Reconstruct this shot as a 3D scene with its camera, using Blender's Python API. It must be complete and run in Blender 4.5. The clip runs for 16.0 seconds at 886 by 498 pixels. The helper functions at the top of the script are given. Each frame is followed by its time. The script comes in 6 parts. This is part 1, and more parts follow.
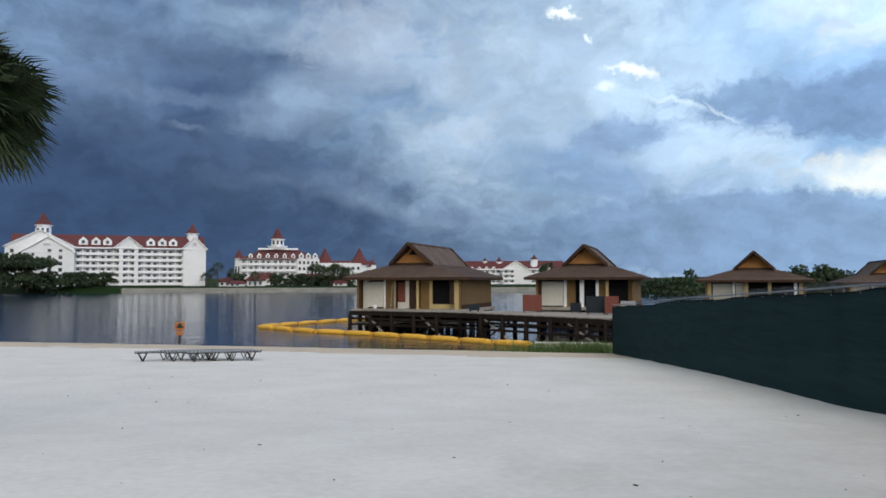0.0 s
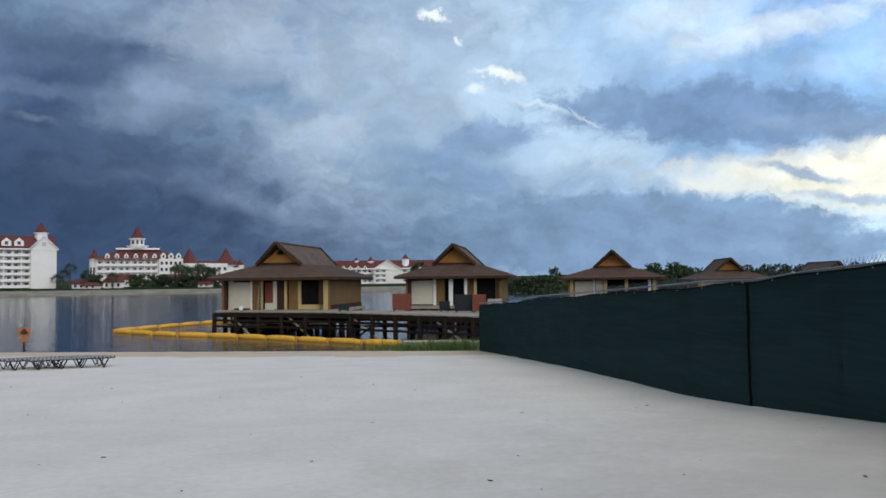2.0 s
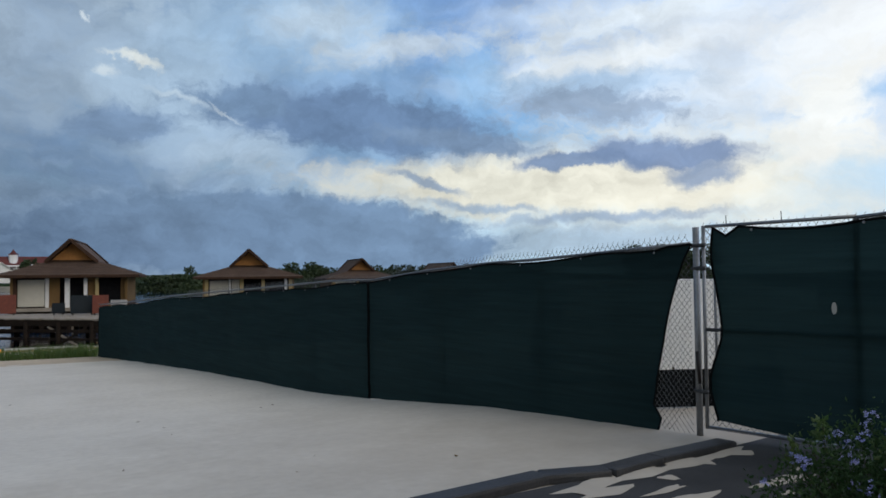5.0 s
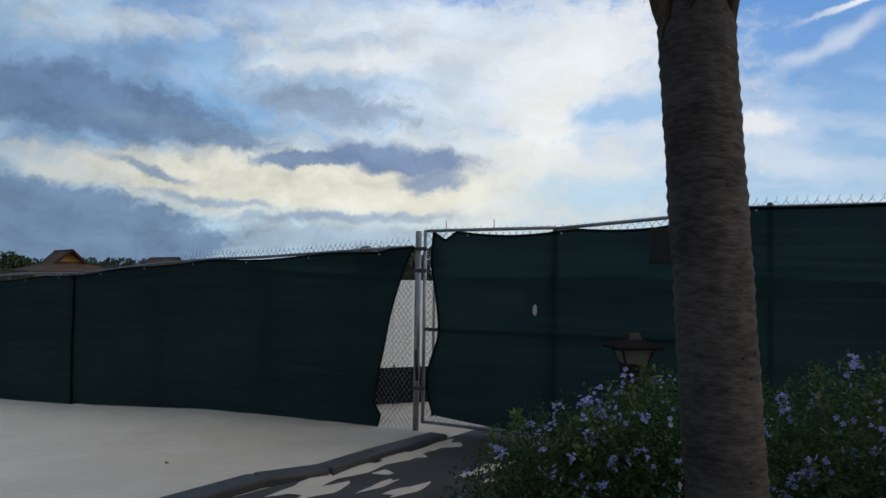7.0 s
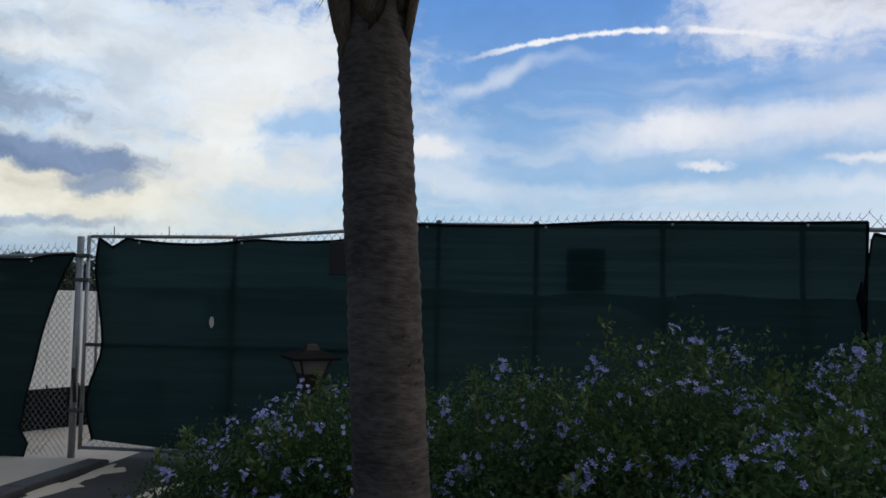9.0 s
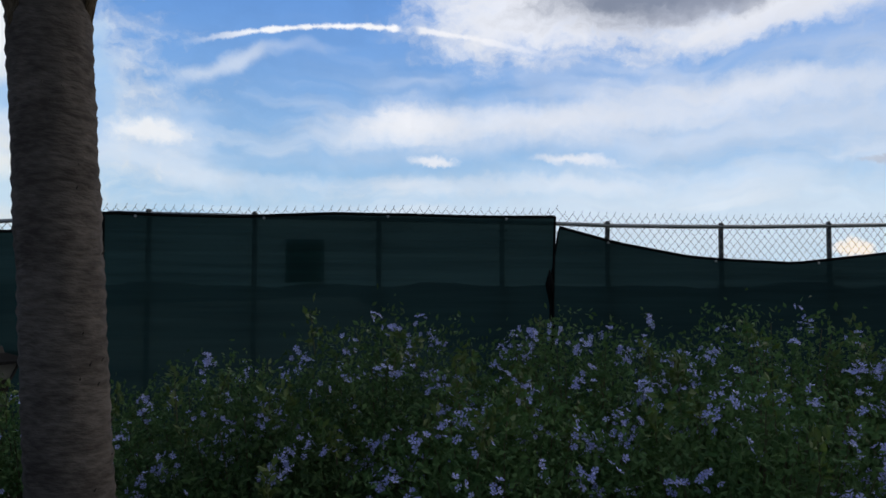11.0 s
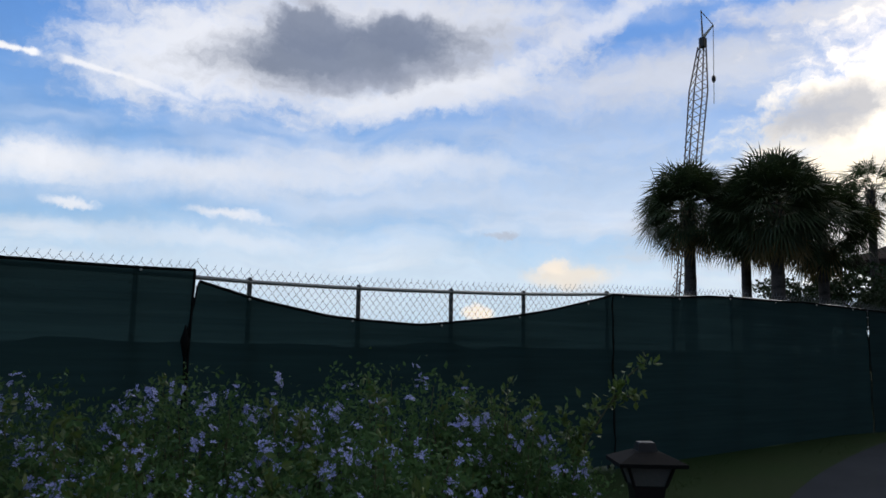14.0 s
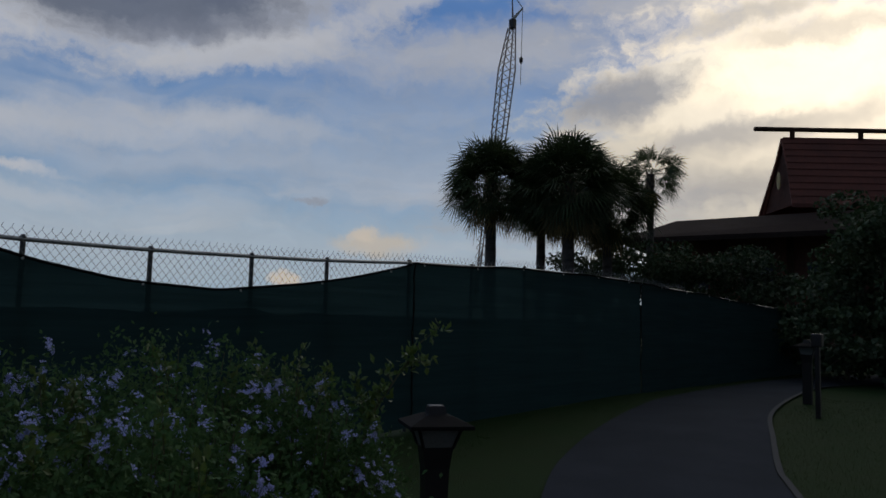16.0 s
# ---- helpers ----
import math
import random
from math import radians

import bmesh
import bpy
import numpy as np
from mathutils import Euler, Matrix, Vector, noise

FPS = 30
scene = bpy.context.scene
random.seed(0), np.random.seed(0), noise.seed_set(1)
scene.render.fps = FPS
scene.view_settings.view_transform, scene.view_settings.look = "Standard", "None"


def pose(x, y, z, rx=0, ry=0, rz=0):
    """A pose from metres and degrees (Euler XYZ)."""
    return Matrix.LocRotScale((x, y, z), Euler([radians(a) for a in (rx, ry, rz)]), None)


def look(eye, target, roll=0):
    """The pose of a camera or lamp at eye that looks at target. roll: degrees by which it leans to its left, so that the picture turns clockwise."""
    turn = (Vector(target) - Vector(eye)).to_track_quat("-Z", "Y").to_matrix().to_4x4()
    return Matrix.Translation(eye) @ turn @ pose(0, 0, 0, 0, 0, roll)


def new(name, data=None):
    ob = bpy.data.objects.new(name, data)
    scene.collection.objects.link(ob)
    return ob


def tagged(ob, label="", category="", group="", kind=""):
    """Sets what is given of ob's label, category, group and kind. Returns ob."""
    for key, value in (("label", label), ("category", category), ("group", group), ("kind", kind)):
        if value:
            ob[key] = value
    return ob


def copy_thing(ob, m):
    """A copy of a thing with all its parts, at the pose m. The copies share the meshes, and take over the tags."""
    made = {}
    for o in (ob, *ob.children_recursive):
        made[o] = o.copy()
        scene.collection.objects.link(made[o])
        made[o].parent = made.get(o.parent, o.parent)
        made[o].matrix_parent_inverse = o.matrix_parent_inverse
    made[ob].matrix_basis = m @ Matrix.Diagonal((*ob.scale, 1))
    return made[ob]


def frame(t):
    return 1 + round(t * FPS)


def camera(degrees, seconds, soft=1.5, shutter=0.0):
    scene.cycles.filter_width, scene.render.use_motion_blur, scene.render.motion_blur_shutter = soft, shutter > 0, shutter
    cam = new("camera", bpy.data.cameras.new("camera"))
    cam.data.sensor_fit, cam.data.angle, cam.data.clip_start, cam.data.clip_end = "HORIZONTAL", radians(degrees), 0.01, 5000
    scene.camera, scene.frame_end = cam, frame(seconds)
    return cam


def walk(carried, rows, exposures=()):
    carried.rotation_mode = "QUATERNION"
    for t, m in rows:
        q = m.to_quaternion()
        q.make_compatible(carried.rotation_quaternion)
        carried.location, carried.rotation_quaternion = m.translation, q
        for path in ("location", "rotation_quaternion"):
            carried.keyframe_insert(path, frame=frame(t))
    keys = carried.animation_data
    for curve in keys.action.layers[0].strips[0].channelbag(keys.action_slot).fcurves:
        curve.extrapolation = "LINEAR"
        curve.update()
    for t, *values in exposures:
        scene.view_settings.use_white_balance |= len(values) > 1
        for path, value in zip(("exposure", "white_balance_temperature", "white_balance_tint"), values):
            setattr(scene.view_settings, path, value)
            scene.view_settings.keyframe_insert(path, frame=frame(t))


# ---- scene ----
cam = camera(59.50, 16.0, soft=1.65)
PATH = (
    (0.0, pose(0.000, 0.000, 1.65, 92.53, 0.12, 0.00)),
    (0.5, pose(0.036, 0.013, 1.65, 92.35, 0.23, -2.09)),
    (1.0, pose(0.074, 0.030, 1.65, 92.45, 0.43, -5.05)),
    (1.5, pose(0.111, 0.048, 1.65, 92.58, 0.63, -7.25)),
    (2.0, pose(0.153, 0.062, 1.65, 92.42, 0.65, -9.44)),
    (2.5, pose(0.201, 0.071, 1.65, 92.46, 0.55, -12.97)),
    (3.0, pose(0.257, 0.068, 1.65, 92.38, 0.54, -16.23)),
    (3.5, pose(0.300, 0.071, 1.65, 92.43, 0.59, -20.80)),
    (4.0, pose(0.331, 0.078, 1.65, 92.10, 0.78, -26.01)),
    (6.5, pose(0.446, 0.100, 1.65, 92.28, -0.41, -49.71)),
    (7.0, pose(0.460, 0.078, 1.65, 92.05, -0.88, -55.26)),
    (7.5, pose(0.472, 0.064, 1.65, 92.59, -1.42, -62.06)),
    (8.0, pose(0.482, 0.055, 1.65, 92.52, -1.70, -67.31)),
    (8.5, pose(0.493, 0.057, 1.65, 92.93, -1.55, -72.14)),
    (9.0, pose(0.489, 0.062, 1.65, 93.29, -1.14, -78.37)),
    (11.5, pose(0.467, -0.106, 1.65, 92.44, -0.39, -102.65)),
    (12.0, pose(0.477, -0.114, 1.65, 92.11, -0.75, -107.72)),
    (12.5, pose(0.496, -0.124, 1.65, 92.09, -0.69, -111.46)),
    (13.0, pose(0.491, -0.145, 1.65, 92.15, -0.81, -114.55)),
    (13.5, pose(0.474, -0.151, 1.65, 93.89, -0.96, -118.48)),
    (14.0, pose(0.458, -0.169, 1.65, 97.33, -0.97, -123.28)),
    (14.5, pose(0.455, -0.189, 1.65, 99.52, -1.37, -127.59)),
    (15.0, pose(0.449, -0.203, 1.65, 100.51, -1.46, -130.82)),
    (15.5, pose(0.438, -0.213, 1.65, 98.56, -1.63, -134.14)),
    (16.0, pose(0.430, -0.217, 1.65, 95.20, -1.46, -137.46)),
)
walk(cam, PATH, ((0.0, 0.4, 6400, 10), (2.5, 0.15, 6400, 10), (4.0, -0.03, 6400, 10), (6.5, -0.35, 6400, 10), (9.0, -0.35, 6400, 10), (13.0, -0.2, 6400, 10), (14.5, -0.35, 6400, 10), (15.2, -0.65, 6400, 10), (16.0, -1.15, 6400, 10)))

# ---- sky, sun ----
SUN_AZ, SUN_EL = 161.0, 17.0
world = bpy.data.worlds.new("sky")
scene.world = world
world.use_nodes = True
wt = world.node_tree
wn, wl = wt.nodes, wt.links


def wput(sock, v):
    if isinstance(v, (int, float)):
        sock.default_value = v
    elif isinstance(v, tuple):
        sock.default_value = v if len(v) == len(sock.default_value) else (*v, 1)
    else:
        wl.new(v, sock)


def wmath(op, *vs):
    n = wn.new("ShaderNodeMath")
    n.operation = op
    for s, v in zip(n.inputs, vs):
        wput(s, v)
    return n.outputs[0]


def wvec(op, *vs):
    n = wn.new("ShaderNodeVectorMath")
    n.operation = op
    for s, v in zip(n.inputs, vs):
        wput(s, v)
    return n.outputs["Value" if op in ("LENGTH", "DOT_PRODUCT") else "Vector"]


def wramp(v, a, b, c=0.0, d=1.0):
    n = wn.new("ShaderNodeMapRange")
    n.interpolation_type = "SMOOTHSTEP"
    for s, x in zip(n.inputs, (v, a, b, c, d)):
        wput(s, x)
    return n.outputs[0]


def wnoise(vec, scale, detail=6, rough=0.55, color=False):
    n = wn.new("ShaderNodeTexNoise")
    wput(n.inputs["Vector"], vec)
    n.inputs["Scale"].default_value, n.inputs["Detail"].default_value, n.inputs["Roughness"].default_value = scale, detail, rough
    return n.outputs["Color" if color else 0]


def wmix(fac, a, b):
    n = wn.new("ShaderNodeMix")
    n.data_type = "RGBA"
    wput(n.inputs[0], fac)
    wput(n.inputs[6], a)
    wput(n.inputs[7], b)
    return n.outputs[2]


geo = wn.new("ShaderNodeTexCoord").outputs["Generated"]
sep = wn.new("ShaderNodeSeparateXYZ")
wl.new(geo, sep.inputs[0])
az = wmath("MULTIPLY", wmath("ARCTAN2", sep.outputs[0], sep.outputs[1]), 57.29578)
el = wmath("MULTIPLY", wmath("ARCSINE", sep.outputs[2]), 57.29578)
comb = wn.new("ShaderNodeCombineXYZ")
wput(comb.inputs[0], az)
wput(comb.inputs[1], el)
plain = comb.outputs[0]
# puffy edges: three sizes of swirl, in degrees
swirl = wvec("SUBTRACT", wnoise(geo, 5.0, 3, 0.5, True), (0.5, 0.5, 0.5))
curl = wvec("SUBTRACT", wnoise(geo, 22.0, 5, 0.6, True), (0.5, 0.5, 0.5))
warped = wvec("ADD", wvec("ADD", plain, wvec("MULTIPLY", swirl, (11.0, 4.0, 0.0))), wvec("MULTIPLY", curl, (3.6, 2.1, 0.0)))
soft_warp = wvec("ADD", wvec("ADD", plain, wvec("MULTIPLY", swirl, (16.0, 6.0, 0.0))), wvec("MULTIPLY", curl, (2.0, 1.2, 0.0)))
streaky = wnoise(wvec("MULTIPLY", soft_warp, (0.03, 0.17, 0.0)), 1.0, 4, 0.5)
streaky_2 = wnoise(wvec("ADD", wvec("MULTIPLY", soft_warp, (0.05, 0.3, 0.0)), (7.0, 3.0, 0.0)), 1.0, 5, 0.52)
billow = wnoise(wvec("MULTIPLY", warped, (0.10, 0.17, 0.0)), 1.0, 6, 0.5)
storm_noise = wnoise(wvec("MULTIPLY", soft_warp, (0.036, 0.15, 0.0)), 1.0, 4, 0.45)
billow_2 = wnoise(wvec("ADD", wvec("MULTIPLY", warped, (0.22, 0.34, 0.0)), (3.0, 9.0, 0.0)), 1.0, 7, 0.6)

blue = wn.new("ShaderNodeTexSky")
blue.sky_type, blue.sun_disc = "NISHITA", False
blue.sun_elevation, blue.sun_rotation = radians(SUN_EL), radians(SUN_AZ)
blue.dust_density, blue.ozone_density = 0.4, 3.0
SKY = 0.1      # strength of the background: cloud colours are given in its unit
K = 1 / SKY


def tone(r, g, b):
    return (r * K, g * K, b * K, 1)


# clear blue, paler towards the horizon, under a veil
clear = wmix(wramp(el, 1, 25), tone(0.38, 0.61, 0.84), tone(0.12, 0.315, 0.76))
col = wmix(0.82, blue.outputs[0], clear)
# high streaks of white over the middle and the sunny side
veil = wmath("MULTIPLY", wramp(streaky, 0.46, 0.70), wramp(az, 20, 50))
col = wmix(wmath("MULTIPLY", veil, 0.72), col, tone(0.74, 0.81, 0.90))
col = wmix(wmath("MULTIPLY", wmath("MULTIPLY", wramp(streaky_2, 0.50, 0.68), wramp(el, 22, 3)), 0.6), col, tone(0.82, 0.86, 0.90))
col = wmix(wmath("MULTIPLY", wramp(el, 10, 2), 0.6), col, tone(0.55, 0.71, 0.83))


# close-grained edges: small swirls and crumbs, so that a cloud keeps its place
crumb = wvec("SUBTRACT", wnoise(geo, 60.0, 5, 0.62, True), (0.5, 0.5, 0.5))
near_warp = wvec("ADD", wvec("ADD", plain, wvec("MULTIPLY", swirl, (3.4, 1.5, 0.0))), wvec("ADD", wvec("MULTIPLY", curl, (3.6, 1.9, 0.0)), wvec("MULTIPLY", crumb, (1.1, 0.8, 0.0))))
puff = wnoise(wvec("ADD", wvec("MULTIPLY", near_warp, (0.42, 0.72, 0.0)), (1.0, 4.0, 0.0)), 1.0, 8, 0.62)
ragged = wmath("MULTIPLY", wmath("SUBTRACT", puff, 0.5), 1.1)


def cloud(col, a, e, ra, re, c, edge=0.45, most=1.0, on=None, rag=1.0, tilt=0.0):
    """A patch of cloud about azimuth a and height e, of half-widths ra and re, tilted by some degrees."""
    v = wvec("SUBTRACT", on or near_warp, (a, e, 0.0))
    if tilt:
        ct, st = math.cos(radians(tilt)), math.sin(radians(tilt))
        u, w = wvec("DOT_PRODUCT", v, (ct / ra, st / ra, 0.0)), wvec("DOT_PRODUCT", v, (-st / re, ct / re, 0.0))
        d = wmath("SQRT", wmath("MULTIPLY_ADD", u, u, wmath("MULTIPLY", w, w)))
    else:
        d = wvec("LENGTH", wvec("MULTIPLY", v, (1 / ra, 1 / re, 0.0)))
    d = wmath("MULTIPLY_ADD", ragged, rag, d)
    return wmix(wramp(d, 1.0 + edge * 0.75, max(0.0, 1.0 - edge * 0.75), 0.0, most), col, tone(*c))


PALE, WHITE, SKYBLUE = (0.78, 0.83, 0.89), (0.90, 0.91, 0.92), (0.33, 0.55, 0.84)
# the white mass on the bright side, with blue showing through
for row in (
    (60, 14.5, 15, 6.6, (0.77, 0.81, 0.86), 0.7, 0.8, soft_warp, 1.7),
    (52, 6.4, 18, 3.2, (0.86, 0.83, 0.74), 0.7, 0.8, None, 1.0),
    (64.5, 15.5, 6.5, 3.0, WHITE, 0.8, 0.85, None, 1.8, 18),
    (62.5, 10.3, 4.5, 2.2, (0.92, 0.91, 0.87), 0.7, 0.85, None, 1.8, 60),
    (48, 15.2, 8.5, 0.8, WHITE, 1.1, 0.8, None, 1.2, 8),
    (50, 17.9, 8, 0.8, PALE, 0.8, 0.8, None, 1.8, 10),
    (46, 13.6, 7.5, 0.9, (0.42, 0.59, 0.82), 0.8, 0.75, None, 1.6),
    (68.4, 12.0, 3.6, 0.9, SKYBLUE, 0.8, 0.8, None, 1.5, 8),
    (72.5, 14.0, 1.8, 4.0, SKYBLUE, 0.8, 0.7, None, 1.5),
    (66, 6.4, 7, 1.0, (0.50, 0.69, 0.86), 0.9, 0.75, None, 1.4, 5),
    (76.4, 10.7, 2.4, 0.7, WHITE, 0.8, 0.85, None, 1.6),
    (38.7, 14.4, 2.4, 2.4, SKYBLUE, 0.8, 0.7, None, 1.5, 30),
    (84.6, 15.2, 4.6, 0.45, PALE, 1.3, 0.6, soft_warp, 0.8, 19),
    (95.0, 12.1, 3.0, 1.3, WHITE, 1.1, 0.85, None, 1.1),
    (105, 12.0, 12, 1.1, PALE, 1.3, 0.8, None, 0.9, 3),
    (120.5, 13.6, 7.5, 0.9, PALE, 1.3, 0.75, None, 0.9, -2),
    (110, 10.3, 16, 0.8, PALE, 1.3, 0.4, soft_warp, 0.9, 2),
    (97, 9.25, 1.5, 0.28, WHITE, 0.9, 0.75, None, 0.7),
    (108, 9.2, 2.4, 0.28, WHITE, 1.2, 0.7, None, 0.8, -4),
    (104, 7.4, 12, 0.6, PALE, 1.1, 0.4, None, 1.2),
    (84, 7.3, 7, 0.7, PALE, 1.1, 0.3, None, 1.2),
    (118, 5, 28, 2.8, (0.70, 0.80, 0.88), 0.9, 0.5, soft_warp),
    (137, 11.5, 16, 3.0, (0.64, 0.73, 0.84), 1.1, 0.55, soft_warp, 1.0),
    # pale sheet with the lone grey cloud in it
    (116, 21.9, 16.5, 4.0, (0.70, 0.74, 0.80), 0.6, 0.92, None, 1.0, 8),
    (104, 19.8, 7, 3.2, (0.84, 0.88, 0.93), 0.8, 0.8, None, 1.4),
    (122, 18.6, 9, 1.3, (0.80, 0.84, 0.89), 0.8, 0.8, None, 1.5, 12),
    (115.8, 21.1, 9.8, 1.9, (0.20, 0.245, 0.335), 0.7, 0.95, None, 0.9, 7),
    (113, 22.6, 3.4, 1.5, (0.20, 0.245, 0.34), 0.5, 0.9, None, 0.9),
    (119.5, 22.9, 3.0, 1.4, (0.20, 0.245, 0.34), 0.5, 0.9, None, 0.9),
    (118, 19.6, 6.5, 0.9, (0.30, 0.345, 0.44), 0.8, 0.6, None, 1.4, 8),
    (112, 26.2, 2.0, 1.8, (0.33, 0.36, 0.44), 0.7, 0.8),
    # wisps and bands before the hidden sun
    (133.5, 22.8, 7.5, 0.7, (0.78, 0.82, 0.88), 1.1, 0.75, None, 1.1, 24),
    (146, 25.6, 8, 1.1, (0.74, 0.78, 0.84), 0.7, 0.9, None, 1.6),
    (141, 19.6, 11, 1.9, (0.64, 0.69, 0.77), 1.0, 0.9, None, 1.2, 5),
    (133, 16.2, 12, 1.4, (0.62, 0.70, 0.80), 1.2, 0.4, soft_warp, 1.0, 4),
    (154, 22.4, 10, 1.0, (0.72, 0.75, 0.80), 0.7, 0.85, None, 1.4, -3),
    (167, 11.5, 21.5, 9.2, (1.15, 1.07, 0.88), 0.30, 1.0, None, 0.8),
    (167, 17.5, 13, 5.0, (2.5, 2.2, 1.65), 0.95, 1.0, None, 1.1),
    (153.8, 17.2, 2.6, 1.1, (1.75, 1.62, 1.32), 0.9, 0.8, None, 1.3, 30),
    (156, 14.6, 3.0, 1.0, (1.6, 1.48, 1.2), 0.9, 0.7, None, 1.3),
    (158.5, 20.6, 5, 0.7, (0.92, 0.88, 0.79), 0.8, 0.7, None, 1.5, 8),
    (150.6, 16.0, 4.2, 1.5, (0.50, 0.53, 0.58), 0.7, 0.9, None, 1.2, 14),
    (156.5, 13.3, 4.5, 0.8, (0.66, 0.66, 0.66), 0.8, 0.7, None, 1.4, 12),
    (161.5, 13.6, 6, 0.9, (0.80, 0.77, 0.70), 1.0, 0.6, None, 1.4, 10),
    (163.5, 19.6, 5, 0.7, (0.86, 0.82, 0.74), 1.0, 0.55, None, 1.4, 6),
    (155.0, 9.6, 8, 1.3, (0.72, 0.70, 0.66), 0.8, 0.75, None, 1.4),
    (147, 8.0, 9, 2.0, (0.62, 0.65, 0.69), 0.9, 0.65, None, 1.4),
    (132.3, 5.5, 2.9, 0.75, (0.88, 0.80, 0.66), 0.8, 0.8, None, 0.9),
    (131.6, 6.1, 1.1, 0.5, (0.95, 0.86, 0.72), 0.7, 0.8),
    (125.5, 2.6, 1.0, 0.6, (1.05, 0.94, 0.78), 0.5, 0.9, None, 0.7),
    (127.9, 8.4, 1.2, 0.2, (0.45, 0.50, 0.58), 0.8, 0.7),
):
    col = cloud(col, *row)
# vapour trail, knotted along its upper side
trail = wmath("ABSOLUTE", wmath("SUBTRACT", wmath("ADD", el, wmath("MULTIPLY", wmath("POWER", wmath("SUBTRACT", az, 92), 2.0), 0.0115)), 18.75))
sep_crumb = wn.new("ShaderNodeSeparateXYZ")
wl.new(crumb, sep_crumb.inputs[0])
trail = wmath("ADD", trail, wmath("MULTIPLY", sep_crumb.outputs[1], 0.7))
col = wmix(wmath("MULTIPLY", wmath("MULTIPLY", wramp(trail, 0.30, 0.06), wmath("MAXIMUM", wramp(az, 94.8, 94.2), wramp(az, 95.6, 96.2, 0.0, 0.8))), wmath("MULTIPLY", wramp(az, 78, 85), wramp(az, 108, 98))), col, tone(0.92, 0.94, 0.96))
# broken grey cloud between the storm and the bright side
broken = wmath("MULTIPLY", wramp(wmath("ADD", az, wmath("MULTIPLY", wmath("SUBTRACT", streaky, 0.5), 30.0)), 42, 16), wramp(az, -80, -30))
shade_mid = wmix(wramp(billow, 0.32, 0.68), tone(0.22, 0.33, 0.51), tone(0.49, 0.60, 0.74))
col = wmix(wmath("MULTIPLY", broken, wramp(billow_2, 0.30, 0.50, 0.62, 1.0)), col, shade_mid)
for row in (
    (24, 17.3, 9, 3.6, (0.43, 0.62, 0.86), 0.9, 0.75, soft_warp),
    (26.5, 18.2, 4.2, 1.5, (0.70, 0.79, 0.89), 1.1, 0.65, None, 1.3),
    (33, 16.5, 6, 1.0, (0.76, 0.82, 0.89), 0.9, 0.7, None, 2.0, 6),
    (16, 13.0, 5, 4.0, (0.53, 0.68, 0.86), 0.9, 0.7, None, 1.5),
    (6, 15.5, 5, 4.5, (0.50, 0.62, 0.78), 0.9, 0.7, None, 1.8),
    # cream gap low in the sky, and the slate clouds round it
    (43.5, 6.6, 16.0, 2.0, (0.90, 0.84, 0.71), 0.5, 0.93, None, 0.8, -2),
    (29.5, 11.2, 11.5, 2.1, (0.185, 0.28, 0.46), 0.45, 0.95, None, 1.2, -6),
    (21, 12.6, 3.6, 1.1, (0.23, 0.34, 0.52), 0.5, 0.9, None, 1.2),
    (37, 9.9, 5.5, 0.8, (0.25, 0.35, 0.52), 0.5, 0.9, None, 1.3, -8),
    (47.5, 12.2, 6.0, 1.0, (0.33, 0.42, 0.57), 0.6, 0.85, None, 2.3, -4),
    (46, 8.3, 5.0, 0.62, (0.23, 0.315, 0.49), 0.4, 0.95, None, 1.0, 3),
    (52, 8.7, 5.6, 1.1, (0.22, 0.30, 0.475), 0.5, 0.95, None, 1.0, -4),
    (54.0, 7.0, 2.6, 0.8, (0.27, 0.345, 0.49), 0.6, 0.9, None, 1.0, 4),
    (34, 7.1, 3.0, 0.38, (0.30, 0.39, 0.54), 0.7, 0.85, None, 0.8, -15),
    (47, 4.1, 8, 0.38, (0.34, 0.43, 0.57), 0.9, 0.85, None, 1.1, 2),
    (38, 5.2, 4.5, 0.3, (0.36, 0.46, 0.60), 0.9, 0.85, None, 1.1, -6),
    (44, 2.2, 16, 1.2, (0.42, 0.52, 0.64), 0.8, 0.8),
    (23.5, 3.0, 16.5, 3.2, (0.21, 0.31, 0.475), 0.13, 0.95, None, 0.5, -3),
    (12.5, 5.0, 9, 2.4, (0.24, 0.345, 0.51), 0.9, 0.6, soft_warp, 1.0),
    (13.3, 11.0, 3.2, 1.3, (0.25, 0.36, 0.55), 0.5, 0.9, None, 1.2, 4),
    # sunlit rims
    (14.1, 15.0, 1.7, 0.34, (0.98, 1.0, 0.98), 0.6, 0.95, None, 1.0, -14),
    (12.5, 14.2, 0.6, 0.4, (0.80, 0.88, 0.96), 0.8, 0.9, None, 0.9),
    (8.9, 19.3, 1.0, 0.26, (0.97, 1.0, 1.0), 0.5, 0.95, None, 0.9, -14),
    (10.4, 17.6, 0.3, 0.25, (0.85, 0.92, 1.0), 0.6, 0.9, None, 0.8),
    (19.6, 11.8, 1.2, 0.13, (0.80, 0.87, 0.94), 0.9, 0.45, None, 0.6, -34),
    (16.6, 12.8, 1.8, 0.2, (0.66, 0.77, 0.89), 1.0, 0.7, None, 0.9, -20),
):
    col = cloud(col, *row)
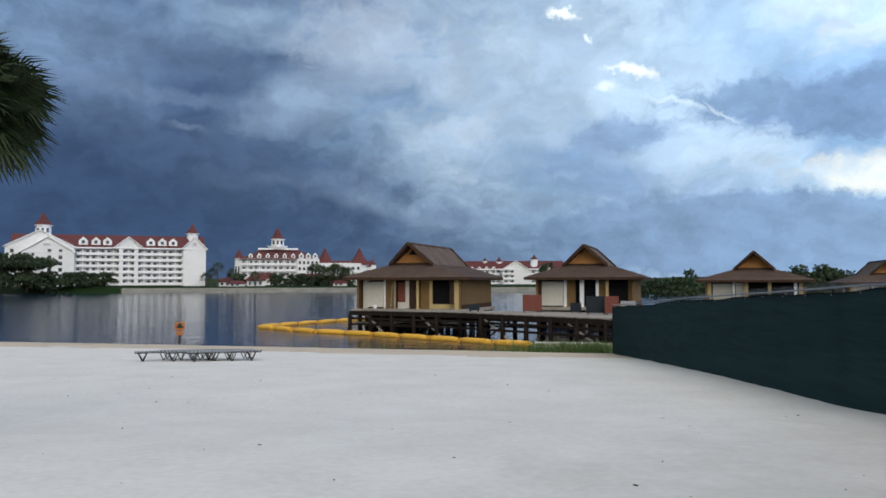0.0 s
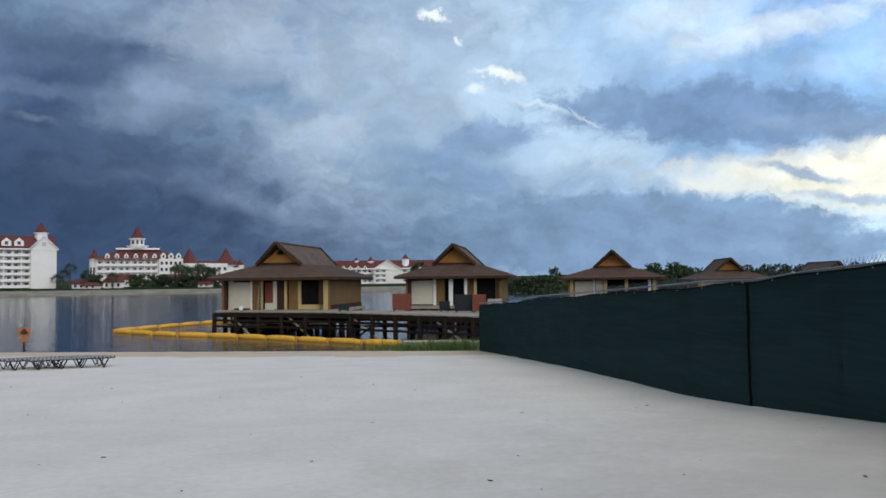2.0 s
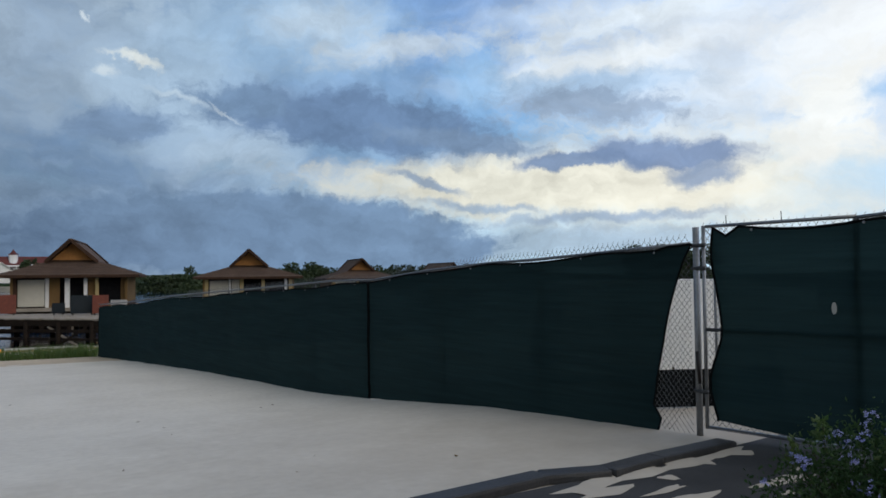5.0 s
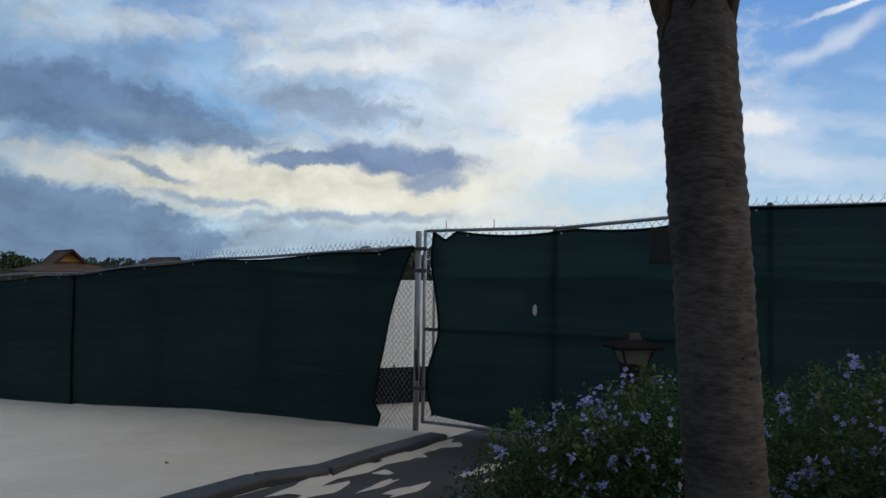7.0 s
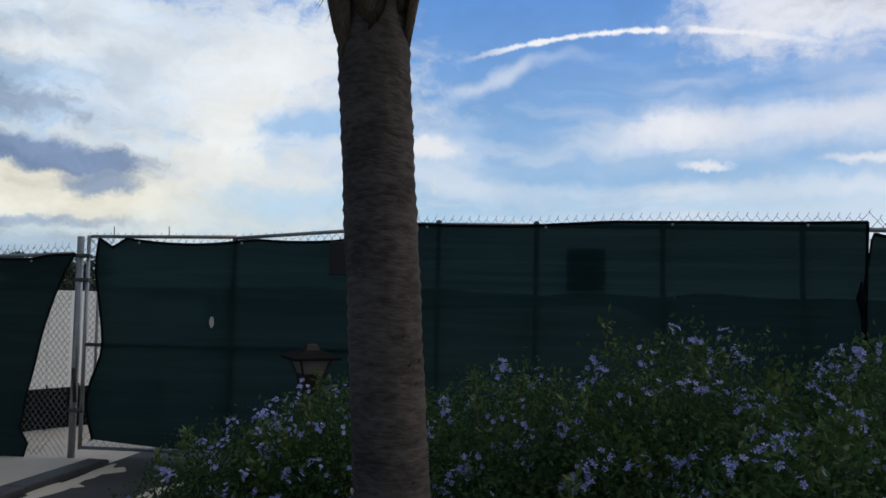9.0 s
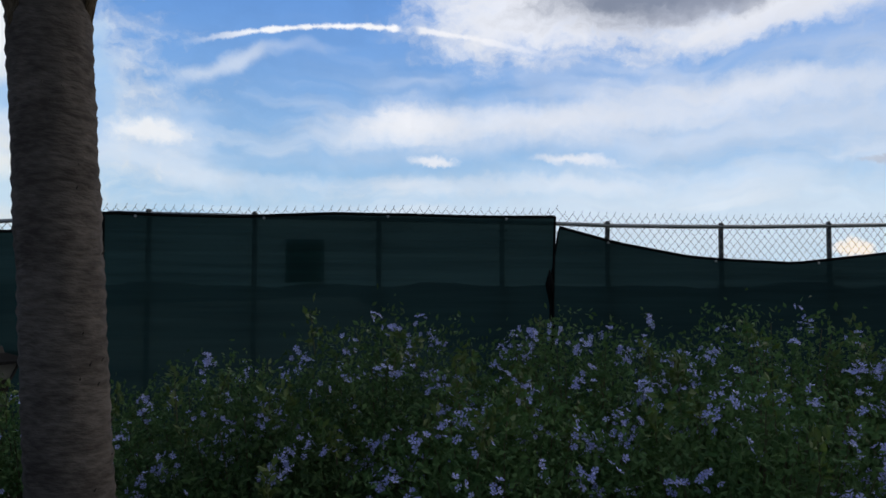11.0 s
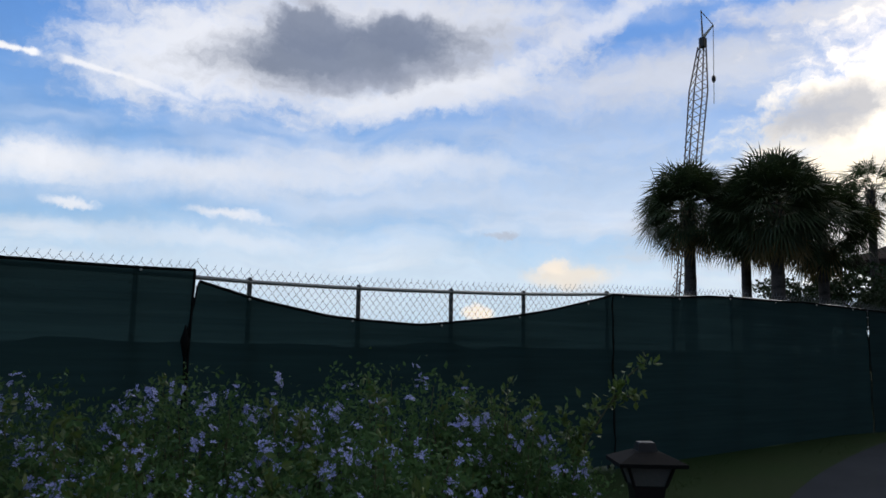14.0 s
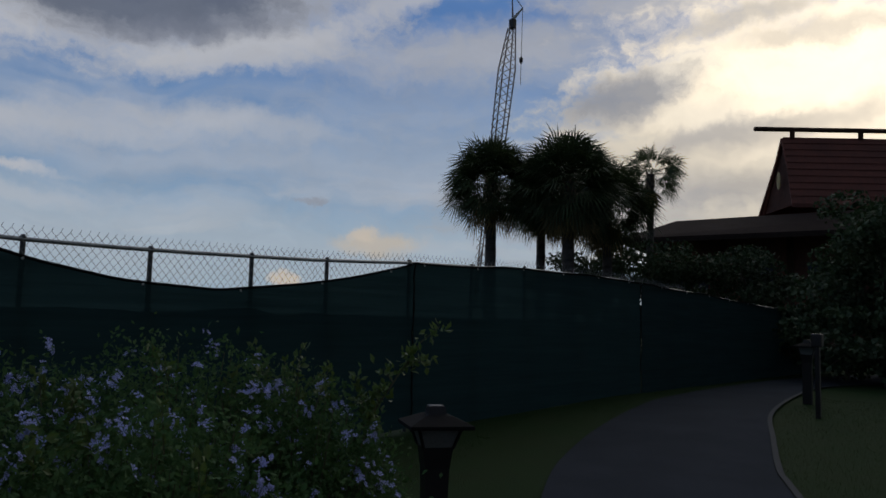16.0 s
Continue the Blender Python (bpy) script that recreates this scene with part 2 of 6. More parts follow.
# the storm: dark towards the horizon and away from the sun
storm = wramp(wmath("ADD", az, wmath("MULTIPLY", wmath("SUBTRACT", storm_noise, 0.5), 48.0)), 3, -21)
storm = wmath("MULTIPLY", storm, wramp(az, -120, -70))
shade_storm = wmix(wramp(wmath("ADD", wmath("MULTIPLY", storm_noise, 0.75), wmath("MULTIPLY", billow, 0.25)), 0.36, 0.64), tone(0.060, 0.100, 0.200), tone(0.225, 0.33, 0.51))
shade_storm = wmix(wmath("MULTIPLY", wramp(el, 15, 4), wramp(az, -2, -18, 0.15, 0.97)), shade_storm, tone(0.042, 0.070, 0.148))
col = wmix(wmath("MULTIPLY", wmath("MULTIPLY", wramp(wmath("ADD", el, wmath("MULTIPLY", wmath("SUBTRACT", storm_noise, 0.5), 8.0)), 9, 1), wramp(az, 30, 10)), 0.8), col, tone(0.185, 0.27, 0.415))
col = wmix(storm, col, shade_storm)
for row in (
    (-23, 2.5, 25, 7.0, (0.050, 0.086, 0.172), 0.7, 0.92, soft_warp, 0.4),
    (-5.5, 17.6, 4.2, 2.6, (0.52, 0.61, 0.76), 0.95, 0.75, None, 2.2),
    (0.5, 15.0, 2.2, 2.4, (0.50, 0.61, 0.77), 0.9, 0.7, None, 2.0),
    (2.5, 11.3, 1.8, 1.1, (0.54, 0.64, 0.78), 0.9, 0.75, None, 1.8),
    (-9.5, 13.2, 5.0, 1.4, (0.31, 0.41, 0.58), 0.95, 0.7, None, 1.6, 20),
    (-4.5, 5.6, 4.5, 0.6, (0.30, 0.40, 0.56), 1.3, 0.5, soft_warp, 1.0, -7),
    (-9, 7.2, 4.5, 0.5, (0.27, 0.36, 0.52), 1.3, 0.5, soft_warp, 1.0, -6),
    (-18.2, 10.9, 1.3, 0.22, (0.30, 0.39, 0.54), 1.2, 0.6, None, 0.6, -8),
    (-21, 13.2, 9, 0.5, (0.19, 0.26, 0.41), 0.9, 0.5, None, 1.4, -5),
    (-15, 9.3, 10, 1.0, (0.085, 0.13, 0.235), 0.9, 0.6, None, 1.4, -14),
    (-22, 16.0, 9, 1.2, (0.12, 0.175, 0.30), 0.9, 0.5, None, 1.4, -8),
):
    col = cloud(col, *row)
# behind the eye: high bright cloud, as the light on the beach implies
back = wmath("MAXIMUM", wramp(az, -65, -125), wramp(az, 172, 178))
col = wmix(back, col, wmix(wramp(streaky, 0.35, 0.65), tone(0.48, 0.52, 0.58), tone(0.78, 0.77, 0.74)))
high = wramp(el, 30, 55)
col = wmix(high, col, wmix(wramp(billow, 0.35, 0.65), tone(0.36, 0.44, 0.56), tone(0.62, 0.64, 0.67)))
col = wmix(wramp(el, -0.5, -3), col, tone(0.10, 0.12, 0.14))
# modelling of the cloud, and more light towards the sun
shape = wmath("MULTIPLY", wmath("ADD", 1.0, wmath("MULTIPLY", wmath("ADD", wramp(billow_2, 0.30, 0.70, -0.13, 0.12), wramp(puff, 0.30, 0.70, -0.08, 0.08)), wramp(az, 75, 40, 0.25, 1.0))), wmath("MULTIPLY", wramp(az, -5, 30, 0.76, 1.0), wramp(az, 30, 60, 1.0, 1.22)))
col = wvec("MULTIPLY", wvec("MULTIPLY", col, shape), wmix(wramp(az, 35, 110), (0.95, 1.0, 1.005, 1), (1.035, 1.0, 1.0, 1)))
wl.new(col, wn["Background"].inputs[0])
wn["Background"].inputs[1].default_value = SKY

sun = new("sun", bpy.data.lights.new("sun", "SUN"))
sun.data.energy, sun.data.angle, sun.data.color = 1.0, radians(45), (1.0, 0.89, 0.72)
sun.matrix_basis = look((0, 0, 0), (-math.sin(radians(SUN_AZ)), -math.cos(radians(SUN_AZ)), -math.tan(radians(36))))

# ---- materials ----
def material(name, c1, c2=None, rough=0.7, metal=0.0, scale=6.0, fine=60.0, bump=0.0, bump_scale=None, island=0.0, spec=None, stretch=(1, 1, 1), through_light=0.0):
    """A surface that wanders between two colours at two scales, with grain in its relief."""
    m = bpy.data.materials.new(name)
    m.use_nodes = True
    t = m.node_tree
    b = t.nodes["Principled BSDF"]
    b.inputs["Roughness"].default_value, b.inputs["Metallic"].default_value = rough, metal
    if spec is not None:
        b.inputs["Specular IOR Level"].default_value = spec
    c2 = c2 or tuple(x * 0.75 for x in c1)
    co = t.nodes.new("ShaderNodeTexCoord").outputs["Object"]
    mp = t.nodes.new("ShaderNodeMapping")
    mp.inputs["Scale"].default_value = stretch
    t.links.new(co, mp.inputs[0])
    a = t.nodes.new("ShaderNodeTexNoise")
    f = t.nodes.new("ShaderNodeTexNoise")
    for n, s, d in ((a, scale, 4), (f, fine, 3)):
        n.inputs["Scale"].default_value, n.inputs["Detail"].default_value = s, d
        t.links.new(mp.outputs[0], n.inputs["Vector"])
    mid = t.nodes.new("ShaderNodeMath")
    mid.operation = "MULTIPLY_ADD"
    t.links.new(f.outputs[0], mid.inputs[0])
    mid.inputs[1].default_value = 0.5
    half = t.nodes.new("ShaderNodeMath")
    half.operation = "MULTIPLY"
    half.inputs[1].default_value = 0.5
    t.links.new(a.outputs[0], half.inputs[0])
    t.links.new(half.outputs[0], mid.inputs[2])
    r = t.nodes.new("ShaderNodeMapRange")
    r.inputs[1].default_value, r.inputs[2].default_value = 0.38, 0.62
    t.links.new(mid.outputs[0], r.inputs[0])
    mx = t.nodes.new("ShaderNodeMix")
    mx.data_type = "RGBA"
    mx.inputs[6].default_value, mx.inputs[7].default_value = (*c1, 1), (*c2, 1)
    t.links.new(r.outputs[0], mx.inputs[0])
    out = mx.outputs[2]
    if island:
        g = t.nodes.new("ShaderNodeNewGeometry")
        o = t.nodes.new("ShaderNodeObjectInfo")
        add = t.nodes.new("ShaderNodeMath")
        add.operation = "ADD"
        t.links.new(g.outputs["Random Per Island"], add.inputs[0])
        t.links.new(o.outputs["Random"], add.inputs[1])
        k = t.nodes.new("ShaderNodeMapRange")
        k.inputs[2].default_value, k.inputs[3].default_value, k.inputs[4].default_value = 2.0, 1 - island, 1 + island
        t.links.new(add.outputs[0], k.inputs[0])
        h = t.nodes.new("ShaderNodeHueSaturation")
        t.links.new(k.outputs[0], h.inputs["Value"])
        t.links.new(out, h.inputs["Color"])
        out = h.outputs[0]
    t.links.new(out, b.inputs["Base Color"])
    if bump:
        bp = t.nodes.new("ShaderNodeBump")
        bp.inputs["Strength"].default_value, bp.inputs["Distance"].default_value = bump, 0.02
        if bump_scale:
            q = t.nodes.new("ShaderNodeTexNoise")
            q.inputs["Scale"].default_value, q.inputs["Detail"].default_value = bump_scale, 6
            t.links.new(mp.outputs[0], q.inputs["Vector"])
            t.links.new(q.outputs[0], bp.inputs["Height"])
        else:
            t.links.new(mid.outputs[0], bp.inputs["Height"])
        t.links.new(bp.outputs[0], b.inputs["Normal"])
    if through_light:
        tr = t.nodes.new("ShaderNodeBsdfTranslucent")
        t.links.new(out, tr.inputs[0])
        ms = t.nodes.new("ShaderNodeMixShader")
        ms.inputs[0].default_value = through_light
        t.links.new(b.outputs[0], ms.inputs[1])
        t.links.new(tr.outputs[0], ms.inputs[2])
        t.links.new(ms.outputs[0], t.nodes["Material Output"].inputs[0])
    return m


FAR_SAND = material("far_sand", (0.29, 0.265, 0.215), (0.16, 0.15, 0.12), 0.95, scale=0.2, fine=2, spec=0.1)
SAND = material("white_sand", (0.73, 0.69, 0.625), (0.64, 0.60, 0.54), 0.95, scale=0.7, fine=9, bump=0.35, bump_scale=5.0, spec=0.1)
# sand darker and browner about the gate, fading out through noise
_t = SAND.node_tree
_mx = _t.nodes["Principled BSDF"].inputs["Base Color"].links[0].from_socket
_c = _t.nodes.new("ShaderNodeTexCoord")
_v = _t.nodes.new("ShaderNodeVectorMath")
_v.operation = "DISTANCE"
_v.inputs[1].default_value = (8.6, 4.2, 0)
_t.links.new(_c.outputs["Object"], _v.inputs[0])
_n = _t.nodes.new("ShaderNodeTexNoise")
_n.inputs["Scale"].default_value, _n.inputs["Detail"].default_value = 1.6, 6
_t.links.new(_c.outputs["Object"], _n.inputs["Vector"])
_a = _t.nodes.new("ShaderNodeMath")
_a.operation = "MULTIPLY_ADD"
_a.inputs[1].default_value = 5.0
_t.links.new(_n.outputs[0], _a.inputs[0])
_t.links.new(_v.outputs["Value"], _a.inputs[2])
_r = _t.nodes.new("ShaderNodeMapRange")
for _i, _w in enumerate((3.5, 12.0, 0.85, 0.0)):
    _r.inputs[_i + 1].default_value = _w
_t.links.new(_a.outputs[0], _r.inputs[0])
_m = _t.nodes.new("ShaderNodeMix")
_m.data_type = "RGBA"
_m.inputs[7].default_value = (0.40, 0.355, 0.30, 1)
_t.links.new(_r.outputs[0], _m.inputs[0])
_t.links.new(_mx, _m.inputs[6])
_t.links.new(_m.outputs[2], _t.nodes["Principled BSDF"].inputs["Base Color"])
WET_SAND = material("damp_sand", (0.60, 0.495, 0.365), (0.50, 0.41, 0.305), 0.85, scale=0.5, fine=6, bump=0.3, bump_scale=4.0, spec=0.2)
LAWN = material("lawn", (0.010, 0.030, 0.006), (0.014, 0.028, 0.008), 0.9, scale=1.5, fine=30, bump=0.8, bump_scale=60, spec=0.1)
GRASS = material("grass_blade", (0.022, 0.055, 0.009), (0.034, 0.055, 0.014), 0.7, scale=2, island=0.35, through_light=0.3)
SHORE_GRASS = material("shore_grass_blade", (0.050, 0.11, 0.020), (0.085, 0.125, 0.030), 0.7, scale=2, island=0.35, through_light=0.3)
MULCH = material("planting_soil", (0.05, 0.035, 0.025), (0.025, 0.018, 0.013), 0.95, scale=9, fine=60, bump=0.8, spec=0.1)
ASPHALT = material("asphalt", (0.060, 0.062, 0.066), (0.035, 0.036, 0.040), 0.85, scale=1.6, fine=140, bump=0.4, spec=0.25)
# path and edging colours carry the dim bluish backlight, hence near black
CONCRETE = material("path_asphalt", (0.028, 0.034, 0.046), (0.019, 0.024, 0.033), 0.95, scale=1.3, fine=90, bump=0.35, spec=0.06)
KERB = material("dimmed_concrete_edging", (0.027, 0.031, 0.038), (0.018, 0.021, 0.027), 0.95, scale=2, fine=40, bump=0.3)
BOARD = material("edging_rubber", (0.025, 0.026, 0.029), (0.045, 0.046, 0.05), 0.6, scale=5, fine=50, bump=0.3)
def woven(name, c1, c2, low, high, soft=1.0):
    """Open-weave cloth: light soaks through it, and in the thinner bands what lies behind shows faintly."""
    m = material(name, c1, c2, 0.85, scale=0.9, fine=2.6, bump=0.6, spec=0.12, stretch=(0.4, 0.4, 8))
    t = m.node_tree
    clear_bsdf = t.nodes.new("ShaderNodeBsdfTransparent")
    clear_bsdf.inputs[0].default_value = (0.60, 1.0, 0.95, 1)
    soak = t.nodes.new("ShaderNodeBsdfTranslucent")
    soak.inputs[0].default_value = (0.020 * soft, 0.046 * soft, 0.048 * soft, 1)
    co = t.nodes.new("ShaderNodeTexCoord").outputs["Object"]
    total = None
    for k, (sx, sz, weight) in enumerate(((0.25, 11.0, 0.45), (0.9, 34.0, 0.3), (0.5, 2.2, 0.35))):
        mp = t.nodes.new("ShaderNodeMapping")
        mp.inputs["Scale"].default_value, mp.inputs["Location"].default_value = (sx, sx, sz), (3.1 * k, 0, 1.7 * k)
        t.links.new(co, mp.inputs[0])
        n = t.nodes.new("ShaderNodeTexNoise")
        n.inputs["Scale"].default_value, n.inputs["Detail"].default_value = 1.0, 3
        t.links.new(mp.outputs[0], n.inputs["Vector"])
        add = t.nodes.new("ShaderNodeMath")
        add.operation = "MULTIPLY_ADD"
        add.inputs[1].default_value = weight
        t.links.new(n.outputs[0], add.inputs[0])
        if total:
            t.links.new(total, add.inputs[2])
        else:
            add.inputs[2].default_value = -0.05
        total = add.outputs[0]
    r = t.nodes.new("ShaderNodeMapRange")
    for i, v in enumerate((0.38, 0.62, low, high)):
        r.inputs[i + 1].default_value = v
    t.links.new(total, r.inputs[0])
    soaked, seen = t.nodes.new("ShaderNodeMixShader"), t.nodes.new("ShaderNodeMixShader")
    soaked.inputs[0].default_value = 0.22
    t.links.new(r.outputs[0], seen.inputs[0])
    t.links.new(t.nodes["Principled BSDF"].outputs[0], soaked.inputs[1])
    t.links.new(soak.outputs[0], soaked.inputs[2])
    t.links.new(soaked.outputs[0], seen.inputs[1])
    t.links.new(clear_bsdf.outputs[0], seen.inputs[2])
    t.links.new(seen.outputs[0], t.nodes["Material Output"].inputs[0])
    return m


SCREEN = woven("green_screen", (0.0042, 0.0116, 0.0128), (0.0092, 0.0236, 0.0252), 0.003, 0.009)
SCREEN_THIN = woven("thin_green_screen", (0.0048, 0.0125, 0.0134), (0.0098, 0.0240, 0.0246), 0.003, 0.0115, 1.4)
SCREEN_GATE = woven("gate_green_screen", (0.0052, 0.0138, 0.0148), (0.0105, 0.0260, 0.0266), 0.0025, 0.009, 1.4)
SCREEN_PATCH = woven("patch_green_screen", (0.0050, 0.0135, 0.0140), (0.0100, 0.0250, 0.0255), 0.35, 0.5)
HEM = material("black_hem", (0.006, 0.007, 0.008), (0.010, 0.011, 0.012), 0.95, spec=0.05)
STEEL = material("galvanised_steel", (0.36, 0.37, 0.38), (0.25, 0.26, 0.27), 0.45, 0.85, scale=8, fine=60)
DULL_STEEL = material("weathered_steel", (0.10, 0.105, 0.11), (0.06, 0.062, 0.065), 0.6, 0.6, scale=8, fine=60)
WIRE = material("fence_wire", (0.22, 0.23, 0.24), (0.15, 0.155, 0.16), 0.5, 0.8)
TRUNK = material("palm_bark", (0.112, 0.098, 0.092), (0.052, 0.045, 0.043), 0.95, scale=3.0, fine=16, bump=0.8, spec=0.1, stretch=(1.2, 1.2, 3.2))
BOOT = material("palm_leaf_base", (0.30, 0.24, 0.175), (0.12, 0.085, 0.06), 0.9, scale=5, fine=40, bump=0.6, stretch=(4, 4, 1), spec=0.15)
FROND = material("palm_frond", (0.035, 0.062, 0.022), (0.055, 0.075, 0.026), 0.6, scale=3, island=0.4, through_light=0.2)
FROND_DRY = material("dry_palm_frond", (0.22, 0.15, 0.06), (0.13, 0.09, 0.04), 0.8, scale=3, island=0.35, through_light=0.2)
LEAF = material("shrub_leaf", (0.038, 0.090, 0.030), (0.072, 0.130, 0.044), 0.75, scale=4, fine=30, island=0.5, through_light=0.3, spec=0.25)
LEAF_YOUNG = material("young_shrub_leaf", (0.062, 0.125, 0.026), (0.095, 0.130, 0.034), 0.55, scale=4, island=0.35, through_light=0.35)
FLOWER = material("pale_blue_petal", (0.29, 0.32, 0.70), (0.46, 0.49, 0.84), 0.6, scale=9, fine=60, island=0.25, through_light=0.3)
STEM = material("green_stem", (0.05, 0.06, 0.022), (0.07, 0.055, 0.03), 0.8)
TREE_LEAF = material("tree_leaf", (0.022, 0.042, 0.016), (0.038, 0.062, 0.020), 0.7, scale=0.5, fine=3, island=0.45, through_light=0.15)
BARK = material("tree_bark", (0.07, 0.055, 0.04), (0.04, 0.03, 0.022), 0.9, bump=0.5)
WHITE_WALL = material("white_clapboard", (0.80, 0.80, 0.79), (0.72, 0.72, 0.71), 0.6, scale=0.2, fine=1.5)
WHITE_TRIM = material("white_paint", (0.82, 0.82, 0.81), (0.74, 0.74, 0.74), 0.5)
# white wall greyed, so that recess shade sits in its colour
RECESS = material("painted_balcony_shade", (0.55, 0.56, 0.57), (0.46, 0.47, 0.49), 0.7)
RED_ROOF = material("red_shingle", (0.122, 0.027, 0.025), (0.085, 0.021, 0.020), 0.8, scale=0.25, fine=2.5, bump=0.3, island=0.06)
FABRIC = material("white_shelter_fabric", (0.84, 0.84, 0.83), (0.76, 0.77, 0.77), 0.7, scale=1.2, fine=9, bump=0.25, through_light=0.3)
PANE = material("dark_window_glass", (0.03, 0.035, 0.045), (0.05, 0.055, 0.065), 0.12)
SHINGLE = material("brown_shingle", (0.135, 0.095, 0.075), (0.085, 0.060, 0.050), 0.9, scale=0.8, fine=7, bump=0.4, island=0.18, spec=0.15)
TIMBER = material("dark_timber", (0.070, 0.040, 0.026), (0.040, 0.024, 0.017), 0.85, scale=2, fine=20, bump=0.3, spec=0.12)
TAN = material("tan_stucco", (0.205, 0.126, 0.052), (0.16, 0.098, 0.042), 0.85, scale=0.8, fine=10, bump=0.2, spec=0.15)
OCHRE = material("ochre_sheathing", (0.46, 0.215, 0.055), (0.34, 0.155, 0.045), 0.8, scale=0.8, fine=8, island=0.12)
CREAM = material("pale_yellow_trim", (0.50, 0.38, 0.17), (0.42, 0.32, 0.145), 0.75, scale=1, fine=10)
WRAP = material("white_house_wrap", (0.58, 0.56, 0.49), (0.53, 0.51, 0.44), 0.6, scale=0.6, fine=3)
PLY = material("rust_plywood", (0.17, 0.046, 0.028), (0.12, 0.034, 0.022), 0.8, scale=1.2, fine=10)
TARP = material("slate_tarpaulin", (0.018, 0.024, 0.030), (0.030, 0.036, 0.042), 0.85, scale=1.2, spec=0.1)
# near-black colour standing in for the shade inside openings
DARK_GAP = material("painted_interior_shade", (0.008, 0.008, 0.010), (0.014, 0.014, 0.016), 0.95, spec=0.05)
DECK = material("grey_deck_board", (0.34, 0.30, 0.25), (0.22, 0.19, 0.155), 0.85, scale=1, fine=12, island=0.2)
PILE = material("wet_piling", (0.026, 0.019, 0.015), (0.015, 0.012, 0.010), 0.9, scale=2, fine=20, spec=0.08)
YELLOW = material("yellow_boom_fabric", (0.80, 0.43, 0.035), (0.66, 0.34, 0.03), 0.6, scale=1.5, fine=8, island=0.08)
BRONZE = material("dark_bronze_paint", (0.016, 0.013, 0.013), (0.024, 0.019, 0.018), 0.45, 0.3, scale=4, fine=40)
BRONZE_CAP = material("weathered_lamp_cap", (0.013, 0.012, 0.013), (0.008, 0.0075, 0.008), 0.9, 0.0, scale=7, fine=60, spec=0.12)
LENS = material("frosted_lamp_glass", (0.20, 0.19, 0.18), (0.16, 0.155, 0.145), 0.5)
CRANE = material("crane_lattice_paint", (0.16, 0.10, 0.085), (0.10, 0.075, 0.07), 0.6, scale=1)
CRANE_WHITE = material("crane_head_paint", (0.62, 0.60, 0.58), (0.45, 0.43, 0.42), 0.6)
LODGE_ROOF = material("red_brown_lodge_shingle", (0.15, 0.042, 0.030), (0.10, 0.032, 0.025), 0.85, scale=0.8, fine=6, bump=0.4, island=0.12)
LOW_SHINGLE = material("dark_low_roof_shingle", (0.040, 0.028, 0.025), (0.027, 0.019, 0.017), 0.95, scale=0.8, fine=6, bump=0.3, spec=0.05)
LODGE_WALL = material("dark_lodge_siding", (0.17, 0.062, 0.042), (0.10, 0.042, 0.030), 0.85, scale=0.6, fine=6)
SIGN = material("orange_sign_board", (0.42, 0.16, 0.04), (0.32, 0.12, 0.035), 0.7)
BLACK_PRINT = material("black_print", (0.012, 0.012, 0.012), (0.02, 0.02, 0.02), 0.7)
STRAP = material("grey_lounger_strap", (0.36, 0.36, 0.36), (0.26, 0.26, 0.27), 0.7)

WATER = bpy.data.materials.new("lake_water")
WATER.use_nodes = True
_t = WATER.node_tree
_b = _t.nodes["Principled BSDF"]
_b.inputs["Base Color"].default_value = (0.008, 0.026, 0.060, 1)
_b.inputs["Roughness"].default_value = 0.08
_b.inputs["IOR"].default_value = 1.33
_c = _t.nodes.new("ShaderNodeTexCoord")
_m = _t.nodes.new("ShaderNodeMapping")
_m.inputs["Scale"].default_value = (0.25, 1.1, 1)
_n = _t.nodes.new("ShaderNodeTexNoise")
_n.inputs["Scale"].default_value, _n.inputs["Detail"].default_value = 1.0, 5
_p = _t.nodes.new("ShaderNodeBump")
_p.inputs["Strength"].default_value, _p.inputs["Distance"].default_value = 0.75, 0.09
_t.links.new(_c.outputs["Object"], _m.inputs[0])
_t.links.new(_m.outputs[0], _n.inputs["Vector"])
_t.links.new(_n.outputs[0], _p.inputs["Height"])
_t.links.new(_p.outputs[0], _b.inputs["Normal"])


# ---- building helpers ----
def finish(name, bm, mat, smooth=False):
    me = bpy.data.meshes.new(name)
    bm.to_mesh(me)
    bm.free()
    me.materials.append(mat)
    if smooth:
        for p in me.polygons:
            p.use_smooth = True
    return me


def part(name, bm, mat, parent=None, label="", smooth=False):
    ob = new(name, bm if isinstance(bm, bpy.types.Mesh) else finish(name, bm, mat, smooth))
    if parent:
        ob.parent = parent
    return tagged(ob, label)


def thing(name, label, category, m=None, group="", kind=""):
    ob = new(name)
    ob.empty_display_size = 0.2
    if m:
        ob.matrix_basis = m
    return tagged(ob, label, category, group, kind)


def structure(name, bm, mat, label="", category="", smooth=False):
    ob = part(name, bm, mat, None, label, smooth)
    return tagged(ob, label, category or name.replace("_", " "), kind="structure")


def at(a, d, z=0.0, turn=0.0):
    """The pose d metres away in direction a (degrees east of north): x to the right, y away from the eye."""
    return pose(d * math.sin(radians(a)), d * math.cos(radians(a)), z, 0, 0, -a + turn)


def box(c, s, bm=None, rot=None, bevel=0.0):
    bm = bm or bmesh.new()
    m = Matrix.Translation(c) @ (rot or Matrix()) @ Matrix.Diagonal((*s, 1))
    r = bmesh.ops.create_cube(bm, size=1, matrix=m)
    if bevel:
        es = {e for v in r["verts"] for e in v.link_edges}
        bmesh.ops.bevel(bm, geom=list(es), offset=bevel, segments=2, affect="EDGES", profile=0.6)
    return bm


